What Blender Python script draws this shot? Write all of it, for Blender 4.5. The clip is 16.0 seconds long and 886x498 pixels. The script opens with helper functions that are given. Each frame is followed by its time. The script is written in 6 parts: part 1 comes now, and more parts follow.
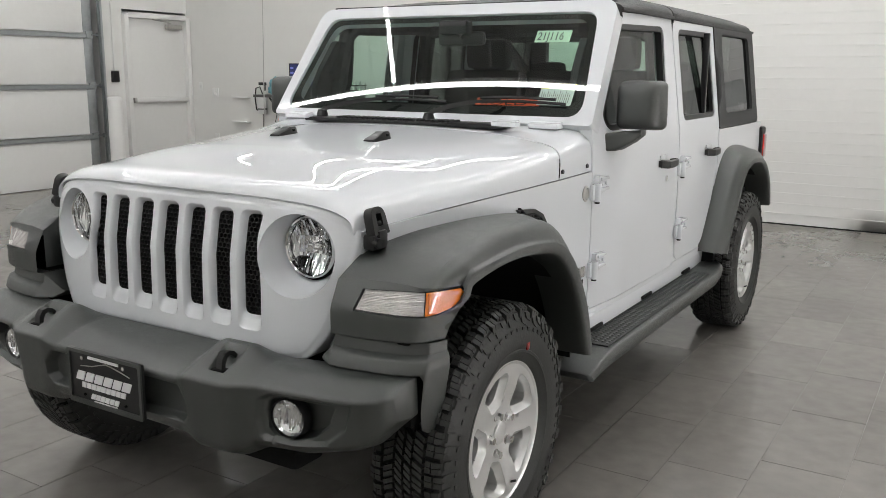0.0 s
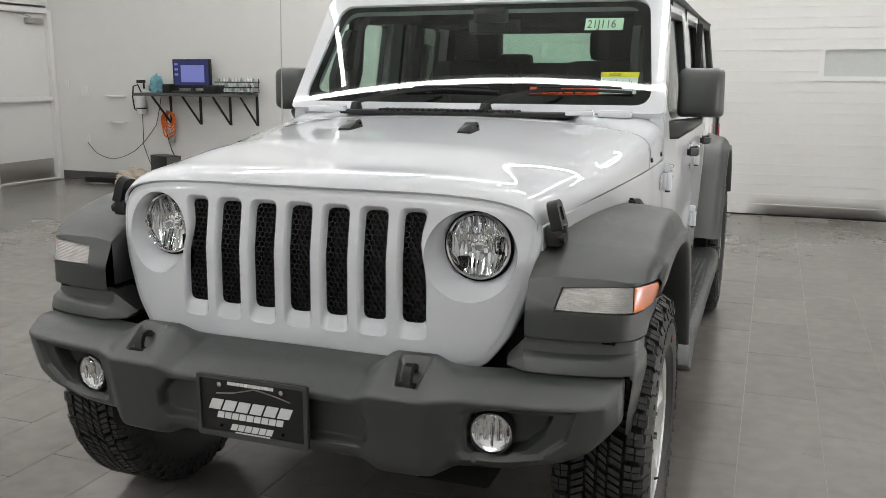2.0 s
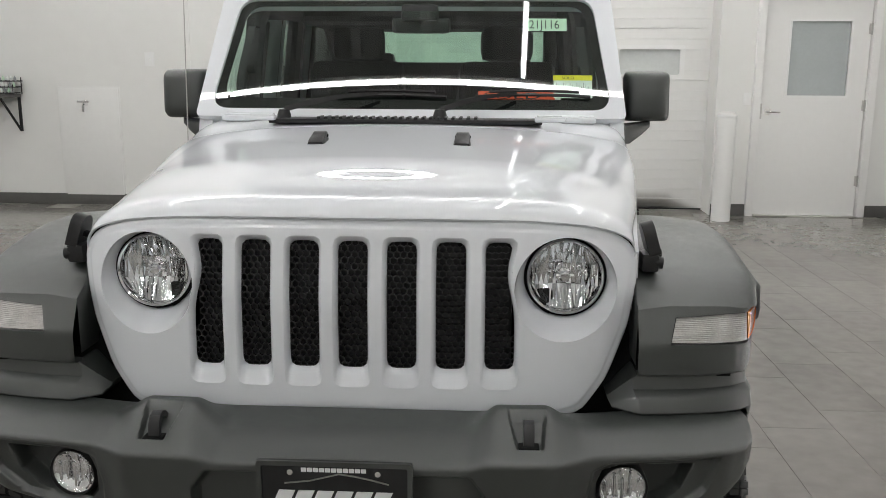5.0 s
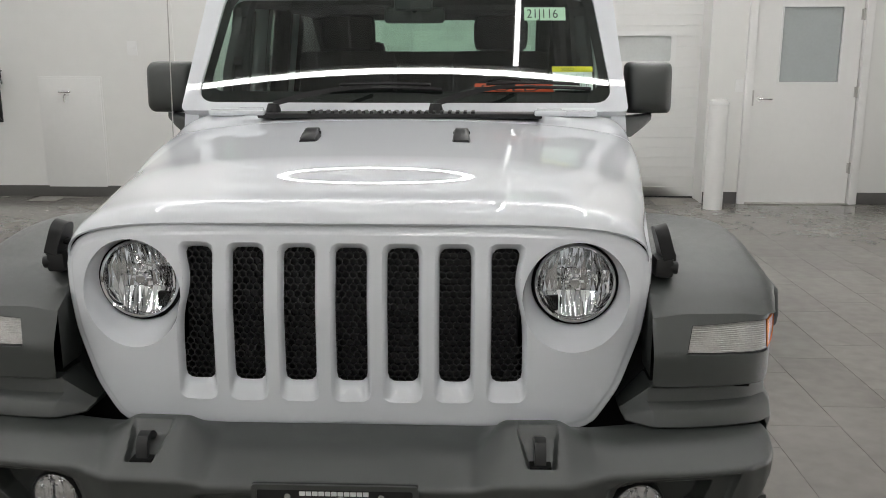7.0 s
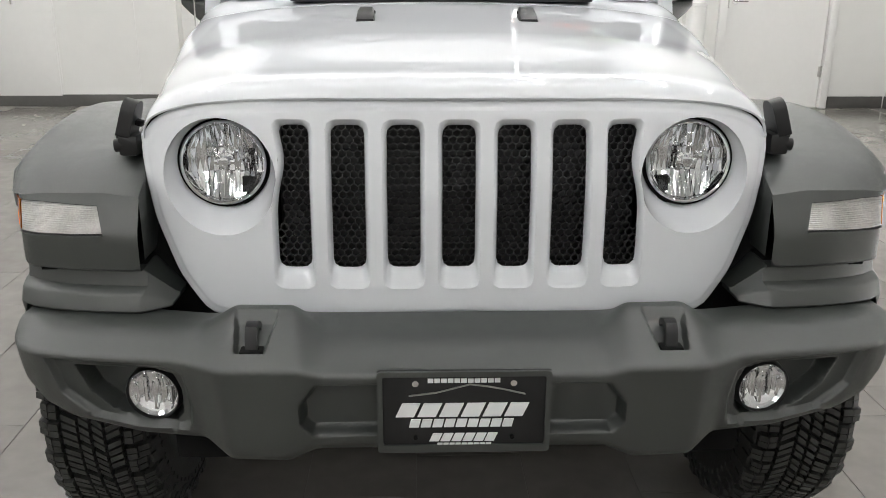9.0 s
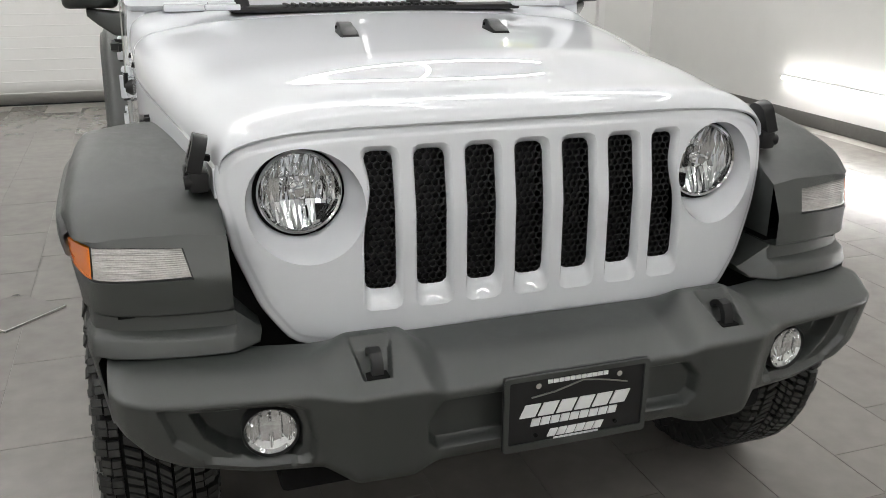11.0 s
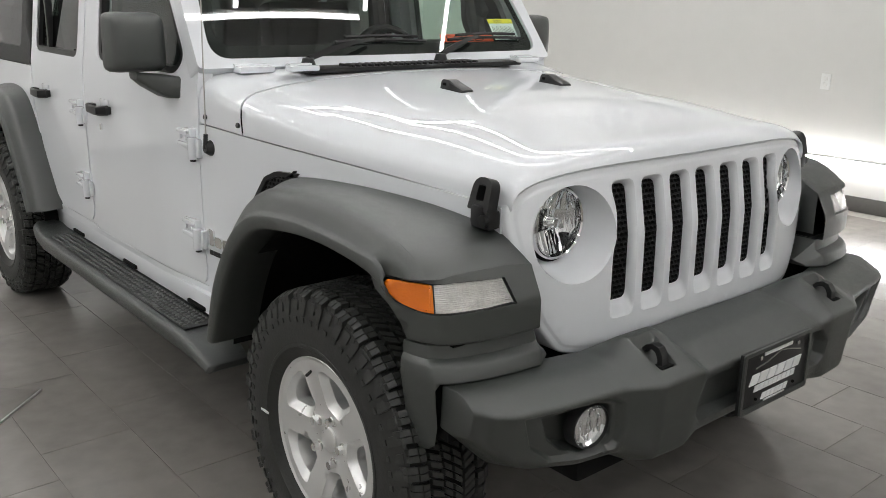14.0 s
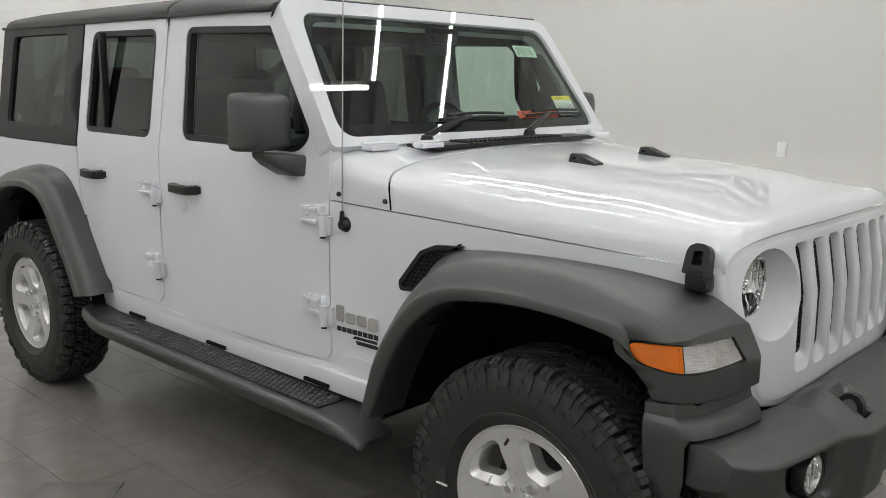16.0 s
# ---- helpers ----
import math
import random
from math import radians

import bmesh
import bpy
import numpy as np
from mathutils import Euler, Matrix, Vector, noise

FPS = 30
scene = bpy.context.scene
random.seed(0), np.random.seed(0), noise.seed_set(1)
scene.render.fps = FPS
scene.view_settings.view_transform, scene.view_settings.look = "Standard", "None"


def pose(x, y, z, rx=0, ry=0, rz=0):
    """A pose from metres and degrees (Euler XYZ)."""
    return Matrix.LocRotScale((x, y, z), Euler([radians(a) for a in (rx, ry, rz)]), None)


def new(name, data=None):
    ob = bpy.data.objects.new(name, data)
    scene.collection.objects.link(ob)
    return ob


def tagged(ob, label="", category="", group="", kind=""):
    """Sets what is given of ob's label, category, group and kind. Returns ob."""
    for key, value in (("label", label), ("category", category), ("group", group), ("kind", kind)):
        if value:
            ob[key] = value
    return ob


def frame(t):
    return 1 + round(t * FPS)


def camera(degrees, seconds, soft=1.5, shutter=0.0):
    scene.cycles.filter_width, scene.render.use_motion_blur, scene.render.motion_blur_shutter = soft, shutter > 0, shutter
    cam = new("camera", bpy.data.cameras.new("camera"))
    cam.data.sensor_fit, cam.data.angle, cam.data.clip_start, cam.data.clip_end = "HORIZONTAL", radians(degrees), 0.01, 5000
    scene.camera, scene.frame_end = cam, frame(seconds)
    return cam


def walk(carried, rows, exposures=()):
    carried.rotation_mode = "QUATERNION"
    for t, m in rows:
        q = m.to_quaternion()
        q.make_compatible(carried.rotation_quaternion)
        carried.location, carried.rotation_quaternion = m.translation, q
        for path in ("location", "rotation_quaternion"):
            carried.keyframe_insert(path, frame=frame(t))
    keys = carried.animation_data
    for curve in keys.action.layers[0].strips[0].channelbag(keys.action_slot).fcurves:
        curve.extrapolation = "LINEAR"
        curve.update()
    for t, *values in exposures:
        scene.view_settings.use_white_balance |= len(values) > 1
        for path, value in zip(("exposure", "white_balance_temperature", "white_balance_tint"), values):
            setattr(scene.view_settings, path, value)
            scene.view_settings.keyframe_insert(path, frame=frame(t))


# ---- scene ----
cam = camera(53.8, 16.0, soft=0.65)
PATH = [
    (0.0, 2.029, -2.190, 1.459, 31.68, -11.43, 0.49),
    (0.5, 1.816, -2.298, 1.467, 29.20, -11.45, 0.47),
    (1.0, 1.619, -2.402, 1.470, 26.43, -11.44, 0.30),
    (1.5, 1.409, -2.431, 1.438, 23.40, -11.45, 0.17),
    (2.0, 1.154, -2.448, 1.418, 20.47, -11.47, 0.17),
    (2.5, 0.934, -2.456, 1.400, 16.90, -11.46, 0.55),
    (3.0, 0.743, -2.424, 1.403, 12.89, -11.44, 0.37),
    (5.5, 0.284, -2.267, 1.482, 1.94, -11.80, 0.40),
    (6.0, 0.295, -2.223, 1.533, 1.26, -12.11, 0.47),
    (6.5, 0.284, -2.196, 1.521, 1.67, -12.49, 0.21),
    (7.0, 0.262, -2.193, 1.464, 2.26, -12.62, 0.01),
    (7.5, 0.233, -2.209, 1.388, 2.63, -13.21, -0.02),
    (8.0, 0.165, -2.148, 1.349, 2.51, -16.37, 0.02),
    (8.5, 0.078, -2.091, 1.359, 0.99, -17.36, 0.01),
    (9.0, -0.084, -2.115, 1.367, -1.81, -18.11, 0.23),
    (11.5, -0.941, -2.061, 1.466, -23.97, -19.05, 0.48),
    (12.0, -1.146, -2.043, 1.454, -28.65, -18.37, 0.57),
    (12.5, -1.334, -1.910, 1.395, -32.10, -17.45, 0.81),
    (13.0, -1.507, -1.810, 1.427, -35.68, -16.87, 1.25),
    (13.5, -1.718, -1.764, 1.446, -37.97, -16.32, 1.13),
    (14.0, -1.963, -1.728, 1.477, -40.00, -15.71, 0.96),
    (14.5, -2.111, -1.665, 1.475, -41.51, -14.11, 0.67),
    (15.0, -2.270, -1.532, 1.470, -43.55, -12.21, 0.67),
    (15.5, -2.397, -1.406, 1.455, -45.09, -11.31, 0.54),
    (16.0, -2.571, -1.254, 1.479, -47.30, -10.92, 0.59),
]
walk(cam, [(t, pose(x, y, z, 0, 0, yaw) @ pose(0, 0, 0, 90 + pitch, 0, 0) @ pose(0, 0, 0, 0, 0, roll)) for t, x, y, z, yaw, pitch, roll in PATH],
     exposures=[(0.0, -0.1), (3.0, -0.12), (5.5, -0.2), (7.0, -0.29), (8.0, 0.12), (9.0, 0.22), (11.5, 0.0), (12.5, -0.05), (14.0, -0.1), (14.5, -0.18), (16.0, -0.24)])
LIGHT_RUNS = [((-4.0, -0.15), (1.85, -0.15)), ((-2.3, -0.1), (-2.3, 4.35)), ((0.65, -0.1), (0.65, 4.35)), ((1.9, -0.1), (1.9, 4.35)), ((2.9, -1.5), (2.9, 4.35)),
              ((-4.0, 4.4), (3.4, 4.4)), ((-4.0, 6.0), (3.4, 6.0)), ((-2.3, 4.45), (-2.3, 5.95)), ((1.9, 4.45), (1.9, 5.95)),
              # runs at y -2.6 to -6.4 and x -6.4 are unseen, added as fill
              ((-6.5, -2.6), (3.0, -2.6)), ((-6.5, -4.0), (3.0, -4.0)), ((-6.5, -6.4), (3.0, -6.4)), ((-6.4, -2.0), (-6.4, 5.9)), ((-4.4, -2.5), (-4.4, 5.9))]

# ---- light ----
world = bpy.data.worlds.new("world")
world.use_nodes = True
world.node_tree.nodes["Background"].inputs[0].default_value = (0.9, 0.95, 1.0, 1)
world.node_tree.nodes["Background"].inputs[1].default_value = 0.05
scene.world = world

# ---- materials ----


def mat(name, colour, rough=0.5, metal=0.0, coat=0.0, vary=0.0, vary_scale=4.0, bump=0.0, bump_scale=200.0, rough_vary=0.0, emit=0.0, trans=0.0, ior=1.45, alpha=1.0):
    """A principled material with colour and roughness variation at two scales and fine relief."""
    m = bpy.data.materials.new(name)
    m.use_nodes = True
    nt = m.node_tree
    b = nt.nodes["Principled BSDF"]
    b.inputs["Base Color"].default_value = (*colour, 1)
    b.inputs["Roughness"].default_value = rough
    b.inputs["Metallic"].default_value = metal
    b.inputs["IOR"].default_value = ior
    b.inputs["Coat Weight"].default_value = coat
    b.inputs["Coat Roughness"].default_value = 0.03
    b.inputs["Transmission Weight"].default_value = trans
    b.inputs["Alpha"].default_value = alpha
    if emit:
        b.inputs["Emission Color"].default_value = (*colour, 1)
        b.inputs["Emission Strength"].default_value = emit
    co = nt.nodes.new("ShaderNodeTexCoord")

    def noise_at(scale, detail=4.0):
        n = nt.nodes.new("ShaderNodeTexNoise")
        n.inputs["Scale"].default_value = scale
        n.inputs["Detail"].default_value = detail
        nt.links.new(co.outputs["Object"], n.inputs["Vector"])
        return n.outputs["Fac"]

    if vary or rough_vary:
        add = nt.nodes.new("ShaderNodeMath")
        add.operation = "ADD"
        nt.links.new(noise_at(vary_scale), add.inputs[0])
        nt.links.new(noise_at(vary_scale * 9), add.inputs[1])
        if vary:
            r = nt.nodes.new("ShaderNodeMapRange")
            r.inputs["From Min"].default_value, r.inputs["From Max"].default_value = 0.6, 1.4
            r.inputs["To Min"].default_value, r.inputs["To Max"].default_value = 1 - vary, 1 + vary
            nt.links.new(add.outputs[0], r.inputs["Value"])
            mix = nt.nodes.new("ShaderNodeVectorMath")
            mix.operation = "SCALE"
            mix.inputs[0].default_value = colour
            nt.links.new(r.outputs[0], mix.inputs["Scale"])
            nt.links.new(mix.outputs[0], b.inputs["Base Color"])
        if rough_vary:
            r = nt.nodes.new("ShaderNodeMapRange")
            r.inputs["From Min"].default_value, r.inputs["From Max"].default_value = 0.6, 1.4
            r.inputs["To Min"].default_value, r.inputs["To Max"].default_value = max(0.0, rough - rough_vary), min(1.0, rough + rough_vary)
            nt.links.new(add.outputs[0], r.inputs["Value"])
            nt.links.new(r.outputs[0], b.inputs["Roughness"])
    if bump:
        bn = nt.nodes.new("ShaderNodeBump")
        bn.inputs["Strength"].default_value = bump
        bn.inputs["Distance"].default_value = 0.002
        nt.links.new(noise_at(bump_scale, 2.0), bn.inputs["Height"])
        nt.links.new(bn.outputs[0], b.inputs["Normal"])
    return m


M_PAINT = mat("white_car_paint", (0.735, 0.75, 0.78), 0.012, ior=1.58, coat=0.0)
M_SILVERED = mat("silvered_reflector", (0.95, 0.95, 0.95), 0.08, metal=1.0)
M_PLASTIC = mat("black_textured_plastic", (0.0225, 0.0262, 0.0236), 0.42, ior=1.85, vary=0.12, vary_scale=5, bump=0.35, bump_scale=900, rough_vary=0.07)
M_BLACK = mat("satin_black", (0.012, 0.012, 0.0125), 0.38, vary=0.1, bump=0.1, bump_scale=500)
M_WELLSHADE = mat("grille_well_shade", (0.006, 0.006, 0.006), 0.5, bump=0.1, bump_scale=500)
# near-black for underbody parts, also painted in where gaps lie in shade
M_DARK = mat("underbody_and_shade_black", (0.008, 0.008, 0.008), 0.9, vary=0.2)
M_DARK.node_tree.nodes["Principled BSDF"].inputs["Specular IOR Level"].default_value = 0.15
M_ROOF = mat("black_hardtop", (0.03, 0.03, 0.03), 0.55, vary=0.1, bump=0.5, bump_scale=600)
M_RUBBER = mat("tyre_rubber", (0.024, 0.0245, 0.023), 0.5, vary=0.2, vary_scale=9, bump=0.3, bump_scale=120)
# tread blocks a little lighter than the sidewalls, for light on their tops
M_TREAD = mat("lit_tread_rubber", (0.03, 0.031, 0.029), 0.5, vary=0.25, vary_scale=11, bump=0.3, bump_scale=150)
M_RIM = mat("silver_rim_paint", (0.74, 0.74, 0.735), 0.3, metal=0.6, coat=0.5, rough_vary=0.04)
M_CHROME = mat("chrome", (0.85, 0.85, 0.85), 0.06, metal=1.0)
M_STEEL = mat("brushed_steel", (0.5, 0.49, 0.47), 0.35, metal=1.0, rough_vary=0.1, vary=0.08)
M_GALV = mat("galvanised_steel", (0.42, 0.44, 0.45), 0.42, metal=0.9, vary=0.15, vary_scale=12)
M_AMBER = mat("amber_lens", (0.74, 0.175, 0.008), 0.12, coat=1.0, bump=0.4, bump_scale=160)
M_CLEARLENS = mat("clear_ribbed_lens", (0.5, 0.475, 0.465), 0.16, metal=0.45, coat=1.0, vary=0.2, vary_scale=30)
M_WALL = mat("white_wall_paint", (0.74, 0.735, 0.715), 0.55, vary=0.02, vary_scale=0.8, bump=0.15, bump_scale=90)
# east wall only, toned a little darker than the other walls
M_WALLEAST = mat("darker_east_wall", (0.64, 0.635, 0.615), 0.5, vary=0.025, vary_scale=0.7, bump=0.12, bump_scale=90)
M_CEIL = mat("painted_metal_deck", (0.5, 0.5, 0.49), 0.6, vary=0.06, vary_scale=1.5)
M_DOOR = mat("white_door_paint", (0.76, 0.755, 0.74), 0.4, vary=0.02, vary_scale=2, bump=0.1, bump_scale=70)
M_BASE = mat("grey_vinyl_base", (0.09, 0.087, 0.082), 0.5, vary=0.1)
M_GROUT = mat("grey_grout", (0.2, 0.188, 0.174), 0.8, vary=0.25, vary_scale=3)
M_LED = mat("led_strip", (0.985, 0.985, 0.97), 0.5, emit=44.0)
M_WHITEPL = mat("white_plastic", (0.78, 0.78, 0.77), 0.4)
M_TEXTWHITE = mat("white_print", (0.8, 0.8, 0.8), 0.5)
M_SEAT = mat("black_seat_cloth", (0.02, 0.02, 0.021), 0.85, vary=0.2, bump=0.4, bump_scale=400)
M_BLUE = mat("blue_cloth", (0.17, 0.37, 0.43), 0.9, vary=0.25, vary_scale=12)
M_ORANGE = mat("orange_cord", (0.75, 0.16, 0.02), 0.5, vary=0.1)
M_RED = mat("red_lens", (0.45, 0.015, 0.012), 0.15, coat=1.0)
M_SOLD = mat("fluorescent_orange_paper", (0.9, 0.1, 0.03), 0.6)
M_YELLOW = mat("yellow_paper", (0.85, 0.72, 0.02), 0.6)
M_PAPER = mat("white_paper", (0.78, 0.79, 0.78), 0.6, vary=0.03)
M_GREENPAPER = mat("pale_green_paper", (0.62, 0.78, 0.62), 0.6, vary=0.03)
M_INK = mat("black_ink", (0.02, 0.02, 0.02), 0.6)
M_SIGN = mat("grey_sign_vinyl", (0.035, 0.035, 0.036), 0.5)
M_CLOTH = mat("beige_rag", (0.5, 0.44, 0.36), 0.9, vary=0.2, vary_scale=14)


def tinted(name, colour, mix_glass):
    """Window glass: a sheet that lets tinted light through and mirrors by its angle."""
    m = bpy.data.materials.new(name)
    m.use_nodes = True
    nt = m.node_tree
    nt.nodes.remove(nt.nodes["Principled BSDF"])
    t = nt.nodes.new("ShaderNodeBsdfTransparent")
    t.inputs[0].default_value = (*colour, 1)
    g = nt.nodes.new("ShaderNodeBsdfGlossy")
    g.inputs["Roughness"].default_value = 0.0
    lw = nt.nodes.new("ShaderNodeLayerWeight")
    lw.inputs["Blend"].default_value = 0.5
    pw = nt.nodes.new("ShaderNodeMath")
    pw.operation = "POWER"
    pw.inputs[1].default_value = 5.0
    nt.links.new(lw.outputs["Facing"], pw.inputs[0])
    f = nt.nodes.new("ShaderNodeMath")
    f.operation = "MULTIPLY_ADD"
    f.inputs[1].default_value = 1.0 - mix_glass
    f.inputs[2].default_value = mix_glass
    nt.links.new(pw.outputs[0], f.inputs[0])
    s = nt.nodes.new("ShaderNodeMixShader")
    nt.links.new(f.outputs[0], s.inputs[0])
    nt.links.new(t.outputs[0], s.inputs[1])
    nt.links.new(g.outputs[0], s.inputs[2])
    nt.links.new(s.outputs[0], nt.nodes["Material Output"].inputs[0])
    return m


M_WSGLASS = tinted("windscreen_glass", (0.77, 0.92, 0.84), 0.13)
M_FRONTGLASS = tinted("green_side_glass", (0.74, 0.86, 0.79), 0.09)
M_PRIVACY = tinted("privacy_glass", (0.11, 0.115, 0.11), 0.09)
M_LENS = tinted("clear_lamp_lens", (0.96, 0.97, 0.98), 0.07)


def tile_material():
    """Slate-look porcelain: each tile a little lighter or darker, cloudy, semi-gloss."""
    m = mat("slate_porcelain", (0.203, 0.19, 0.175), 0.18, vary=0.16, vary_scale=1.3, bump=0.04, bump_scale=60, rough_vary=0.05)
    nt = m.node_tree
    b = nt.nodes["Principled BSDF"]
    place = nt.nodes.new("ShaderNodeNewGeometry")
    for n in nt.nodes:
        if n.type == "TEX_NOISE":
            nt.links.new(place.outputs["Position"], n.inputs["Vector"])
    src = b.inputs["Base Color"].links[0].from_socket
    info = nt.nodes.new("ShaderNodeObjectInfo")
    geo = nt.nodes.new("ShaderNodeNewGeometry")
    add = nt.nodes.new("ShaderNodeMath")
    add.operation = "ADD"
    nt.links.new(info.outputs["Random"], add.inputs[0])
    nt.links.new(geo.outputs["Random Per Island"], add.inputs[1])
    r = nt.nodes.new("ShaderNodeMapRange")
    r.inputs["From Max"].default_value = 2.0
    r.inputs["To Min"].default_value, r.inputs["To Max"].default_value = 0.9, 1.1
    nt.links.new(add.outputs[0], r.inputs["Value"])
    v = nt.nodes.new("ShaderNodeVectorMath")
    v.operation = "SCALE"
    nt.links.new(src, v.inputs[0])
    nt.links.new(r.outputs[0], v.inputs["Scale"])
    nt.links.new(v.outputs[0], b.inputs["Base Color"])
    return m


M_TILE = tile_material()

# ---- builders ----


def part(name, bm, material, parent=None, label="", sharp=35):
    me = bpy.data.meshes.new(name)
    bmesh.ops.remove_doubles(bm, verts=bm.verts, dist=1e-5)
    bmesh.ops.recalc_face_normals(bm, faces=bm.faces)
    bm.to_mesh(me)
    bm.free()
    me.materials.append(material)
    me.shade_smooth()
    me.set_sharp_from_angle(angle=radians(sharp))
    ob = new(name, me)
    if parent is not None:
        ob.parent = parent
    if label:
        ob["label"] = label
    return ob


def thing(name, label, category, group="", at=(0, 0, 0), kind=""):
    ob = new(name)
    ob.location = at
    ob.empty_display_size = 0.05
    return tagged(ob, label, category, group, kind)


def box(bm, c, s, bevel=0.0, m=None, segs=2):
    t = Matrix.Translation(c) @ Matrix.Diagonal((*s, 1))
    if m is not None:
        t = m @ t
    vs = bmesh.ops.create_cube(bm, size=1, matrix=t)["verts"]
    if bevel:
        es = list({e for v in vs for e in v.link_edges})
        bmesh.ops.bevel(bm, geom=es, offset=bevel, segments=segs, affect="EDGES", profile=0.6)
    return bm


def boxes(*items, bevel=0.0):
    bm = bmesh.new()
    for c, s in items:
        box(bm, c, s, bevel)
    return bm


def cyl(bm, a, b, r, r2=None, n=20, cap=True):
    """A cylinder or cone from a to b."""
    a, b = Vector(a), Vector(b)
    d = b - a
    m = Matrix.Translation((a + b) / 2) @ d.to_track_quat("Z", "Y").to_matrix().to_4x4()
    bmesh.ops.create_cone(bm, cap_ends=cap, segments=n, radius1=r, radius2=r if r2 is None else r2, depth=d.length, matrix=m)
    return bm


def loft(bm, rings, closed=True, caps=False, wrap=False):
    """Quads between rings of equally many points. closed: each ring is a loop; wrap: the last ring meets the first."""
    vs = [[bm.verts.new(p) for p in ring] for ring in rings]
    n = len(vs[0])
    last = len(vs) if wrap else len(vs) - 1
    for i in range(last):
        a, b = vs[i], vs[(i + 1) % len(vs)]
        for j in range(n if closed else n - 1):
            k = (j + 1) % n
            q = [a[j], a[k], b[k], b[j]]
            if len({v.co.to_tuple(6) for v in q}) > 2:
                bm.faces.new(q)
    if caps:
        bm.faces.new(vs[0][::-1])
        bm.faces.new(vs[-1])
    return bm


def tube(bm, pts, r, n=8):
    """A round bar along a line of points."""
    pts = [Vector(p) for p in pts]
    rings = []
    side = None
    for i, p in enumerate(pts):
        d = (pts[min(i + 1, len(pts) - 1)] - pts[max(i - 1, 0)]).normalized()
        if side is None:
            side = d.cross(Vector((0, 0, 1)))
            if side.length < 0.05:
                side = d.cross(Vector((1, 0, 0)))
        side = (side - d * side.dot(d)).normalized()
        up = d.cross(side)
        rings.append([p + r * (math.cos(a) * side + math.sin(a) * up) for a in (2 * math.pi * k / n for k in range(n))])
    return loft(bm, rings, caps=True)


def rounded(pts, r, n=5):
    """The polygon with its corners rounded; r a number or one for each corner."""
    out = []
    m = len(pts)
    for i in range(m):
        p, a, b = Vector(pts[i]), Vector(pts[i - 1]), Vector(pts[(i + 1) % m])
        rr = r[i] if isinstance(r, (list, tuple)) else r
        if rr <= 0:
            out.append(p)
            continue
        u, v = (a - p), (b - p)
        k = min(rr, 0.48 * u.length, 0.48 * v.length)
        u, v = u.normalized() * k, v.normalized() * k
        for j in range(n + 1):
            t = j / n
            out.append(p + u * (1 - t) ** 2 + v * t * t)
    return [tuple(p) for p in out]


def inside(p, poly):
    hit = False
    for i in range(len(poly)):
        (x1, y1), (x2, y2) = poly[i - 1], poly[i]
        if (y1 > p[1]) != (y2 > p[1]) and p[0] < (x2 - x1) * (p[1] - y1) / (y2 - y1) + x1:
            hit = not hit
    return hit


def dense(poly, step):
    out = []
    for i in range(len(poly)):
        a, b = Vector(poly[i]), Vector(poly[(i + 1) % len(poly)])
        k = max(1, int((b - a).length / step))
        out += [tuple(a.lerp(b, j / k)) for j in range(k)]
    return out


def sheet(bm, outer, holes, place, step=0.05):
    """A curved sheet: the outline less its holes, in two coordinates, each point laid into space by place(u, v).
    Returns the loops of its rim and holes."""
    from mathutils.geometry import delaunay_2d_cdt
    loops = [dense(p, step) for p in (outer, *holes)]
    pts, edges = [], []
    for lp in loops:
        n0 = len(pts)
        pts += [Vector(p) for p in lp]
        edges += [(n0 + i, n0 + (i + 1) % len(lp)) for i in range(len(lp))]
    us, vs = [p[0] for p in loops[0]], [p[1] for p in loops[0]]
    u = min(us) + step / 2
    while u < max(us):
        v = min(vs) + step / 2
        while v < max(vs):
            if inside((u, v), loops[0]) and not any(inside((u, v), h) for h in loops[1:]):
                if min((u - p.x) ** 2 + (v - p.y) ** 2 for p in pts[: edges[-1][1] + sum(len(h) for h in loops)]) > (0.4 * step) ** 2:
                    pts.append(Vector((u, v)))
            v += step
        u += step
    ov, _, of, *_ = delaunay_2d_cdt(pts, edges, [], 0, 1e-6)
    verts = [bm.verts.new(place(p.x, p.y)) for p in ov]
    for f in of:
        c = sum((ov[i] for i in f), Vector((0, 0))) / len(f)
        if inside(c, loops[0]) and not any(inside(c, h) for h in loops[1:]):
            bm.faces.new([verts[i] for i in f])
    lone = [v for v in verts if not v.link_faces]
    bmesh.ops.delete(bm, geom=lone, context="VERTS")
    return loops


def slab(bm, outer, holes, place, depth, step=0.05, lip=0.004):
    """A sheet with thickness: place(u, v, d) lays the point d metres under the face; rims are slightly rounded."""
    loops = sheet(bm, outer, holes, lambda u, v: place(u, v, 0.0), step)
    for lp in loops:
        loft(bm, [[place(u, v, d) for u, v in lp] for d in (0.0, lip, depth)])
    return loops


def shrink(poly, d):
    """The polygon drawn in by d towards its middle side by side (for near-convex shapes)."""
    n = len(poly)
    area = sum(poly[i - 1][0] * poly[i][1] - poly[i][0] * poly[i - 1][1] for i in range(n))
    sg = 1 if area > 0 else -1
    out = []
    for i in range(n):
        a, p, b = Vector(poly[i - 1]), Vector(poly[i]), Vector(poly[(i + 1) % n])
        t = ((p - a).normalized() + (b - p).normalized())
        t = t.normalized() if t.length > 1e-6 else (b - p).normalized()
        out.append((p.x - sg * t.y * d, p.y + sg * t.x * d))
    return out


def lerp(a, b, t):
    return a + (b - a) * t


def curve(x, table):
    """Straight-line interpolation in a short table of (x, value)."""
    return float(np.interp(x, [r[0] for r in table], [r[1] for r in table]))


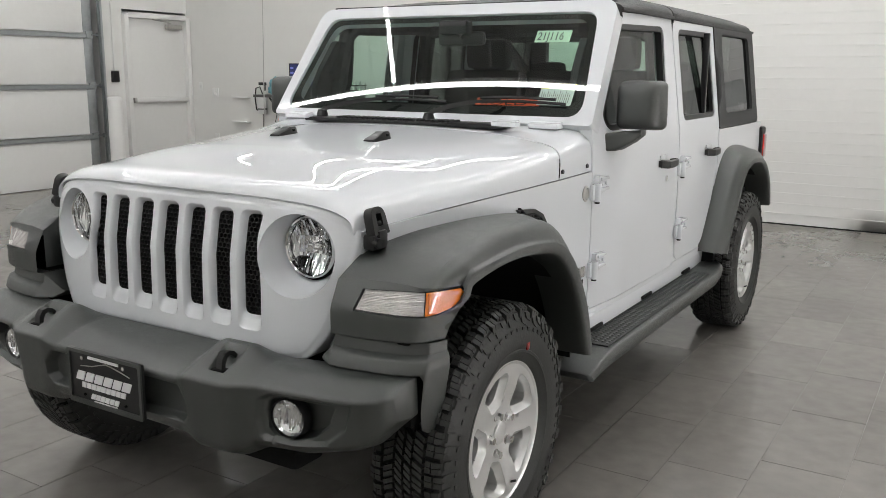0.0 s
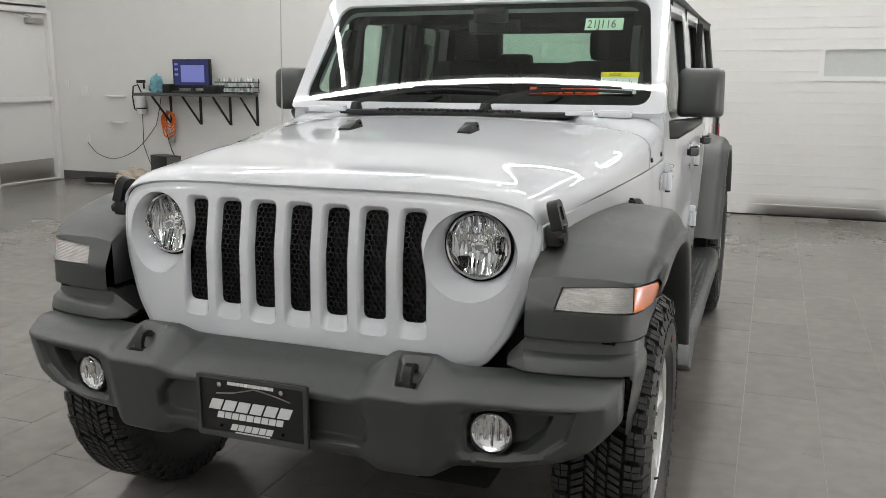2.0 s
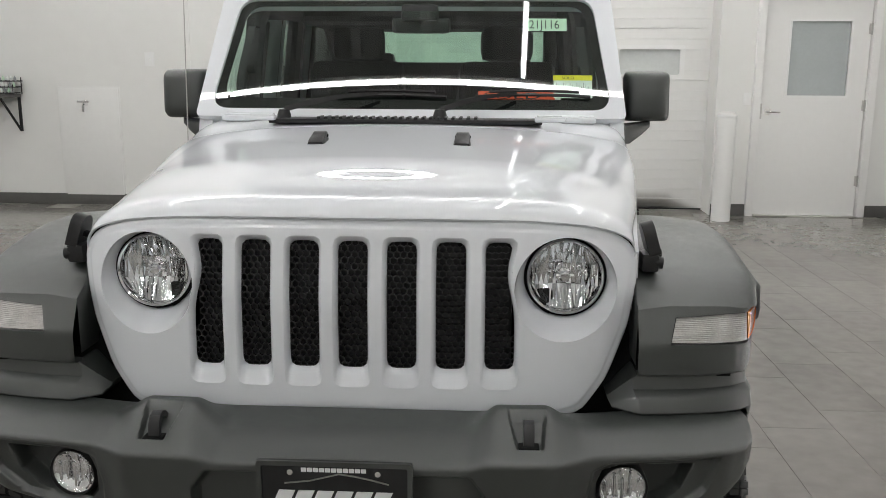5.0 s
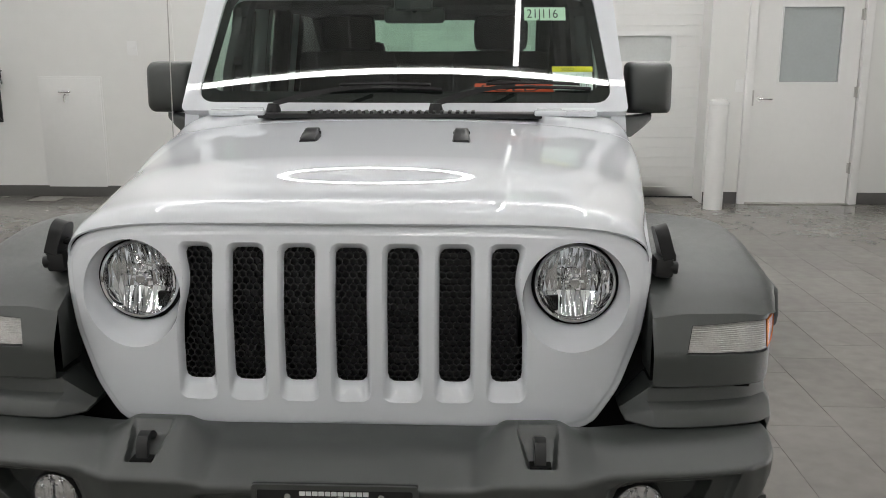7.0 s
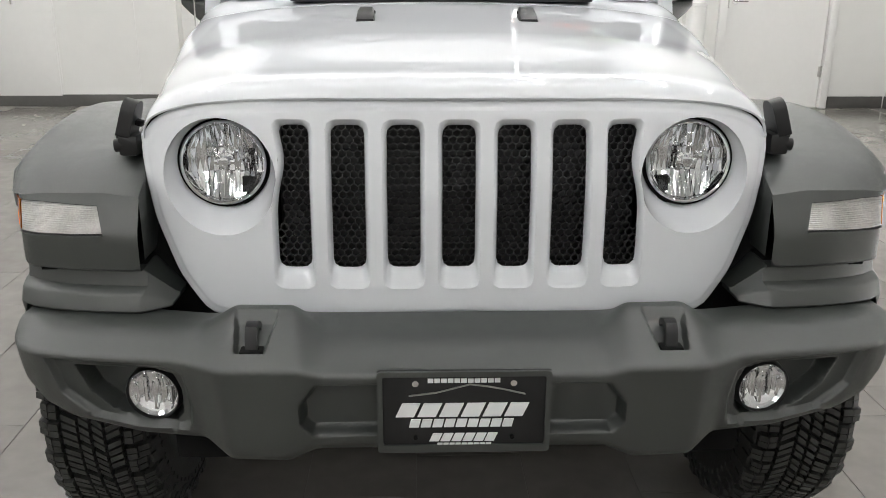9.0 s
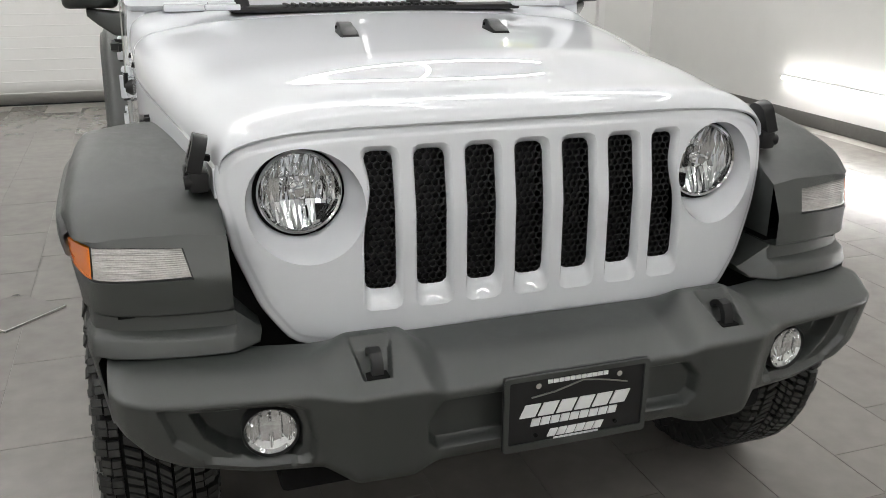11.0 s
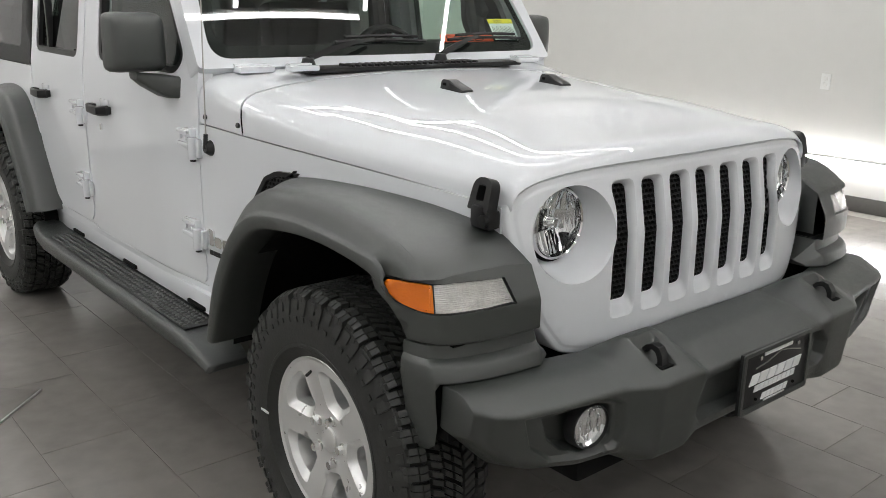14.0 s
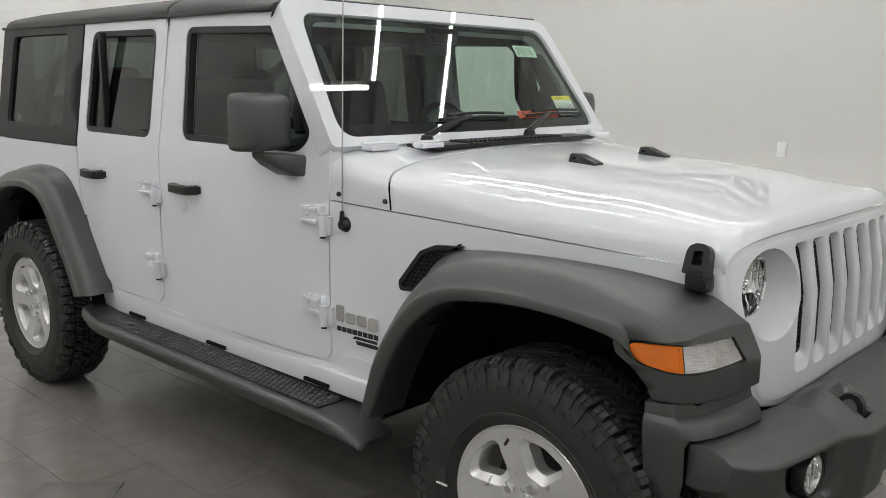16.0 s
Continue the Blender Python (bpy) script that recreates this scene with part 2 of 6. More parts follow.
def smooth(a, b, x):
    t = min(1.0, max(0.0, (x - a) / (b - a)))
    return t * t * (3 - 2 * t)


def lathe(bm, profile, n, m=None, wrap=True):
    """Turns (radius, height) pairs round the local z axis."""
    rings = []
    for k in range(n):
        a = 2 * math.pi * k / n
        ring = [Vector((r * math.cos(a), r * math.sin(a), h)) for r, h in profile]
        rings.append([m @ p for p in ring] if m is not None else ring)
    return loft(bm, rings, closed=False, wrap=wrap)

# ---- the room ----
WEST, EAST, SOUTH, NORTH, TOP = -7.76, 4.62, -7.5, 6.72, 4.4


def structure(name, bm, material, label, category, sharp=35):
    return tagged(part(name, bm, material, None, sharp=sharp), label, category, kind="structure")


structure("floor", boxes(((-1.6, -0.3, -0.0525), (12.8, 14.9, 0.1))), M_GROUT, "dark grey tiled showroom floor bed with grey joints", "floor")
structure("ground", boxes(((0, 0, -0.16), (400, 400, 0.1))), M_GROUT, "plain grey ground under and around the building", "ground")

# walls: thick, with openings cut through for the doors
structure("wall_east", boxes(((EAST + 0.1, -0.4, TOP / 2), (0.2, 14.4, TOP))), M_WALLEAST, "smooth painted interior wall, darker grey than the other walls", "wall")
# unseen south wall, its place assumed, added to close the room
structure("wall_south", boxes(((-1.57, SOUTH - 0.1, TOP / 2), (12.8, 0.2, TOP))), M_WALL, "plain white unseen wall added to close the room", "wall")
structure("wall_west", boxes(((WEST - 0.1, -6.35, TOP / 2), (0.2, 2.3, TOP)), ((WEST - 0.1, 5.46, TOP / 2), (0.2, 0.32, TOP)), ((WEST - 0.1, 6.75, TOP / 2), (0.2, 0.1, TOP)),
                             ((WEST - 0.1, 6.16, 3.32), (0.2, 1.08, 2.16)), ((WEST - 0.1, 0.05, 4.2), (0.2, 10.5, 0.4))), M_WALL, "white painted wall with an overhead door and a steel door", "wall")
structure("wall_north", boxes(((-5.08, NORTH + 0.1, TOP / 2), (5.36, 0.2, TOP)), ((0.05, NORTH + 0.1, 4.0), (4.9, 0.2, 0.8))), M_WALL, "white painted back wall with a workshop shelf", "wall")
structure("wall_north_2", boxes(((2.69, 6.65, TOP / 2), (0.38, 0.2, TOP)), ((4.32, 6.65, TOP / 2), (0.6, 0.2, TOP)), ((3.45, 6.65, 3.27), (1.14, 0.2, 2.26)),
                                ((2.52, 6.83, TOP / 2), (0.04, 0.16, TOP))), M_WALL, "white painted wall round an office door", "wall")
# unseen sheets added behind the doors so the room is closed
structure("wall_rear", boxes(((-1.57, 7.15, TOP / 2), (12.8, 0.1, TOP)), ((WEST - 0.5, -0.3, TOP / 2), (0.1, 15, TOP))), M_WALL, "plain unseen wall added behind the doors to close the room", "wall")


def ceiling():
    bm = bmesh.new()
    box(bm, (-1.57, -0.3, TOP + 0.11), (12.9, 15, 0.1))
    x = WEST + 0.1
    while x < EAST:
        box(bm, (x, -0.3, TOP + 0.03), (0.09, 14.8, 0.06), 0.01, segs=1)
        x += 0.3
    return structure("ceiling", bm, M_CEIL, "white ribbed metal deck ceiling", "ceiling")


ceiling()
structure("baseboard", boxes(((EAST - 0.006, -0.4, 0.058), (0.012, 13.9, 0.115)), bevel=0.003), M_BASE, "dark grey vinyl base strip along the wall", "baseboard")
structure("baseboard_2", boxes(((-5.05, NORTH - 0.006, 0.058), (5.3, 0.012, 0.115)), bevel=0.003), M_BASE, "dark grey vinyl base strip along the wall", "baseboard")
structure("baseboard_3", boxes(((2.69, 6.544, 0.058), (0.36, 0.012, 0.115)), ((4.31, 6.544, 0.058), (0.56, 0.012, 0.115)), bevel=0.003), M_BASE, "dark grey vinyl base strip beside the door", "baseboard")


def light_ring():
    """Ceiling tubes in a rectangle over the car, and others further off, some unseen and added as fill."""
    runs = LIGHT_RUNS
    for a, b in runs:
        th = thing("ceiling_light", "long white LED tube under the ceiling, outer runs added as fill", "ceiling light", "LED tubes in a rectangle under the ceiling", at=((a[0] + b[0]) / 2, (a[1] + b[1]) / 2, TOP - 0.25))
        along = 0 if abs(a[0] - b[0]) > abs(a[1] - b[1]) else 1
        ln = abs(a[along] - b[along])
        s1 = (ln, 0.06, 0.05) if along == 0 else (0.06, ln, 0.05)
        s2 = (ln - 0.02, 0.034, 0.02) if along == 0 else (0.034, ln - 0.02, 0.02)
        part("housing", box(bmesh.new(), (0, 0, 0.03), s1, 0.006), M_WHITEPL, th)
        part("diffuser", box(bmesh.new(), (0, 0, -0.004), s2, 0.004), M_LED, th)
        for k in (-0.4, 0.4):
            p = (k * ln, 0, 0.05) if along == 0 else (0, k * ln, 0.05)
            part("hanger", cyl(bmesh.new(), p, (p[0], p[1], 0.25), 0.004, n=8), M_STEEL, th)


light_ring()


def wall_strip():
    th = thing("wall_light", "glowing white LED strip low on the wall", "wall light", at=(EAST, 0, 0))
    y0, y1, z = -1.5, 4.3, 0.37
    part("channel", box(bmesh.new(), (-0.02, (y0 + y1) / 2, z), (0.04, y1 - y0, 0.03), 0.004), M_WHITEPL, th)
    part("diffuser", box(bmesh.new(), (-0.046, (y0 + y1) / 2, z), (0.012, y1 - y0 - 0.02, 0.024), 0.003), mat("wall_led", (1.0, 0.98, 0.97), emit=95.0), th)


wall_strip()


def overhead_door(name, label, width, panel_h, n, m, window=None, back=False):
    """A sectional door of n panels, in its own plane: x along, z up, its face towards -y."""
    th = tagged(new(name), label, "garage door", kind="structure")
    th.matrix_world = m
    for i in range(n):
        z = i * panel_h
        holes = []
        if window and i == window[2]:
            holes = [rounded([(window[0], z + 0.15), (window[1], z + 0.15), (window[1], z + 0.41), (window[0], z + 0.41)], 0.03)]
        bm = bmesh.new()
        slab(bm, [(0, z + 0.0008), (width, z + 0.0008), (width, z + panel_h - 0.0008), (0, z + panel_h - 0.0008)], holes, lambda u, v, d: (u, d, v), 0.045, step=0.4)
        box(bm, (width / 2, 0.034, z + panel_h / 2), (width - 0.01, 0.002, panel_h - 0.01)) if not holes else None
        part("panel", bm, M_DOOR, th)
        if not back:
            for k in range(1, 6):
                run = [(0.0, width)] if not holes or k not in (2, 3, 4) else [(0.0, window[0] - 0.05), (window[1] + 0.05, width)]
                for a, b in run:
                    part("groove", box(bmesh.new(), ((a + b) / 2, -0.001, z + k * panel_h / 6), (b - a, 0.006, 0.008), 0.002), M_DOOR, th)
        if holes:
            bm = bmesh.new()
            lp = rounded([(window[0] - 0.045, z + 0.11), (window[1] + 0.045, z + 0.11), (window[1] + 0.045, z + 0.45), (window[0] - 0.045, z + 0.45)], 0.03)
            slab(bm, lp, [shrink(holes[0], 0.004)], lambda u, v, d: (u, d - 0.012, v), 0.014, step=0.3)
            part("window_frame", bm, M_WHITEPL, th)
            bm = bmesh.new()
            sheet(bm, holes[0], [], lambda u, v: (u, 0.02, v), 0.2)
            # pane coloured pale for the bright reflection it carries
            part("pane", bm, mat("pale_reflection_pane", (0.6, 0.62, 0.61), 0.12, vary=0.05), th)
    return th


# overhead door behind the car: flat white sections, one slot window
overhead_door("door_1", "closed white sectional garage door with a slot window", 4.9, 0.61, 6, pose(-2.4, 6.9, 0.012), window=(3.98, 4.6, 2))
structure("trim_1", boxes(((0.05, 6.91, 0.006), (4.9, 0.03, 0.012))), M_BLACK, "black rubber seal under the garage door", "door seal")


def west_door():
    """The overhead door in the side wall, seen from its inner side: steel stiles, ribs, rollers, tracks."""
    th = tagged(new("door_2"), "closed white sectional garage door with galvanised rails and rollers", "garage door", kind="structure")
    th.matrix_world = Matrix.Translation((WEST, 0, 0))
    y0, y1 = -5.0, 5.12
    for i in range(7):
        z = i * 0.635
        part("panel", box(bmesh.new(), (-0.06, (y0 + y1) / 2, z + 0.3125), (0.05, y1 - y0, 0.615), 0.006), M_DOOR, th)
        part("stiffener", boxes(((-0.022, (y0 + y1) / 2, z + 0.625), (0.03, y1 - y0 + 0.1, 0.012)), ((-0.012, (y0 + y1) / 2, z + 0.6), (0.008, y1 - y0 + 0.1, 0.05)), bevel=0.002), M_GALV, th)
        part("end_stile", box(bmesh.new(), (-0.032, 5.11, z + 0.305), (0.008, 0.13, 0.585), 0.002), M_GALV, th)
        bm = bmesh.new()
        cyl(bm, (0.0, 5.14, z + 0.62), (0.0, 5.26, z + 0.62), 0.012, n=10)
        cyl(bm, (0.0, 5.225, z + 0.62), (0.0, 5.255, z + 0.62), 0.03, n=14)
        box(bm, (-0.012, 5.12, z + 0.62), (0.02, 0.1, 0.08), 0.004)
        part("roller", bm, M_GALV, th)
        bm = bmesh.new()
        box(bm, (-0.006, 3.75, z + 0.615), (0.03, 0.09, 0.09), 0.006)
        part("section_hinge", bm, M_GALV, th)
    part("track", boxes(((0.03, 5.27, 2.0), (0.06, 0.008, 4.0)), ((0.0, 5.255, 2.0), (0.006, 0.03, 4.0)), ((0.06, 5.255, 2.0), (0.006, 0.03, 4.0)), bevel=0.001), M_GALV, th)
    part("jamb_seal", box(bmesh.new(), (-0.03, 5.295, 2.0), (0.02, 0.02, 4.0), 0.004), M_BLACK, th)
    return th


west_door()


def bollard(x, y, h):
    th = thing("bollard", "round white painted steel bollard on the floor", "bollard", "white bollards beside the doors", at=(x, y, 0))
    bm = bmesh.new()
    prof = [(0.0, h), (0.06, h - 0.004), (0.085, h - 0.02), (0.09, h - 0.04), (0.09, 0.0)]
    lathe(bm, prof, 28)
    part("post", bm, M_DOOR, th)
    part("collar", lathe(bmesh.new(), [(0.092, h - 0.03), (0.094, h - 0.033), (0.094, h - 0.05), (0.091, h - 0.052)], 28), M_WHITEPL, th)


bollard(2.535, 6.23, 1.05)
bollard(-7.47, 5.2, 1.13)


def hinge_at(y, z, th):
    bm = cyl(bmesh.new(), (y, -0.012, z - 0.055), (y, -0.012, z + 0.055), 0.011, n=12)
    box(bm, (y - 0.012, -0.003, z), (0.03, 0.006, 0.1), 0.001)
    part("hinge", bm, M_STEEL, th)


def office_door():
    """A flush white door with a square window in a steel frame, its face towards -y."""
    th = tagged(new("door_3"), "closed white flush door with a frosted window and lever handle", "door", kind="structure")
    th.matrix_world = Matrix.Translation((2.93, 6.56, 0))
    bm = bmesh.new()
    slab(bm, [(0, 0.012), (1.0, 0.012), (1.0, 2.12), (0, 2.12)], [[(0.245, 1.19), (0.815, 1.19), (0.815, 1.905), (0.245, 1.905)]], lambda u, v, d: (u, d, v), 0.045, step=0.4, lip=0.003)
    part("leaf", bm, M_DOOR, th)
    bm = bmesh.new()
    slab(bm, [(0.23, 1.175), (0.83, 1.175), (0.83, 1.92), (0.23, 1.92)], [[(0.25, 1.195), (0.81, 1.195), (0.81, 1.9), (0.25, 1.9)]], lambda u, v, d: (u, d - 0.008, v), 0.012, step=0.4)
    part("window_frame", bm, M_WHITEPL, th)
    part("pane", box(bmesh.new(), (0.53, 0.022, 1.55), (0.56, 0.006, 0.71)), mat("frosted_door_glass", (0.4, 0.43, 0.43), 0.25, vary=0.04), th)
    bm = bmesh.new()
    for u in (-0.045, 1.045):
        box(bm, (u, -0.005, 1.085), (0.075, 0.09, 2.17), 0.006)
    box(bm, (0.5, -0.005, 2.165), (1.02, 0.088, 0.075), 0.006)
    part("door_frame", bm, M_DOOR, th)
    lev = part("lever_handle", cyl(bmesh.new(), (0.075, 0, 1.035), (0.075, -0.012, 1.035), 0.032, n=24), M_CHROME, th)
    part("lever", tube(bmesh.new(), [(0.075, -0.01, 1.035), (0.075, -0.05, 1.035), (0.1, -0.055, 1.035), (0.185, -0.05, 1.032)], 0.009), M_CHROME, lev)
    part("strike", box(bmesh.new(), (0.012, -0.001, 1.04), (0.02, 0.004, 0.15), 0.001), M_STEEL, th)
    part("threshold", box(bmesh.new(), (0.5, -0.01, 0.006), (1.0, 0.1, 0.012), 0.003), M_STEEL, th)
    for z in (0.36, 1.1, 1.83):
        hinge_at(1.004, z, th)


office_door()


def exit_door():
    """The steel door in the side wall, with push bar, closer and kick plate; its face towards +x."""
    th = tagged(new("door_4"), "closed white steel exit door with push bar and closer", "door", kind="structure")
    th.matrix_world = Matrix.Translation((WEST, 5.66, 0)) @ pose(0, 0, 0, 0, 0, 90)
    part("leaf", box(bmesh.new(), (0.5, 0.02, 1.07), (0.98, 0.045, 2.12), 0.003), M_DOOR, th)
    bm = bmesh.new()
    for u in (-0.02, 1.02):
        box(bm, (u, -0.01, 1.09), (0.065, 0.12, 2.18), 0.005)
    box(bm, (0.5, -0.01, 2.17), (0.975, 0.118, 0.07), 0.005)
    part("door_frame", bm, M_DOOR, th)
    bar = part("push_bar", boxes(((0.5, -0.05, 1.06), (0.93, 0.06, 0.06)), bevel=0.012), M_DOOR, th)
    part("end_cap", box(bmesh.new(), (0.045, -0.055, 1.06), (0.04, 0.068, 0.066), 0.01), M_STEEL, bar)
    part("kick_plate", box(bmesh.new(), (0.5, -0.005, 0.16), (0.9, 0.004, 0.25), 0.001), M_STEEL, th)
    cl = part("closer", box(bmesh.new(), (0.78, -0.045, 2.04), (0.26, 0.07, 0.065), 0.012), M_STEEL, th)
    part("arm", tube(bmesh.new(), [(0.72, -0.06, 2.085), (0.52, -0.16, 2.1), (0.4, -0.06, 2.13)], 0.01), M_STEEL, cl)
    part("threshold", box(bmesh.new(), (0.5, -0.02, 0.008), (0.97, 0.12, 0.016), 0.003), M_STEEL, th)


exit_door()


def wall_plate(p, size, axis, toggle=True, name="light_switch", label="white light switch plate on the wall"):
    th = thing(name, label, "switch" if toggle else "socket", at=p)
    s = (size[0], 0.008, size[1]) if axis == "y" else (0.008, size[0], size[1])
    n = Vector((0, -1, 0)) if axis == "y" else Vector((1 if axis == "x" else -1, 0, 0))
    part("plate", box(bmesh.new(), n * 0.004, s, 0.002), M_WHITEPL, th)
    if toggle:
        part("toggle", box(bmesh.new(), n * 0.012, (0.012, 0.012, 0.026), 0.003), M_WHITEPL, th)
    else:
        for dz in (-0.022, 0.022):
            c = n * 0.0085 + Vector((0, 0, dz))
            part("outlet", box(bmesh.new(), c, (0.03 if axis == "y" else 0.004, 0.004 if axis == "y" else 0.03, 0.03), 0.004), M_DOOR, th)


wall_plate((2.8, 6.55, 1.16), (0.075, 0.12), "y")
wall_plate((-7.24, NORTH, 0.53), (0.075, 0.12), "y", False, "wall_socket", "white power socket on the wall")
wall_plate((-7.24, NORTH, 1.16), (0.12, 0.12), "y", False, "wall_socket", "white power socket on the wall")
wall_plate((-7.53, NORTH, 1.24), (0.06, 0.12), "y", True, "light_switch", "small switch with a dark toggle on the wall")
wall_plate((EAST, 1.6, 0.95), (0.075, 0.12), "-x", False, "wall_socket", "white power socket on the smooth wall")
wall_plate((-3.23, NORTH, 1.515), (0.1, 0.14), "y", True, "wall_box", "white blank box on the wall")


def access_hatch():
    th = thing("access_hatch", "white flush hatch with a tap on the wall", "hatch", at=(-3.9, NORTH, 0.66))
    part("frame", box(bmesh.new(), (0, -0.005, 0.0), (0.66, 0.01, 1.15), 0.003), M_DOOR, th)
    part("flap", box(bmesh.new(), (0, -0.012, 0.0), (0.62, 0.008, 1.11), 0.002), M_DOOR, th)
    tap = part("tap", cyl(bmesh.new(), (-0.03, -0.016, 0.395), (-0.03, -0.08, 0.395), 0.018, n=14), M_CHROME, th)
    part("spout", tube(bmesh.new(), [(-0.03, -0.07, 0.395), (-0.03, -0.09, 0.38), (-0.03, -0.09, 0.32)], 0.014), M_CHROME, tap)
    part("knob", boxes(((-0.03, -0.085, 0.425), (0.13, 0.02, 0.02)), bevel=0.006), M_CHROME, tap)


access_hatch()
structure("trim_2", boxes(((-2.805, NORTH - 0.004, 2.2), (0.006, 0.008, 4.2)), ((-3.4, NORTH - 0.004, 0.122), (2.0, 0.008, 0.01))), M_DOOR, "thin white joint strips on the wall", "trim")


def shelf():
    th = thing("wall_shelf", "dark wall shelf on black steel brackets", "shelf", at=(-5.53, NORTH, 1.14))
    part("board", box(bmesh.new(), (0.14, -0.2, 0), (1.52, 0.4, 0.035), 0.004), M_BASE, th)
    for x in (-0.37, 0.07, 0.5, 0.88):
        bm = tube(bmesh.new(), [(x, -0.36, -0.02), (x, -0.02, -0.36)], 0.013, 6)
        box(bm, (x, -0.008, -0.19), (0.03, 0.016, 0.36), 0.002)
        part("bracket", bm, M_BLACK, th)


shelf()


def monitor():
    th = thing("monitor", "black flat screen monitor showing a blue screen on the shelf", "monitor", at=(-5.4, 6.5, 1.1575))
    part("stand", lathe(bmesh.new(), [(0.0, 0.0), (0.11, 0.0), (0.11, 0.012), (0.03, 0.02), (0.022, 0.07), (0.0, 0.07)], 24), M_BLACK, th)
    case = part("case", box(bmesh.new(), (0, 0, 0.23), (0.53, 0.045, 0.34), 0.008), M_BLACK, th)
    scr = mat("lit_blue_screen", (0.012, 0.016, 0.06), emit=1.0)
    part("screen", box(bmesh.new(), (0, -0.0235, 0.24), (0.49, 0.003, 0.29)), scr, case)
    win = mat("lit_window", (0.1, 0.115, 0.29), emit=1.0)
    part("screen_window", box(bmesh.new(), (0.02, -0.0255, 0.23), (0.33, 0.002, 0.2)), win, case)
    for k in range(3):
        part("icon", box(bmesh.new(), (-0.21, -0.0255, 0.34 - 0.06 * k), (0.05, 0.002, 0.025)), win, case)


monitor()


def keyboard():
    th = thing("keyboard", "black keyboard on the shelf", "keyboard", at=(-5.38, 6.4, 1.1575))
    part("tray", box(bmesh.new(), (0, 0, 0.012), (0.44, 0.14, 0.024), 0.005), M_BLACK, th)
    bm = bmesh.new()
    for i in range(14):
        for j in range(4):
            box(bm, (-0.2 + i * 0.03, -0.045 + j * 0.03, 0.027), (0.025, 0.025, 0.007))
    part("keys", bm, M_BASE, th)


keyboard()


def desk_box(name, label, c, s, material, bevel=0.01):
    th = thing(name, label, name.replace("_", " "), at=c)
    part("body", box(bmesh.new(), (0, 0, s[2] / 2), s, bevel), material, th)
    part("lid", box(bmesh.new(), (0, 0, s[2] + 0.003), (s[0] * 0.96, s[1] * 0.96, 0.006), 0.002), material, th)
    return th


desk_box("card_reader", "small black device on the shelf beside the keyboard", (-5.74, 6.52, 1.1575), (0.1, 0.2, 0.1), M_BLACK)
desk_box("label_printer", "low black device on the shelf beside the screen", (-5.06, 6.44, 1.1575), (0.17, 0.2, 0.09), M_BLACK)


def bottle_rack():
    th = thing("bottle_rack", "wire rack of small touch-up paint bottles on the shelf", "rack", at=(-4.85, 6.55, 1.1575))
    bm = bmesh.new()
    for k, z in enumerate((0.015, 0.075, 0.135)):
        for y in (-0.07, 0.07):
            tube(bm, [(-0.27, y + 0.03 * k, z), (0.27, y + 0.03 * k, z)], 0.004, 6)
        box(bm, (0, 0.03 * k, z - 0.006), (0.54, 0.14, 0.004))
    for x in (-0.27, 0.27):
        tube(bm, [(x, -0.07, 0), (x, -0.07, 0.1)], 0.005, 6)
        tube(bm, [(x, 0.1, 0), (x, 0.1, 0.17)], 0.005, 6)
    part("wire_frame", bm, M_BLACK, th)
    tones = [M_WHITEPL, M_PAPER, M_GALV, M_GREENPAPER]
    for k in range(3):
        for i in range(13):
            bm = lathe(bmesh.new(), [(0.0, 0.0), (0.014, 0.0), (0.014, 0.034), (0.007, 0.04), (0.007, 0.055), (0.0, 0.055)], 8, Matrix.Translation((-0.246 + i * 0.041, -0.03 + 0.03 * k, 0.012 + 0.06 * k)))
            part("bottle", bm, tones[(i * 5 + k * 3) % 4], th)


bottle_rack()


def draped(name, label, at, size, material, seed):
    """A crumpled cloth heap."""
    bm = bmesh.new()
    bmesh.ops.create_icosphere(bm, subdivisions=4, radius=1)
    for v in bm.verts:
        n = noise.noise(v.co * 2.2 + Vector((seed, 0, 0))) * 0.5 + noise.noise(v.co * 5 + Vector((0, seed, 0))) * 0.22
        v.co *= 1 + n
        v.co = Vector((v.co.x * size[0], v.co.y * size[1], max(0.0, (v.co.z + 0.55) * size[2])))
    ob = part(name, bm, material, None, sharp=80)
    ob.location = at
    return tagged(ob, label, "cloth")


draped("cloth", "crumpled pale blue cleaning cloth on the shelf", (-5.97, 6.54, 1.1575), (0.085, 0.07, 0.13), M_BLUE, 3)
draped("rag", "crumpled beige rag on the floor by the wall", (-6.35, 6.5, 0.0), (0.26, 0.16, 0.13), M_CLOTH, 9)


def computer():
    th = thing("computer", "black desktop computer tower standing on the floor", "computer", at=(-5.83, 6.46, 0))
    part("case", box(bmesh.new(), (0, 0, 0.2), (0.2, 0.4, 0.4), 0.008, m=pose(0, 0, 0, 0, 0, 66)), M_BLACK, th)
    part("front_panel", box(bmesh.new(), (0, -0.203, 0.2), (0.19, 0.012, 0.385), 0.006, m=pose(0, 0, 0, 0, 0, 66)), M_BASE, th)


computer()


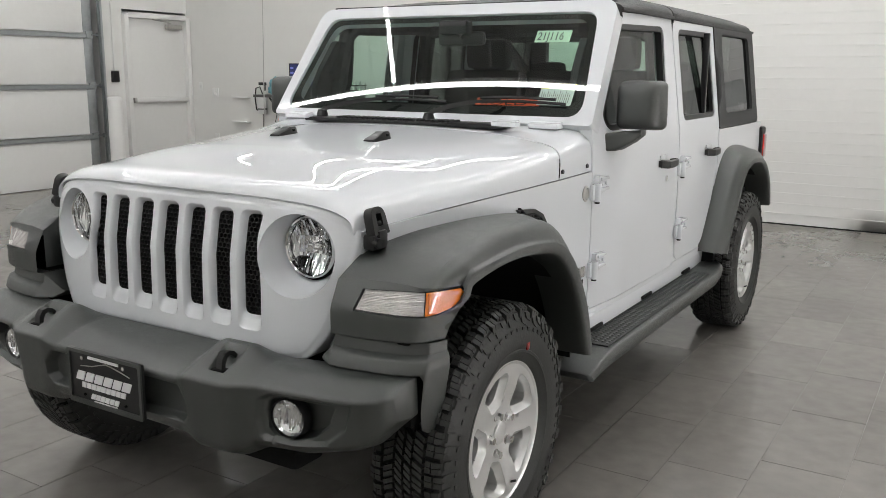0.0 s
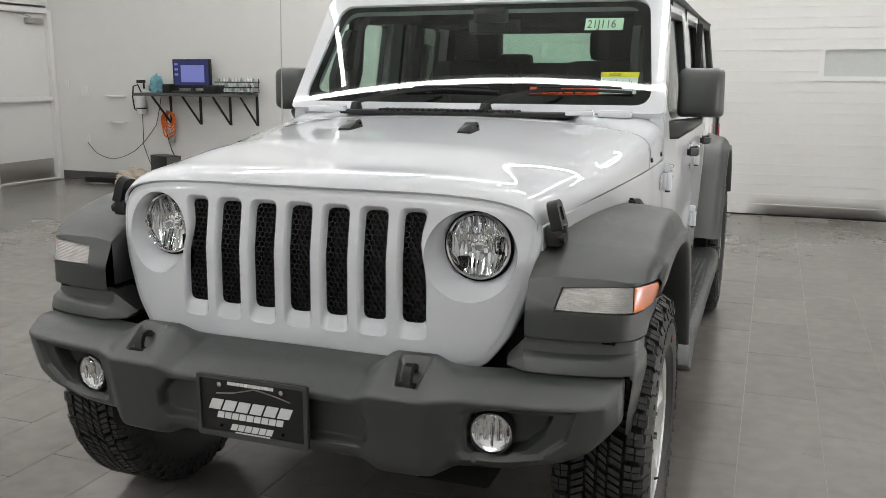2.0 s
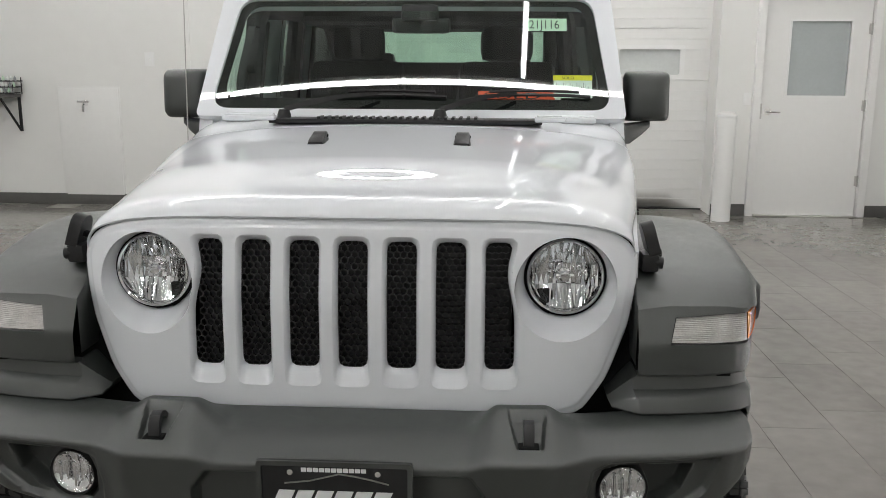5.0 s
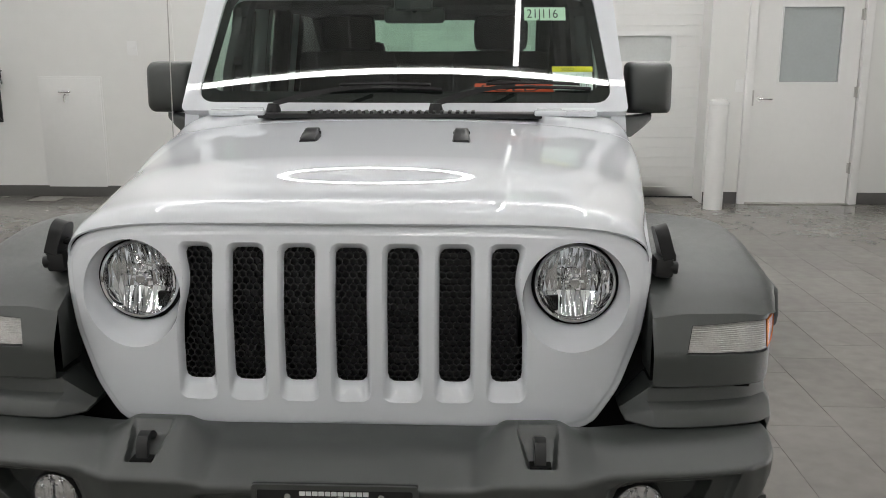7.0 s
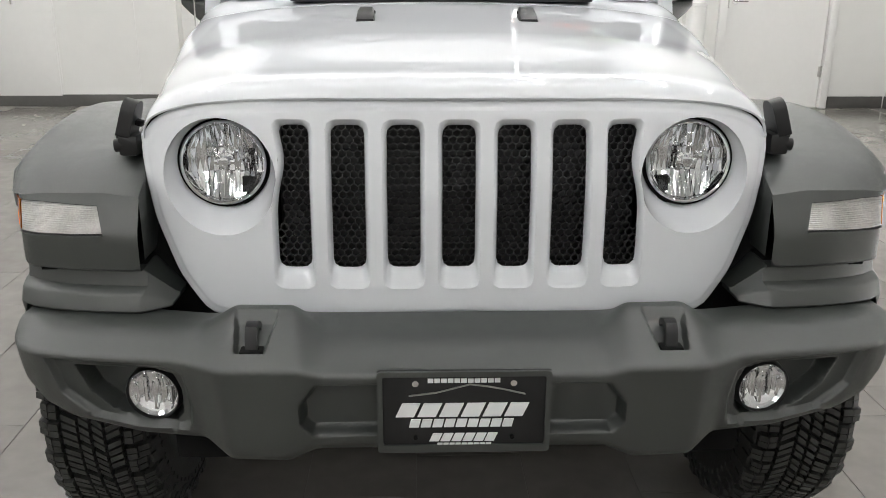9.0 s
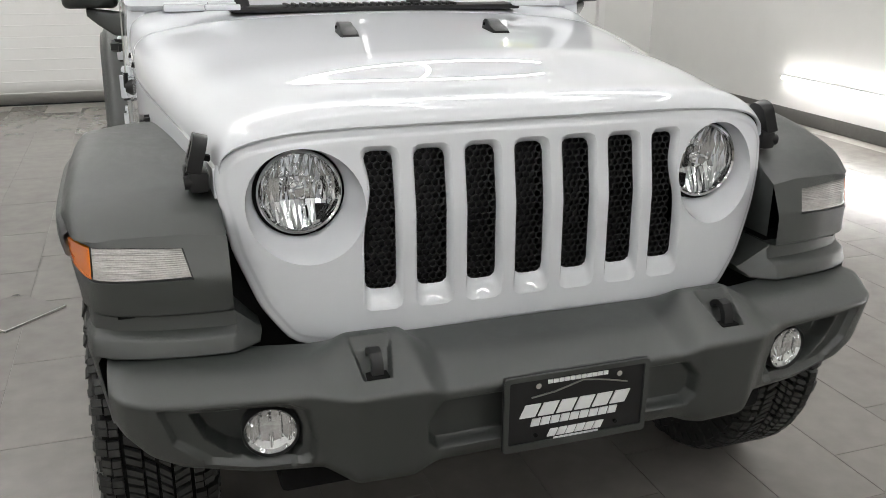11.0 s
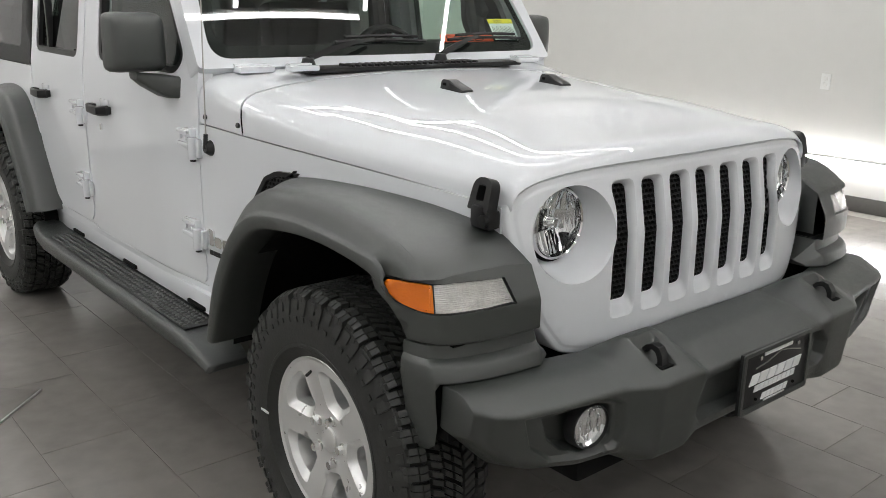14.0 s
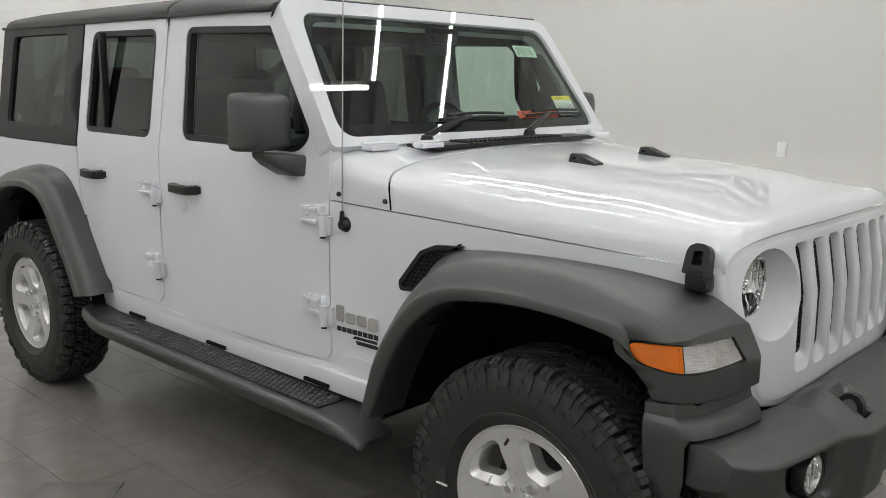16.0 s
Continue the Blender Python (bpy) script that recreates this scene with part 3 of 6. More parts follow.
def wall_sprayer():
    th = thing("wall_dispenser", "white dispenser with a black hose on the wall", "dispenser", at=(-6.3, NORTH, 1.05))
    bm = lathe(bmesh.new(), [(0.0, -0.16), (0.05, -0.16), (0.06, -0.14), (0.06, 0.08), (0.05, 0.1), (0.0, 0.1)], 20, Matrix.Translation((0, -0.07, 0)))
    part("body", bm, M_WHITEPL, th)
    part("band", lathe(bmesh.new(), [(0.062, -0.1), (0.064, -0.1), (0.064, -0.085), (0.062, -0.085)], 20, Matrix.Translation((0, -0.07, 0))), M_BLACK, th)
    part("hose", tube(bmesh.new(), [(0.02, -0.08, 0.1), (-0.02, -0.09, 0.2), (-0.09, -0.09, 0.18), (-0.12, -0.08, 0.05), (-0.1, -0.08, -0.1), (-0.06, -0.07, -0.13)], 0.009), M_BLACK, th)
    part("trigger", boxes(((0.04, -0.1, 0.24), (0.12, 0.03, 0.04)), ((0.08, -0.1, 0.2), (0.02, 0.02, 0.1)), bevel=0.006), M_BLACK, th)


wall_sprayer()


def cord_bundle():
    th = thing("extension_cord", "coiled orange cord with a grey charger on the wall", "cord", at=(-5.9, NORTH - 0.04, 0.84))
    bm = bmesh.new()
    for k in range(5):
        a = 0.055 + 0.012 * k
        pts = [(a * math.cos(t) + 0.015 * math.sin(3 * t + k), -0.01 * k, 1.5 * a * math.sin(t) - 0.02 * k) for t in np.linspace(0, 6.2, 24)]
        tube(bm, pts, 0.009, 6)
    part("coil", bm, M_ORANGE, th)
    part("charger", box(bmesh.new(), (0.02, -0.01, -0.22), (0.07, 0.05, 0.16), 0.01), M_GALV, th)
    part("cable", tube(bmesh.new(), [(-0.04, 0, 0.1), (-0.06, 0, -0.2), (0.0, 0, -0.4), (0.07, -0.02, -0.5)], 0.006), M_BLACK, th)


cord_bundle()


def loose_cable(pts, label):
    bm = bmesh.new()
    pts = [Vector(p) for p in pts]
    fine = []
    for i in range(len(pts) - 1):
        a, b = pts[i], pts[i + 1]
        fine += [a.lerp(b, t / 6) + Vector((0, 0, -0.05 * math.sin(math.pi * t / 6) * (b - a).length)) for t in range(6)]
    tube(bm, fine + [pts[-1]], 0.005, 6)
    tagged(part("cable", bm, M_BASE), label, "cable", "cables by the shelf")


loose_cable([(-6.3, 6.66, 0.9), (-6.32, 6.67, 0.5), (-6.15, 6.66, 0.1)], "thin dark cable hanging down the wall")
loose_cable([(-6.0, 6.66, 1.1), (-6.1, 6.66, 0.75), (-6.45, 6.66, 0.42), (-6.8, 6.66, 0.3), (-7.05, 6.66, 0.36), (-7.24, 6.7, 0.5)], "thin dark cable running to the wall socket")
desk_box("floor_bar", "long low black box on the floor along the wall", (-6.95, 6.6, 0.0), (0.5, 0.1, 0.06), M_BLACK)
desk_box("door_opener", "small black control box on the wall beside the exit door", (WEST + 0.03, 5.44, 1.3), (0.05, 0.1, 0.14), M_BLACK)
for z in (0.77, 1.1):
    tagged(part("wall_ledge", box(bmesh.new(), (-6.72, 6.68, z), (0.28, 0.08, 0.015), 0.004), M_WHITEPL), "narrow white ledge on the wall", "ledge", "white ledges")
tagged(part("conduit", tube(bmesh.new(), [(WEST + 0.02, 5.44, 4.2), (WEST + 0.02, 5.44, 1.45)], 0.012), M_DOOR), "thin white conduit down the wall", "conduit")


def wall_sign():
    """The firm's name and hill mark on the wall, kept as plain bars and shapes."""
    th = thing("wall_sign", "large dark grey lettering bars and hill curves on the white wall", "sign", at=(EAST - 0.004, 2.0, 2.3))

    def flat(nm, pts, holes=()):
        bm = bmesh.new()
        slab(bm, pts, list(holes), lambda u, v, d: (-0.003 + d, -u, v), 0.003, step=0.2)
        part(nm, bm, M_SIGN, th)

    def row(x, z, h, widths, gap, lean):
        for w in widths:
            hole = [[(x + 0.3 * w + lean * 0.3, z + 0.3 * h), (x + 0.72 * w + lean * 0.3, z + 0.3 * h), (x + 0.72 * w + lean * 0.6, z + 0.62 * h), (x + 0.3 * w + lean * 0.6, z + 0.62 * h)]] if w > 0.17 else []
            flat("letter_bar", [(x, z), (x + w, z), (x + w + lean, z + h), (x + lean, z + h)], hole)
            x += w + gap

    # the long address line, the two name lines above it
    row(-2.2, 0.0, 0.19, (0.17, 0.17, 0.17, 0.05, 0.2, 0.2, 0.28, 0.28, 0.08, 0.18, 0.2, 0.2, 0.18, 0.2, 0.05, 0.18, 0.2, 0.28), 0.045, 0.03)
    row(-1.5, 0.34, 0.2, (0.18, 0.18, 0.13, 0.2, 0.24, 0.2, 0.13, 0.08, 0.18, 0.18), 0.05, 0.04)
    row(-1.5, 0.66, 0.42, (0.34, 0.34, 0.46, 0.46, 0.16, 0.34), 0.06, 0.1)
    for k in range(3):
        up = [(0.9 - 0.16 * k + 0.5 * t + 0.05 * math.sin(5 * t), 0.55 + 0.22 * k + 0.55 * math.sin(2.2 * t)) for t in np.linspace(0, 1, 9)]
        flat("hill_line", up + [(x + 0.03, z + 0.085) for x, z in reversed(up)])


wall_sign()


def floor_plate():
    th = thing("floor_plate", "square grey steel plate lying on the tiles", "floor plate", at=(-1.36, 1.655, 0.0))
    part("plate", box(bmesh.new(), (0, 0, 0.003), (0.29, 0.29, 0.006), 0.002, m=pose(0, 0, 0, 0, 0, 45)), M_TILE, th)
    bm = bmesh.new()
    for a in range(2):
        box(bm, (0.0, -0.146, 0.004), (0.3, 0.006, 0.008), 0.001, m=pose(0, 0, 0, 0, 0, 45 - 90 * a * 0 + (0 if a == 0 else -90)))
    part("edge_strip", bm, M_STEEL, th)


floor_plate()

# ---- the car: x to its left, y to its rear, front axle over the origin ----
car = thing("off_road_car", "white four-door off-road car with black fenders and hardtop parked on tiles", "car")


SEAM_X = np.polyfit([-0.43, 0.1, 0.617, 0.92], [0.628, 0.703, 0.768, 0.776], 3)
SEAM_Z = np.polyfit([-0.43, 0.25, 0.92], [1.036, 1.077, 1.102], 2)


def hood_seam_x(y):
    return float(np.polyval(SEAM_X, y))


def hood_seam_z(y):
    return float(np.polyval(SEAM_Z, y))


def side_x(y, z):
    """Half the body's width at a place of its flank."""
    low = 0.8 + 0.008 * math.sin(math.pi * min(1, max(0, (z - 0.5) / 0.75)))
    low -= 0.022 * smooth(1.2, 0.85, y)
    if z > 1.2:
        low = lerp(low, 0.735, min(1.0, (z - 1.2) / 0.52))
    return low


def flank(sd, off=0.0):
    """Lays (y, z) on the flank of that side; d sinks into the body."""
    return lambda u, v, d=0.0: (sd * (side_x(u, v) + off - d), u, v)


def fender_x(y, z):
    if y > 0.617:
        return lerp(0.772, side_x(y, z), smooth(0.617, 0.9, y))
    return hood_seam_x(y) + 0.002


# hood
def hood_top(y):
    d = max(0.0, y + 0.436)
    return 1.1585 + 0.058 * (y + 0.436) - 0.036 * math.exp(-d / 0.018)


def hood_point(a, y, drop=0.0):
    """a from -1 to 1 across the hood."""
    w, zs, zt = hood_seam_x(y), hood_seam_z(y), hood_top(y)
    f = math.sin(abs(a) * math.pi / 2)
    sq = smooth(0.1, 0.85, y)
    x = math.copysign(w * f, a)
    th = math.acos(min(1.0, f ** (lerp(4.4, 9.0, sq) / 2)))
    z = zs + (zt - zs) * math.sin(th) ** (2 / lerp(2.7, 5.5, sq))
    z += 0.0265 * lerp(max(0.0, 1 - (x / 0.66) ** 2), math.sin(th) ** 0.36, smooth(0.68, 0.88, y)) * smooth(-0.33, 0.02, y)
    bow = 0.06 * (abs(x) / 0.62) ** 3 * smooth(0.1, -0.43, y)
    return Vector((x, y + bow - 0.003 * (1 - (x / w) ** 2) * smooth(0.0, -0.43, y), z - drop))


def hood_z(x, y):
    """Height of the hood's face at a place."""
    lo, hi = 0.0, 1.0
    for _ in range(30):
        a = (lo + hi) / 2
        lo, hi = (a, hi) if hood_point(a, y).x < abs(x) else (lo, a)
    return hood_point(lo, y).z


ACROSS = [float(t) for t in np.linspace(-1, 1, 141)]


def rear_bow(a):
    """How far the hood's rear edge lies behind its corners."""
    return math.sqrt(max(0.0, 1 - math.sin(abs(a) * math.pi / 2) ** 4))


HOOD_Y = [-0.436 + 0.09 * (k / 16) ** 1.6 for k in range(17)] + list(np.linspace(-0.335, 0.05, 44)) + list(np.linspace(0.08, 0.6, 18))
bm = bmesh.new()
rows = [[hood_point(a, y) for a in ACROSS] for y in HOOD_Y]
rows.append([hood_point(a, 0.62 + 0.07 * rear_bow(a)) for a in ACROSS])
rows.append([p - Vector((0, 0, 0.02)) for p in rows[-1]])
rows.insert(0, [p + Vector((0, 0.003, -0.004)) for p in rows[0]])
rows.insert(0, [p + Vector((0, 0.03, 0.0)) for p in rows[0]])
loft(bm, rows, closed=False)
hood = part("hood", bm, M_PAINT, car, sharp=50)
# dark strip painted in for the shade of the gap under the hood lip
bm = bmesh.new()
loft(bm, [[hood_point(a, -0.436) + Vector((0, dy, dz)) for a in ACROSS] for dy, dz in ((0.014, -0.03), (0.014, 0.004))], closed=False)
part("hood_seal", bm, M_DARK, car)

# cowl between hood and windscreen
bm = bmesh.new()
rows = [[hood_point(a, 0.628 + 0.07 * rear_bow(a), 0.012) for a in ACROSS], [hood_point(a, 0.629 + 0.07 * rear_bow(a)) for a in ACROSS]]
rows += [[hood_point(a, lerp(0.629 + 0.07 * rear_bow(a), 0.92, t)) for a in ACROSS] for t in (0.2, 0.4, 0.6, 0.8, 1.0)]
loft(bm, rows, closed=False)
cowl = part("cowl", bm, M_PAINT, car, sharp=50)


# windscreen
def screen_point(u, v, off=0.0):
    """u across -1..1 over the glass, v up 0..1; off stands out from the glass."""
    w = lerp(0.706, 0.652, v)
    x = w * u
    return Vector((x, lerp(0.906, 1.173, v) - 0.02 * (1 - min(1.3, u * u)) - 0.823 * off, lerp(1.303, 1.69, v) + 0.568 * off))


def screen_place(x, z, d=0.0):
    v = (z - 1.303) / 0.387
    return screen_point(x / lerp(0.706, 0.652, v), v, -d)


GLASS = rounded([(-0.732, 1.29), (0.732, 1.29), (0.672, 1.696), (-0.672, 1.696)], [0.07, 0.07, 0.06, 0.06], 6)
FRAME = rounded([(-0.782, 1.262), (0.782, 1.262), (0.742, 1.742), (-0.742, 1.742)], [0.02, 0.02, 0.06, 0.06], 6)
screen = part("windscreen_frame", bmesh.new(), M_PAINT, car)
bm = bmesh.new()
slab(bm, FRAME, [GLASS], lambda u, v, d: screen_place(u, v, d - 0.012), 0.075, step=0.05, lip=0.006)
bm.to_mesh(screen.data)
bm.free()
screen.data.shade_smooth()
screen.data.set_sharp_from_angle(angle=radians(40))
bm = bmesh.new()
sheet(bm, GLASS, [], lambda u, v: screen_place(u, v, -0.004), 0.05)
ob = part("windscreen_glass", bm, M_WSGLASS, screen)
ob.visible_shadow = False
bm = bmesh.new()
sheet(bm, shrink(GLASS, -0.004), [rounded([(-0.695, 1.335), (0.695, 1.335), (0.642, 1.675), (-0.642, 1.675)], 0.06, 6)], lambda u, v: screen_place(u, v, 0.003), 0.06)
part("black_border", bm, M_DARK, screen)


# grille
def grille_y(x, z):
    return -0.469 + 0.02 * max(0.0, z - 0.8) + 0.17 * max(0.0, z - 0.945) + 0.075 * (abs(x) / 0.62) ** 4


def grille_place(u, v, d=0.0):
    return (u, grille_y(u, v) + d, v)


TOP_EDGE = [(x, hood_z(x, -0.436) - 0.0065) for x in (0.15, 0.3, 0.4, 0.47, 0.53, 0.575)]
OUT = rounded([(0.0, hood_z(0, -0.436) - 0.0065)] + [(-x, z) for x, z in TOP_EDGE] + [(-0.612, 1.066), (-0.636, 1.03), (-0.631, 0.983), (-0.612, 0.876), (-0.567, 0.76), (-0.512, 0.686), (-0.44, 0.672), (0.0, 0.68), (0.44, 0.672), (0.512, 0.686), (0.567, 0.76), (0.612, 0.876), (0.631, 0.983), (0.636, 1.03), (0.612, 1.066)] + TOP_EDGE[::-1], 0.02, 3)


def resample(poly, n):
    """n points at even steps along a closed outline."""
    p = [Vector(q) for q in poly]
    acc = [0.0]
    for i in range(len(p)):
        acc.append(acc[-1] + (p[(i + 1) % len(p)] - p[i]).length)
    out = []
    for k in range(n):
        d = acc[-1] * k / n
        i = max(j for j in range(len(p)) if acc[j] <= d + 1e-12)
        out.append(tuple(p[i].lerp(p[(i + 1) % len(p)], (d - acc[i]) / max(1e-9, acc[i + 1] - acc[i]))))
    return out


def slot_loop(i, hw, z0, z1, r):
    cx = 0.109 * i
    pts = []
    for u, v in dense(rounded([(-hw, z0), (hw, z0), (hw, z1), (-hw, z1)], r, 4), 0.02):
        if abs(i) == 3 and u * i > 0.01:
            u -= math.copysign(0.017 * math.exp(-((v - 1.0) / 0.06) ** 2), i)
        pts.append((cx + u, v))
    return resample(pts, 60)


def circle(cx, cz, r, n=40):
    return [(cx + r * math.cos(2 * math.pi * k / n), cz + r * math.sin(2 * math.pi * k / n)) for k in range(n)]


HEAD = (0.474, 0.982)
pockets = [slot_loop(i, 0.042, 0.744, 1.082, 0.02) for i in range(-3, 4)]
bowls = [circle(s * 0.472, 0.966, 0.115) for s in (-1, 1)]
bm = bmesh.new()
lp = resample(OUT, 160)
sheet(bm, shrink(lp, 0.02), pockets + bowls, grille_place, 0.025)
# the rolled border of the panel: a step down to a flange, then round its edge
loft(bm, [[grille_place(u, v, d) for u, v in q] for q, d in ((shrink(lp, 0.02), 0.0), (shrink(lp, 0.017), 0.0008), (shrink(lp, 0.0135), 0.003), (shrink(lp, 0.0105), 0.0042), (shrink(lp, 0.004), 0.0045), (shrink(lp, -0.001), 0.006), (shrink(lp, -0.004), 0.012), (shrink(lp, -0.004), 0.09))])
for i in range(-3, 4):
    # each opening: rounded lip, sloping foot, straight throat
    rings = []
    for hw, z0, z1, d in ((0.042, 0.744, 1.082, 0.0), (0.0405, 0.7455, 1.0805, 0.0012), (0.0372, 0.751, 1.0775, 0.005), (0.035, 0.77, 1.0725, 0.012), (0.0328, 0.783, 1.068, 0.02), (0.0326, 0.784, 1.0675, 0.023)):
        a = slot_loop(0 if abs(i) != 3 else i, hw, z0, z1, 0.018)
        off = 0.109 * i if abs(i) != 3 else 0.0
        rings.append([grille_place(u + off, v, d) for u, v in a])
    loft(bm, rings)
for s in (-1, 1):
    rings = []
    for k, (r, d) in enumerate(((0.115, 0.0), (0.112, 0.004), (0.107, 0.016), (0.097, 0.034), (0.09, 0.06))):
        cz = lerp(0.966, 0.98, k / 4)
        rings.append([(u, lerp(grille_y(u, v), -0.366, k / 4) + d * 0.3, v) for u, v in circle(s * lerp(0.472, 0.474, k / 4), cz, r)])
    loft(bm, rings)
grille = part("grille", bm, M_PAINT, car, sharp=60)


def honeycomb(bm, us, vs, r, wall, keep, place, depth):
    """Hexagonal lattice bars between us and vs."""
    w = r * math.sqrt(3)
    row, v = 0, vs[0]
    done = set()
    while v < vs[1]:
        u = us[0] + (w / 2 if row % 2 else 0)
        while u < us[1]:
            c = [(u + r * math.cos(math.radians(60 * k + 30)), v + r * math.sin(math.radians(60 * k + 30))) for k in range(6)]
            for k in range(6):
                a, b = c[k], c[(k + 1) % 6]
                key = tuple(sorted(((round(a[0], 4), round(a[1], 4)), (round(b[0], 4), round(b[1], 4)))))
                if key in done or not (keep(*a) and keep(*b)):
                    continue
                done.add(key)
                d = Vector((b[0] - a[0], b[1] - a[1])).normalized() * wall / 2
                nx, ny = -d.y, d.x
                q = [(a[0] + nx, a[1] + ny), (a[0] - nx, a[1] - ny), (b[0] - nx, b[1] - ny), (b[0] + nx, b[1] + ny)]
                f = [bm.verts.new(place(*p, 0.0)) for p in q]
                g = [bm.verts.new(place(*p, depth)) for p in q]
                bm.faces.new(f)
                for j in (0, 2):
                    bm.faces.new([f[j], f[(j + 1) % 4], g[(j + 1) % 4], g[j]])
                bm.faces.new([f[1], f[2], g[2], g[1]])
                bm.faces.new([f[3], f[0], g[0], g[3]])
            u += w
        v += 1.5 * r
        row += 1
    return bm


for i in range(-3, 4):
    bm = bmesh.new()
    cx = 0.109 * i
    honeycomb(bm, (cx - 0.05, cx + 0.05), (0.76, 1.09), 0.0088, 0.0024, lambda u, v: abs(u - cx) < 0.036 and 0.775 < v < 1.077 and not (abs(i) == 3 and (u - cx) * i > 0.066 and 0.87 < v < 1.07), lambda u, v, d: grille_place(u, v, 0.0225 + d), 0.008)
    part("grille_mesh", bm, M_BLACK, grille, "black honeycomb insert")
    # near-black well stands in for the shade behind the honeycomb
    bm = bmesh.new()
    lo, hi = cx - (0.026 if i == -3 else 0.037), cx + (0.026 if i == 3 else 0.037)
    well = [(lo, 0.774), (hi, 0.774), (hi, 1.077), (lo, 1.077)]
    loft(bm, [[grille_place(u, v, d) for u, v in well] for d in (0.0235, 0.062)])
    bm.faces.new([bm.verts.new(grille_place(u, v, 0.062)) for u, v in well])
    part("mesh_well", bm, M_WELLSHADE, grille)
part("radiator", boxes(((0, -0.36, 0.92), (0.72, 0.02, 0.36))), M_DARK, car)


# headlights
def headlight(s):
    hl = part("headlight", lathe(bmesh.new(), [(0.1, 0.02), (0.1, 0.0), (0.096, -0.006), (0.092, -0.002), (0.091, 0.01)], 40, pose(s * HEAD[0], -0.372, HEAD[1], -90) @ Matrix.Scale(0.87, 4)), M_CHROME, car, "round clear headlight with chrome bezel")
    m = pose(s * HEAD[0], -0.372, HEAD[1], -90) @ Matrix.Scale(0.87, 4)
    # dark ring painted in for the shadowed gap round the lamp
    part("gap_ring", lathe(bmesh.new(), [(0.108, 0.012), (0.1, 0.008), (0.1, 0.04), (0.108, 0.04)], 40, m), M_DARK, hl)
    # pleated reflector: upright facets in three tiers over a shallow bowl
    rnd = random.Random(7)
    bm = bmesh.new()
    cols = 15
    step = 0.182 / cols
    for tier, (v0, v1) in enumerate(((-0.091, -0.03), (-0.03, 0.026), (0.026, 0.091))):
        for k in range(cols):
            u0 = -0.091 + k * step
            u1 = u0 + step
            tilt, lean, sink = rnd.uniform(-0.5, 0.5), rnd.uniform(-0.35, 0.35), rnd.uniform(0.0, 0.006)
            quad = []
            for u, v in ((u0, v0), (u1, v0), (u1, v1), (u0, v1)):
                r = math.hypot(u, v)
                if r > 0.09:
                    u, v = u * 0.09 / r, v * 0.09 / r
                    r = 0.09
                h = 0.012 + 0.03 * (1 - (r / 0.091) ** 2) + sink + tilt * (u - (u0 + u1) / 2) + lean * 0.3 * (v - (v0 + v1) / 2)
                quad.append(m @ Vector((u, v, h)))
            mid = (quad[0] + quad[1] + quad[2] + quad[3]) / 4 + m.to_3x3() @ Vector((0, 0, 0.002))
            vs = [bm.verts.new(q) for q in quad]
            c = bm.verts.new(mid)
            for j in range(4):
                if (vs[j].co - vs[(j + 1) % 4].co).length > 1e-4:
                    bm.faces.new((vs[j], vs[(j + 1) % 4], c))
    part("reflector", bm, M_SILVERED, hl, sharp=1)
    part("reflector_wall", lathe(bmesh.new(), [(0.0915, 0.0), (0.0905, 0.02), (0.089, 0.05), (0.0, 0.052)], 40, m), M_SILVERED, hl)
    bm = bmesh.new()
    lathe(bm, [(0.091, 0.004), (0.08, -0.003), (0.06, -0.009), (0.035, -0.012), (0.0, -0.013)], 48, m)
    ob = part("lens", bm, M_LENS, hl)
    ob.visible_shadow = False
    part("bulb_shield", lathe(bmesh.new(), [(0.0, 0.004), (0.012, 0.005), (0.016, 0.01), (0.017, 0.04)], 20, m), M_SILVERED, hl)
    part("shield_bar", box(bmesh.new(), (0, 0, 0.016), (0.05, 0.012, 0.014), 0.004, m=m), M_SILVERED, hl)
    return hl


headlight(1)
headlight(-1)


# front fender skins, cowl sides
def front_skin(s):
    def place(u, v, d=0.0):
        return (s * (fender_x(u, v) - d), u, v)
    poly = rounded([(y, hood_seam_z(y) - 0.0035) for y in np.linspace(-0.35, 0.8885, 16)] + [(0.8885, 0.53), (0.7, 0.53), (0.62, 0.62), (0.52, 0.86), (0.36, 0.94), (-0.3, 0.93), (-0.35, 0.9)], 0.004, 1)
    bm = bmesh.new()
    slab(bm, poly, [], place, 0.03, step=0.06)
    sk = part("front_fender", bm, M_PAINT, car)
    # vent behind the wheel
    vent = rounded([(0.345, 1.018), (0.445, 1.012), (0.5, 0.988), (0.582, 0.885), (0.575, 0.858), (0.515, 0.862), (0.4, 0.98)], 0.008, 3)
    bm = bmesh.new()
    slab(bm, vent, [shrink(vent, 0.014)], lambda u, v, d: place(u, v, d - 0.012), 0.016, step=0.05)
    ve = part("side_vent", bm, M_BLACK, sk, "black honeycomb vent behind the wheel arch")
    bm = bmesh.new()
    inner = shrink(vent, 0.01)
    honeycomb(bm, (0.33, 0.56), (0.85, 1.04), 0.009, 0.004, lambda u, v: inside((u, v), inner), lambda u, v, d: place(u, v, d - 0.006), 0.006)
    part("vent_mesh", bm, M_BLACK, ve)
    bm = bmesh.new()
    sheet(bm, shrink(vent, 0.004), [], lambda u, v: place(u, v, -0.003), 0.05)
    part("vent_backing", bm, M_DARK, ve)
    return sk


front_skins = {s: front_skin(s) for s in (1, -1)}


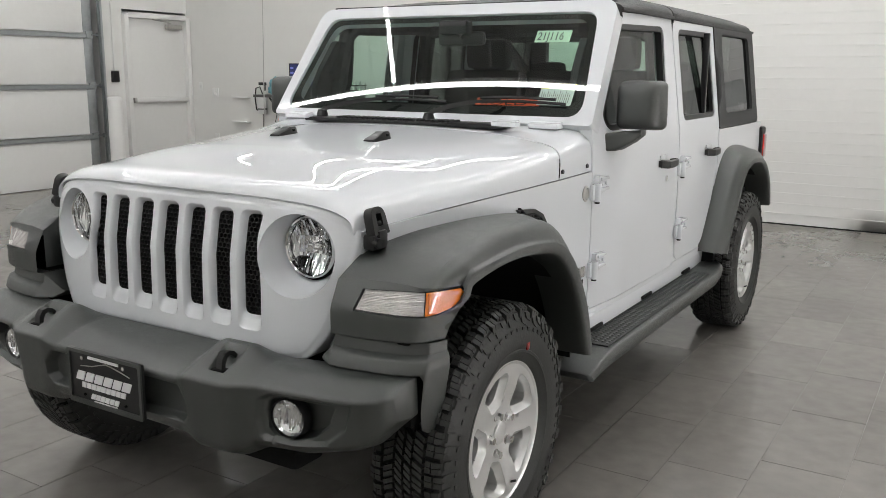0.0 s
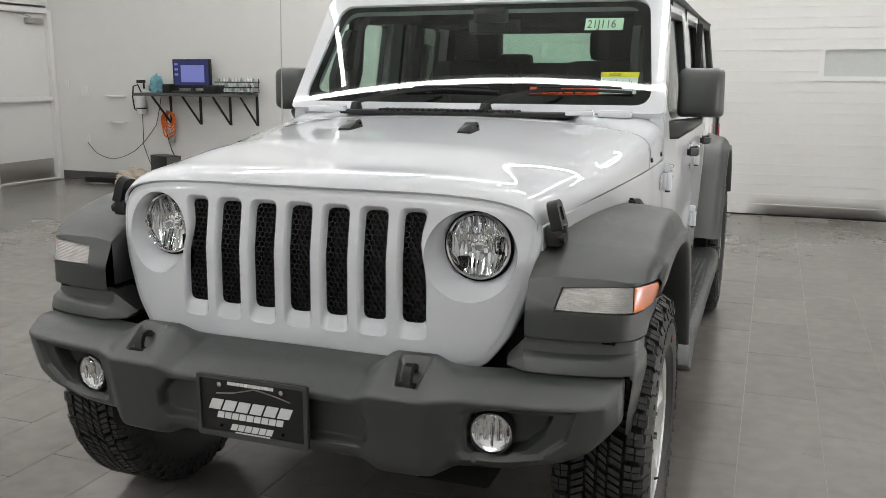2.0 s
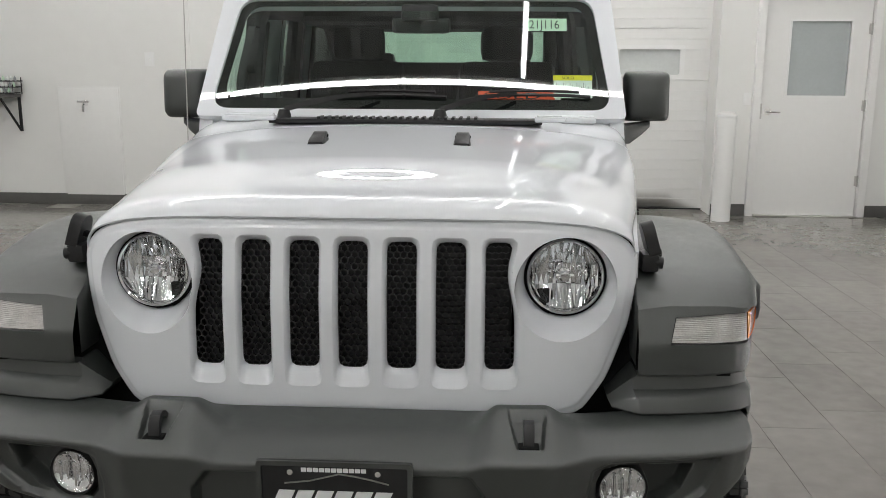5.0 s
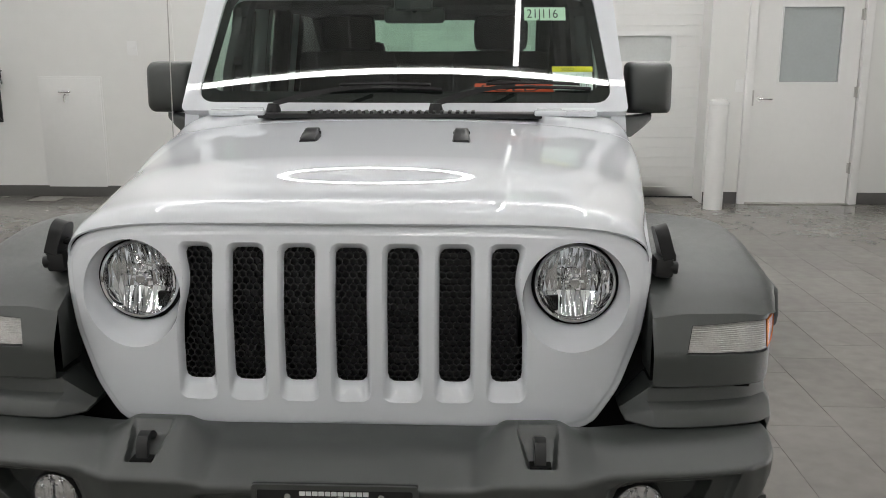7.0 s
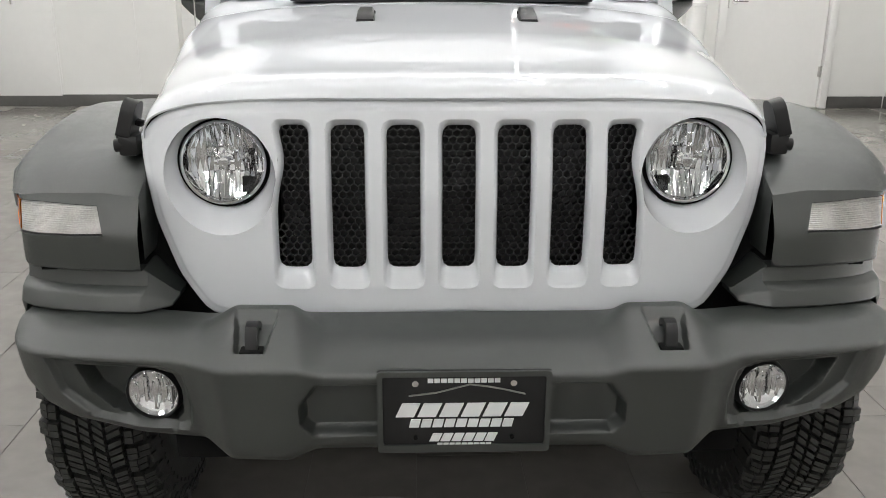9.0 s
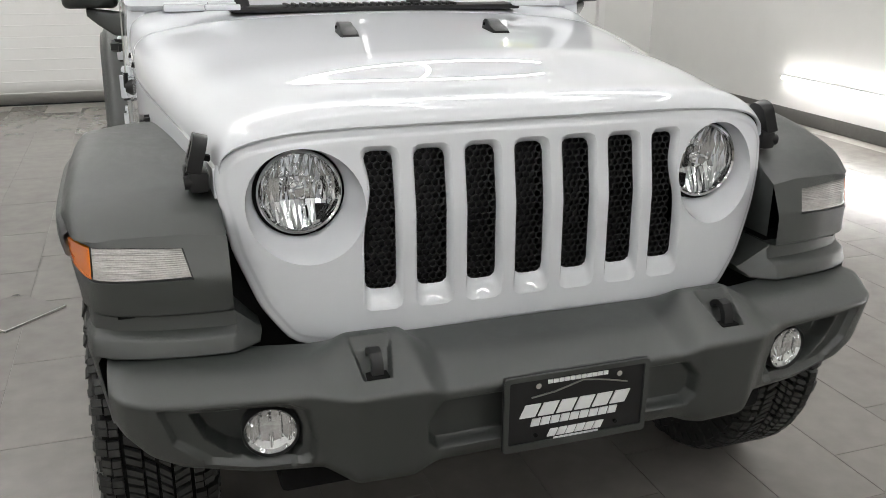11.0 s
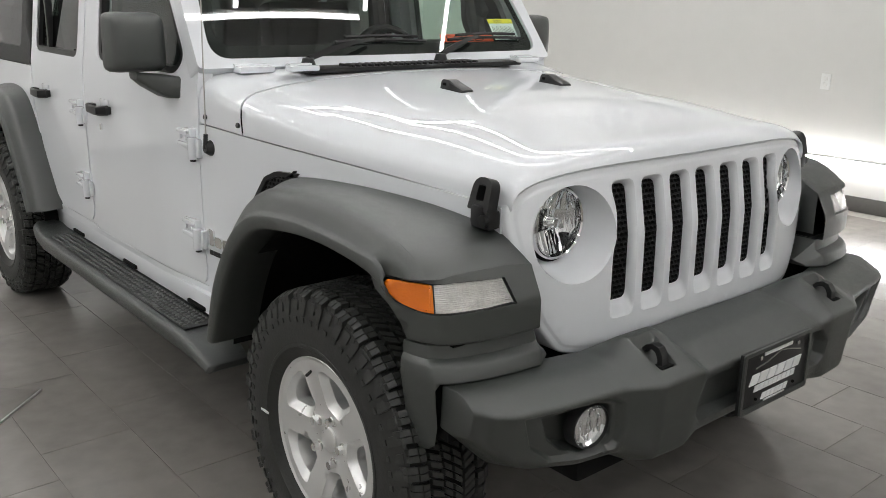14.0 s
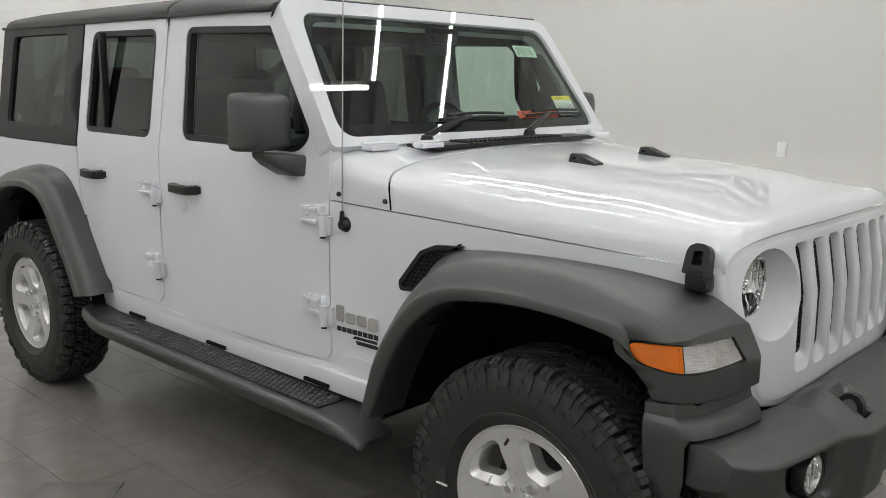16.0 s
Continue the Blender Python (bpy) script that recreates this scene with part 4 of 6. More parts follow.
# doors
FRONT_DOOR = rounded([(0.8935, 1.262), (0.8945, 0.56), (1.74, 0.555), (1.9, 0.75), (1.905, 1.2), (1.885, 1.715), (1.2, 1.7)], [0.0, 0.055, 0.16, 0.16, 0, 0.02, 0.03], 6)
FRONT_WIN = rounded([(0.985, 1.3), (1.04, 1.242), (1.745, 1.248), (1.76, 1.668), (1.205, 1.655)], [0.04, 0.04, 0.05, 0.05, 0.03], 5)
REAR_DOOR = rounded([(1.911, 1.2), (1.912, 0.57), (2.38, 0.57), (2.5, 0.75), (2.6, 0.98), (2.612, 1.2), (2.592, 1.715), (1.896, 1.715)], [0, 0.09, 0.1, 0.1, 0, 0, 0.02, 0.02], 6)
REAR_WIN = rounded([(1.985, 1.242), (2.545, 1.245), (2.515, 1.672), (1.975, 1.668)], 0.05, 5)


def door_handle(s, y, z, dr):
    x = side_x(y, z)
    h = part("door_handle", box(bmesh.new(), (s * (x + 0.002), y - 0.03, z + 0.012), (0.006, 0.09, 0.05), 0.003), M_PAINT, dr, "black pull handle")
    bm = bmesh.new()
    pts = [(x + 0.006, y + 0.085, z - 0.004), (x + 0.036, y + 0.06, z), (x + 0.043, y, z), (x + 0.04, y - 0.06, z), (x + 0.012, y - 0.09, z + 0.002)]
    rings = []
    for px, py, pz in pts:
        rings.append([(s * px, py, pz - 0.02), (s * (px + 0.008), py, pz - 0.014), (s * (px + 0.008), py, pz + 0.012), (s * px, py, pz + 0.018), (s * (px - 0.008), py, pz)])
    loft(bm, rings, caps=True)
    part("grip", bm, M_BLACK, h)
    part("bracket", box(bmesh.new(), (s * (x + 0.015), y + 0.08, z - 0.004), (0.03, 0.03, 0.034), 0.005), M_BLACK, h)
    part("bracket", box(bmesh.new(), (s * (x + 0.01), y - 0.08, z), (0.02, 0.03, 0.03), 0.005), M_BLACK, h)


def door_hinge(s, y, z, dr):
    """A cast hinge: a tapered leaf with two ribs and bolts on the door, a knuckle under its front end."""
    x = side_x(y, z)
    bm = bmesh.new()
    slab(bm, rounded([(y + 0.012, z - 0.028), (y + 0.118, z - 0.018), (y + 0.118, z + 0.04), (y + 0.012, z + 0.048)], 0.008, 3), [], lambda u, v, d: (s * (x + lerp(0.022, 0.012, (u - y) / 0.118) - d), u, v), 0.026, step=0.04, lip=0.004)
    h = part("door_hinge", bm, M_PAINT, dr)
    for dz in (0.033, -0.008):
        part("leaf_rib", box(bmesh.new(), (s * (x + 0.02), y + 0.066, z + dz), (0.014, 0.08, 0.012), 0.004), M_PAINT, h)
    part("knuckle", cyl(bmesh.new(), (s * (x + 0.018), y + 0.004, z - 0.05), (s * (x + 0.018), y + 0.004, z + 0.02), 0.0155, n=18), M_PAINT, h)
    part("body_leaf", box(bmesh.new(), (s * (x + 0.006), y - 0.012, z - 0.015), (0.016, 0.03, 0.06), 0.004), M_PAINT, h)
    part("pin", cyl(bmesh.new(), (s * (x + 0.018), y + 0.004, z - 0.058), (s * (x + 0.018), y + 0.004, z - 0.05), 0.01, n=12), M_BLACK, h)
    for dy in (0.05, 0.088):
        part("bolt", cyl(bmesh.new(), (s * (x + 0.012), y + dy, z + 0.013), (s * (x + 0.022), y + dy, z + 0.013), 0.007, n=8), M_PAINT, h)


def car_door(s, front):
    outer, win = (FRONT_DOOR, FRONT_WIN) if front else (REAR_DOOR, REAR_WIN)
    bm = bmesh.new()
    slab(bm, outer, [win], flank(s), 0.05, step=0.055, lip=0.006)
    bmesh.ops.dissolve_degenerate(bm, dist=0.0004, edges=bm.edges)
    name = "front_door" if front else "rear_door"
    dr = part(name, bm, M_PAINT, car, sharp=40)
    bm = bmesh.new()
    slab(bm, shrink(win, -0.004), [shrink(win, 0.022)], lambda u, v, d: flank(s)(u, v, d + 0.004), 0.03, step=0.06)
    part("window_seal", bm, M_BLACK, dr, "black rubber window surround")
    bm = bmesh.new()
    sheet(bm, win, [], lambda u, v: flank(s)(u, v, 0.022), 0.1)
    ob = part("window_glass", bm, M_FRONTGLASS if front else M_PRIVACY, dr)
    ob.visible_shadow = False
    if not front:
        part("divider_bar", boxes(((s * side_x(2.38, 1.45), 2.385, 1.455), (0.03, 0.022, 0.42)), bevel=0.004), M_BLACK, dr)
    for z in (0.735, 1.035):
        door_hinge(s, 0.9 if front else 1.915, z, dr)
    door_handle(s, 1.7 if front else 2.44, 1.068, dr)
    if front:
        x = side_x(1.72, 1.0)
        part("lock_cylinder", cyl(bmesh.new(), (s * x, 1.72, 0.995), (s * (x + 0.006), 1.72, 0.995), 0.013, n=16), M_CHROME, dr)
    return dr


doors = {(s, f): car_door(s, f) for s in (1, -1) for f in (True, False)}


# mirrors
def mirror(s):
    bm = bmesh.new()
    rings = []
    for y, x0, x1, z0, z1, r in ((1.03, 0.845, 0.93, 1.29, 1.395, 0.03), (1.036, 0.825, 0.95, 1.27, 1.415, 0.035), (1.05, 0.808, 0.964, 1.256, 1.428, 0.03), (1.09, 0.802, 0.972, 1.249, 1.433, 0.024), (1.14, 0.8, 0.975, 1.247, 1.435, 0.024), (1.165, 0.802, 0.973, 1.249, 1.433, 0.024), (1.17, 0.81, 0.965, 1.257, 1.425, 0.02)):
        lp = rounded([(x0, z0), (x1, z0), (x1 - 0.004, z1), (x0 + 0.004, z1)], r, 4)
        rings.append([(s * u, y, v) for u, v in lp])
    loft(bm, rings, caps=True)
    mi = part("door_mirror", bm, M_PLASTIC, doors[(s, True)], "large square black door mirror", sharp=50)
    part("mirror_glass", boxes(((s * 0.887, 1.172, 1.341), (0.14, 0.004, 0.155)), bevel=0.002), M_CHROME, mi)
    bm = bmesh.new()
    rings = []
    for x, y0, y1, z0, z1 in ((0.775, 1.0, 1.12, 1.165, 1.235), (0.82, 1.01, 1.13, 1.168, 1.24), (0.87, 1.05, 1.145, 1.2, 1.245), (0.9, 1.075, 1.14, 1.225, 1.25)):
        rings.append([(s * x, u, v) for u, v in rounded([(y0, z0), (y1, z0), (y1, z1), (y0, z1)], 0.015, 3)])
    loft(bm, rings, caps=True)
    part("mirror_arm", bm, M_PLASTIC, mi)


mirror(1)
mirror(-1)

# rear tub flanks, sills, tail
for s in (1, -1):
    bm = bmesh.new()
    slab(bm, rounded([(2.62, 1.172), (2.612, 0.98), (2.55, 0.83), (2.7, 0.95), (3.0, 1.0), (3.3, 0.95), (3.42, 0.8), (3.45, 0.62), (3.62, 0.62), (3.62, 1.172)], 0.01, 2), [], flank(s), 0.04, step=0.07)
    part("rear_flank", bm, M_PAINT, car)
    bm = bmesh.new()
    slab(bm, [(0.7, 0.522), (2.43, 0.522), (2.43, 0.566), (1.909, 0.566), (1.9, 0.552), (1.74, 0.551), (0.89, 0.5555), (0.89, 0.6), (0.7, 0.6)], [], flank(s, -0.002), 0.05, step=0.1)
    box(bm, (s * 0.775, 1.65, 0.5), (0.05, 1.9, 0.07), 0.008)
    part("sill", bm, M_PAINT, car)
    # near-black sheet stands in for the shade behind the door gaps
    bm = bmesh.new()
    sheet(bm, [(0.86, 0.56), (2.62, 0.56), (2.62, 1.2), (0.86, 1.2)], [], lambda u, v: flank(s)(u, v, 0.052), 0.15)
    part("door_inner", bm, M_DARK, car)
    bm = bmesh.new()
    slab(bm, rounded([(1.45, 0.53), (2.1, 0.53), (2.1, 0.66), (1.97, 0.86), (1.84, 0.86), (1.66, 0.74), (1.45, 0.62)], 0.01, 2), [], flank(s, -0.004), 0.03, step=0.1)
    part("pillar_foot", bm, M_PAINT, car)
    bm = bmesh.new()
    slab(bm, rounded([(0.885, 0.53), (1.2, 0.53), (1.2, 0.57), (1.0, 0.62), (0.93, 0.72), (0.892, 0.72)], 0.004, 2), [], flank(s, -0.006), 0.03, step=0.1)
    part("door_jamb", bm, M_PAINT, car)
    bm = bmesh.new()
    slab(bm, rounded([(2.3, 0.53), (2.5, 0.53), (2.6, 0.8), (2.62, 1.0), (2.5, 0.95), (2.3, 0.6)], 0.01, 2), [], flank(s, -0.007), 0.03, step=0.1)
    part("arch_pillar", bm, M_PAINT, car)
part("tailgate", box(bmesh.new(), (0, 3.6, 0.88), (1.5, 0.05, 0.6), 0.01), M_PAINT, car)
part("rear_bumper", box(bmesh.new(), (0, 3.72, 0.62), (1.62, 0.2, 0.18), 0.03), M_PLASTIC, car)
for s in (1, -1):
    tl = part("tail_light", box(bmesh.new(), (s * 0.775, 3.64, 1.02), (0.1, 0.1, 0.24), 0.015), M_BLACK, car)
    part("lens", box(bmesh.new(), (s * 0.782, 3.655, 1.02), (0.1, 0.09, 0.15), 0.012), M_RED, tl)


# hardtop: roof panels and black quarter panels
def roof_point(a, y):
    """a across -1..1."""
    w = lerp(0.752, 0.722, smooth(1.2, 3.4, y))
    zc = 1.8 - 0.045 * smooth(1.65, 1.2, y) + 0.006 * math.sin(math.pi * min(1, max(0, (y - 1.2) / 2.3))) - 0.01 * smooth(3.2, 3.5, y)
    f = math.sin(abs(a) * math.pi / 2)
    x = math.copysign(w * f, a)
    th = math.acos(min(1.0, f ** 2.5))
    z = 1.712 + (zc - 1.712) * math.sin(th) ** (2 / 2.6)
    return Vector((x, y, z))


for y0, y1, nm in ((1.212, 1.885, "roof_panel"), (1.897, 3.5, "hardtop_roof")):
    bm = bmesh.new()
    ys = [y0] + list(np.linspace(y0 + 0.004, y1 - 0.004, 14)) + [y1]
    rows = [[roof_point(a, y) - Vector((0, 0, 0.012 if y in (y0, y1) else 0)) for a in ACROSS] for y in ys]
    rows.append([p - Vector((0, 0, 0.06)) for p in rows[-1]])
    rows.insert(0, [p - Vector((0, -0.01, 0.03)) for p in rows[0]])
    loft(bm, rows, closed=False)
    rp = part(nm, bm, M_ROOF, car, sharp=50)
    for s in (1, -1):
        part("drip_rail", box(bmesh.new(), (s * 0.745 if y0 < 1.5 else s * 0.735, (y0 + y1) / 2, 1.712), (0.02, y1 - y0 - 0.01, 0.014), 0.004), M_ROOF, rp)
QUARTER = rounded([(2.62, 1.176), (3.5, 1.176), (3.49, 1.45), (3.47, 1.72), (2.6, 1.722)], [0.005, 0.03, 0, 0.02, 0.005], 4)
QWIN = rounded([(2.765, 1.25), (3.39, 1.255), (3.35, 1.672), (2.745, 1.672)], 0.035, 4)
for s in (1, -1):
    bm = bmesh.new()
    slab(bm, QUARTER, [QWIN], flank(s, 0.004), 0.05, step=0.07)
    q = part("hardtop_quarter", bm, M_ROOF, car, "matt black hardtop side with tinted window")
    bm = bmesh.new()
    sheet(bm, QWIN, [], lambda u, v: flank(s)(u, v, 0.012), 0.1)
    ob = part("quarter_glass", bm, M_PRIVACY, q)
    ob.visible_shadow = False
bm = bmesh.new()
box(bm, (0, 3.46, 1.28), (1.4, 0.05, 0.2), 0.01)
for s in (1, -1):
    box(bm, (s * 0.68, 3.46, 1.5), (0.12, 0.05, 0.42), 0.01)
rear = part("rear_hatch_frame", bm, M_ROOF, car)
ob = part("rear_glass", boxes(((0, 3.47, 1.52), (1.26, 0.006, 0.36))), M_FRONTGLASS, rear)
ob.visible_shadow = False


# wheel arches and flares
FLARE = [  # side view (y, z) of the body joint, the shoulder, the crease and the lip, from the rear foot over the arch to the front
    (0.632, 0.5, 0.612, 0.5, 0.588, 0.5, 0.545, 0.5), (0.6, 0.66, 0.56, 0.675, 0.53, 0.675, 0.48, 0.66), (0.545, 0.82, 0.478, 0.815, 0.45, 0.805, 0.415, 0.772),
    (0.495, 0.91, 0.41, 0.905, 0.386, 0.878, 0.355, 0.838), (0.45, 0.965, 0.345, 0.967, 0.315, 0.926, 0.286, 0.89), (0.385, 1.0, 0.268, 1.006, 0.237, 0.954, 0.22, 0.917),
    (0.28, 1.014, 0.165, 1.025, 0.14, 0.967, 0.13, 0.931), (0.12, 1.019, 0.05, 1.032, 0.04, 0.973, 0.03, 0.94), (-0.02, 1.017, -0.06, 1.03, -0.06, 0.971, -0.07, 0.941),
    (-0.15, 1.011, -0.18, 1.014, -0.165, 0.965, -0.17, 0.933), (-0.3, 0.995, -0.29, 0.986, -0.25, 0.957, -0.25, 0.921)]


def flare_rows(table, n):
    """The table's rows drawn out into n smooth stations."""
    t = np.arange(len(table))
    tt = np.linspace(0, len(table) - 1, n)
    cols = []
    for c in zip(*table):
        p = np.array(c)
        g = np.gradient(p)
        i = np.minimum(tt.astype(int), len(table) - 2)
        f = tt - i
        cols.append((2 * f ** 3 - 3 * f ** 2 + 1) * p[i] + (f ** 3 - 2 * f ** 2 + f) * g[i] + (3 * f ** 2 - 2 * f ** 3) * p[i + 1] + (f ** 3 - f ** 2) * g[i + 1])
    return [tuple(float(v) for v in r) for r in zip(*cols)]


FLARE_FRONT = [(0.625, -0.476), (0.7, -0.471), (0.76, -0.464), (0.81, -0.452), (0.845, -0.44), (0.867, -0.427), (0.88, -0.408), (0.89, -0.385), (0.903, -0.35), (0.917, -0.31), (0.926, -0.27), (0.93, -0.262)]


def flare_face(x, z, d=0.0):
    """The flare's blunt front: upright below, leaning back above the lamp's foot."""
    lean = lerp(0.5, 0.12, smooth(0.82, 0.9, x))
    return curve(x, FLARE_FRONT) + lean * max(0.0, z - 0.858) + d


LAMP = [(0.696, 0.858), (0.8, 0.856), (0.879, 0.853), (0.894, 0.854), (0.9125, 0.866), (0.921, 0.885), (0.9235, 0.904), (0.918, 0.917), (0.9, 0.918), (0.875, 0.9185), (0.8, 0.916), (0.71, 0.913)]
AMBER = rounded([(0.8785, 0.8565), (0.893, 0.857), (0.9075, 0.867), (0.9155, 0.884), (0.9185, 0.903), (0.915, 0.914), (0.9, 0.9155), (0.8765, 0.9155)], [0.001, 0.006, 0.004, 0.004, 0.003, 0.003, 0.01, 0.001], 3)


FLARE_TOP = [(0.628, 0.928), (0.7, 0.936), (0.81, 0.933), (0.885, 0.926), (0.926, 0.912)]


def flare_band(sx, sy, sz, cx, cy, cz, ly, lz):
    """The flare's outer side at one station: from the rounded shoulder over the crease to the lip and inwards."""
    a, c, e = Vector((sx, sy, sz)), Vector((cx, cy, cz)), Vector((cx + 0.004, ly, lz))
    out = [a, a.lerp(c, 0.07) + Vector((0.009, 0, 0)), a.lerp(c, 0.2) + Vector((0.013, 0, 0)), a.lerp(c, 0.5) + Vector((0.01, 0, 0)), a.lerp(c, 0.86) + Vector((0.001, 0, 0)), c + Vector((-0.001, 0, 0)), c.lerp(e, 0.1) + Vector((0.005, 0, 0)), c.lerp(e, 0.2) + Vector((0.007, 0, 0)), c.lerp(e, 0.9) + Vector((0.004, 0, 0)), e]
    back = (e - c).normalized()
    return out + [e + back * 0.003 + Vector((-0.008, 0, 0)), e + back * 0.004 + Vector((-0.03, 0, 0)), e + back * 0.004 + Vector((-0.14, 0, 0))]


def flare_ring(jy, jz, sy, sz, cy, cz, ly, lz):
    """The flare's section at one station of the arch, from the body out and round its lip."""
    j = Vector((fender_x(min(0.85, jy), jz) - 0.012, jy, jz))
    band = flare_band(0.882, sy, sz, 0.932, cy, cz, ly, lz)
    far = band[0] + Vector((-0.02, 0, 0.0015))
    return [j] + [j.lerp(far, t) + Vector((0, 0, 0.004 * math.sin(math.pi * t))) for t in (0.12, 0.3, 0.5, 0.7, 0.86, 1.0)] + band


def front_flare(s):
    bm = bmesh.new()
    rows = [flare_ring(*r) for r in flare_rows(FLARE, 61)]
    loft(bm, [[(s * x, y, z) for x, y, z in r] for r in rows], closed=False)
    # the nose: from the break across the top a plane slopes down to the face above the lamp
    brk = rows[-1][:8]
    cols = []
    for p in [Vector((0.629, brk[0].y, brk[0].z - 0.012))] + brk:
        x = max(0.629, p.x)
        top = Vector((x, flare_face(x, curve(x, FLARE_TOP)), curve(x, FLARE_TOP)))
        lift = Vector((0, -0.5, 0.86)) * 0.007
        cols.append([(s * q.x, q.y, q.z) for q in (p.lerp(top, t) + lift * math.sin(math.pi * t) for t in np.linspace(0, 1, 11))])
    loft(bm, cols, closed=False)
    loft(bm, [[(s * 0.629, p[1], 0.8) for p in cols[0]], cols[0]], closed=False)
    # the side beside the slope, running out at the lamp's rear corner
    side = [(s * q[0], q[1], q[2]) for q in cols[-1]]
    ends = [rows[-1][7:], flare_band(*side[4], 0.931, -0.272, 0.954, -0.283, 0.909), flare_band(*side[7], 0.926, -0.288, 0.942, -0.303, 0.895), flare_band(*side[10], 0.92, -0.296, 0.92, -0.312, 0.876)]
    loft(bm, [[(s * x, y, z) for x, y, z in r] for r in ends], closed=False)
    zt = lambda x: curve(x, FLARE_TOP)
    xs = [0.628, 0.66, 0.7, 0.74, 0.78, 0.82, 0.85, 0.87, 0.885, 0.9, 0.915, 0.926]
    face = [(x, 0.79) for x in xs[:-3]] + [(0.903, 0.79), (0.908, 0.82), (0.918, 0.857), (0.9265, 0.885), (0.929, 0.91)] + [(x, zt(x)) for x in reversed(xs)]
    lp = sheet(bm, face, [LAMP], lambda u, v: (s * u, flare_face(u, v), v), 0.014)
    loft(bm, [[(s * u, flare_face(u, v, d), v) for u, v in lp[1]] for d in (0.0, 0.016)])
    low = [(x, 0.79) for x in np.linspace(0.628, 0.903, 24)] + [(0.908, 0.82), (0.918, 0.857), (0.9265, 0.885), (0.929, 0.91)]
    turn = lambda u: smooth(0.885, 0.903, u)
    loft(bm, [[(s * (u - k * turn(u)), flare_face(u, v) + k * (1 - turn(u)), v - b) for u, v in low] for k, b in ((0, 0), (0.003, 0.003), (0.1, 0.003))], closed=False)
    fl = part("front_flare", bm, M_PLASTIC, car, "wide black plastic front fender flare", sharp=44)
    # dark box put in for the shade under the flare's face
    part("shadow_gap", boxes(((s * 0.735, -0.39, 0.783), (0.21, 0.08, 0.012))), M_DARK, fl)
    # lamps let into the front
    back = bmesh.new()
    sheet(back, LAMP, [], lambda u, v: (s * u, flare_face(u, v, 0.012), v), 0.02)
    part("lamp_frame", back, M_BLACK, fl)
    recess = lambda u: lerp(0.007, -0.003, smooth(0.86, 0.9, u))
    b = bmesh.new()
    grid = []
    for j in range(57):
        t = j / 56
        row = []
        for k in range(15):
            u, v = lerp(lerp(0.7, 0.713, t), lerp(0.8755, 0.8735, t), k / 14), lerp(lerp(0.861, 0.8565, k / 14), lerp(0.9105, 0.9155, k / 14), t)
            row.append((s * u, flare_face(u, v, recess(u)) + 0.0007 * math.sin(2 * math.pi * j / 4) + 0.0004 * math.sin(k * 2.1), v))
        grid.append(row)
    loft(b, grid, closed=False)
    part("turn_signal_clear", b, M_CLEARLENS, fl, "clear ribbed lamp", sharp=80)
    b = bmesh.new()
    slab(b, AMBER, [], lambda u, v, d: (s * (u + 0.004 * smooth(0.885, 0.915, u)), flare_face(u, v, recess(u) + d), v), 0.01, step=0.01, lip=0.002)
    am = part("turn_signal_amber", b, M_AMBER, fl, "amber side lamp", sharp=30)
    b = bmesh.new()
    slab(b, AMBER, [shrink(AMBER, 0.0045)], lambda u, v, d: (s * (u + 0.0045 * smooth(0.885, 0.915, u)), flare_face(u, v, recess(u) + d - 0.002), v), 0.003, step=0.01, lip=0.001)
    part("lens_rim", b, M_AMBER, am)
    return fl


front_flare(1)
front_flare(-1)
REAR_FLARE = [(2.36, 0.545, 2.46, 0.53, 0.0), (2.45, 0.69, 2.54, 0.665, 0.0), (2.55, 0.84, 2.64, 0.79, 0.005), (2.62, 0.935, 2.7, 0.87, 0.01), (2.7, 1.005, 2.76, 0.925, 0.015), (2.8, 1.04, 2.84, 0.955, 0.02), (2.95, 1.05, 2.95, 0.97, 0.02),
              (3.12, 1.035, 3.1, 0.96, 0.02), (3.26, 1.0, 3.21, 0.925, 0.015), (3.37, 0.93, 3.31, 0.86, 0.01), (3.45, 0.83, 3.38, 0.77, 0.0), (3.5, 0.7, 3.42, 0.67, 0.0)]
for s in (1, -1):
    bm = bmesh.new()
    rings = []
    for y, z, yi, zi, up in flare_rows(REAR_FLARE, 44):
        band = flare_band(0.878, y, z, 0.927, lerp(y, yi, 0.58), lerp(z, zi, 0.58), yi, zi)
        root = Vector((0.79, y, z + up))
        rings.append([(s * q.x, q.y, q.z) for q in [root, root.lerp(band[0], 0.5) + Vector((0, 0, 0.003)), band[0] + Vector((-0.02, 0, 0.001))] + band])
    loft(bm, rings, closed=False)
    part("rear_flare", bm, M_PLASTIC, car, "wide black plastic rear fender flare", sharp=45)
    # black wheel-house liners
    for yc, y0 in ((0.0, -0.36), (3.008, 2.4)):
        bm = bmesh.new()
        prof = [(max(y0, yc + 0.57 * math.cos(a)), 0.42 + 0.52 * math.sin(a)) for a in np.linspace(0.1, math.pi - 0.1, 18)]
        loft(bm, [[(s * x, u, v) for u, v in prof] for x in (0.42, 0.86)], closed=False)
        part("wheel_liner", bm, M_DARK, car)
        part("wheel_house", boxes(((s * 0.43, yc + 0.06, 0.7), (0.02, 0.84, 0.5))), M_DARK, car)
part("underbody", boxes(((0, 1.6, 0.48), (0.84, 3.9, 0.1)), ((0, 1.5, 0.48), (1.5, 1.7, 0.1)), ((0, 1.6, 0.4), (0.8, 3.2, 0.1)), bevel=0.02), M_DARK, car)
part("front_axle", cyl(bmesh.new(), (-0.72, 0, 0.395), (0.72, 0, 0.395), 0.045), M_DARK, car)
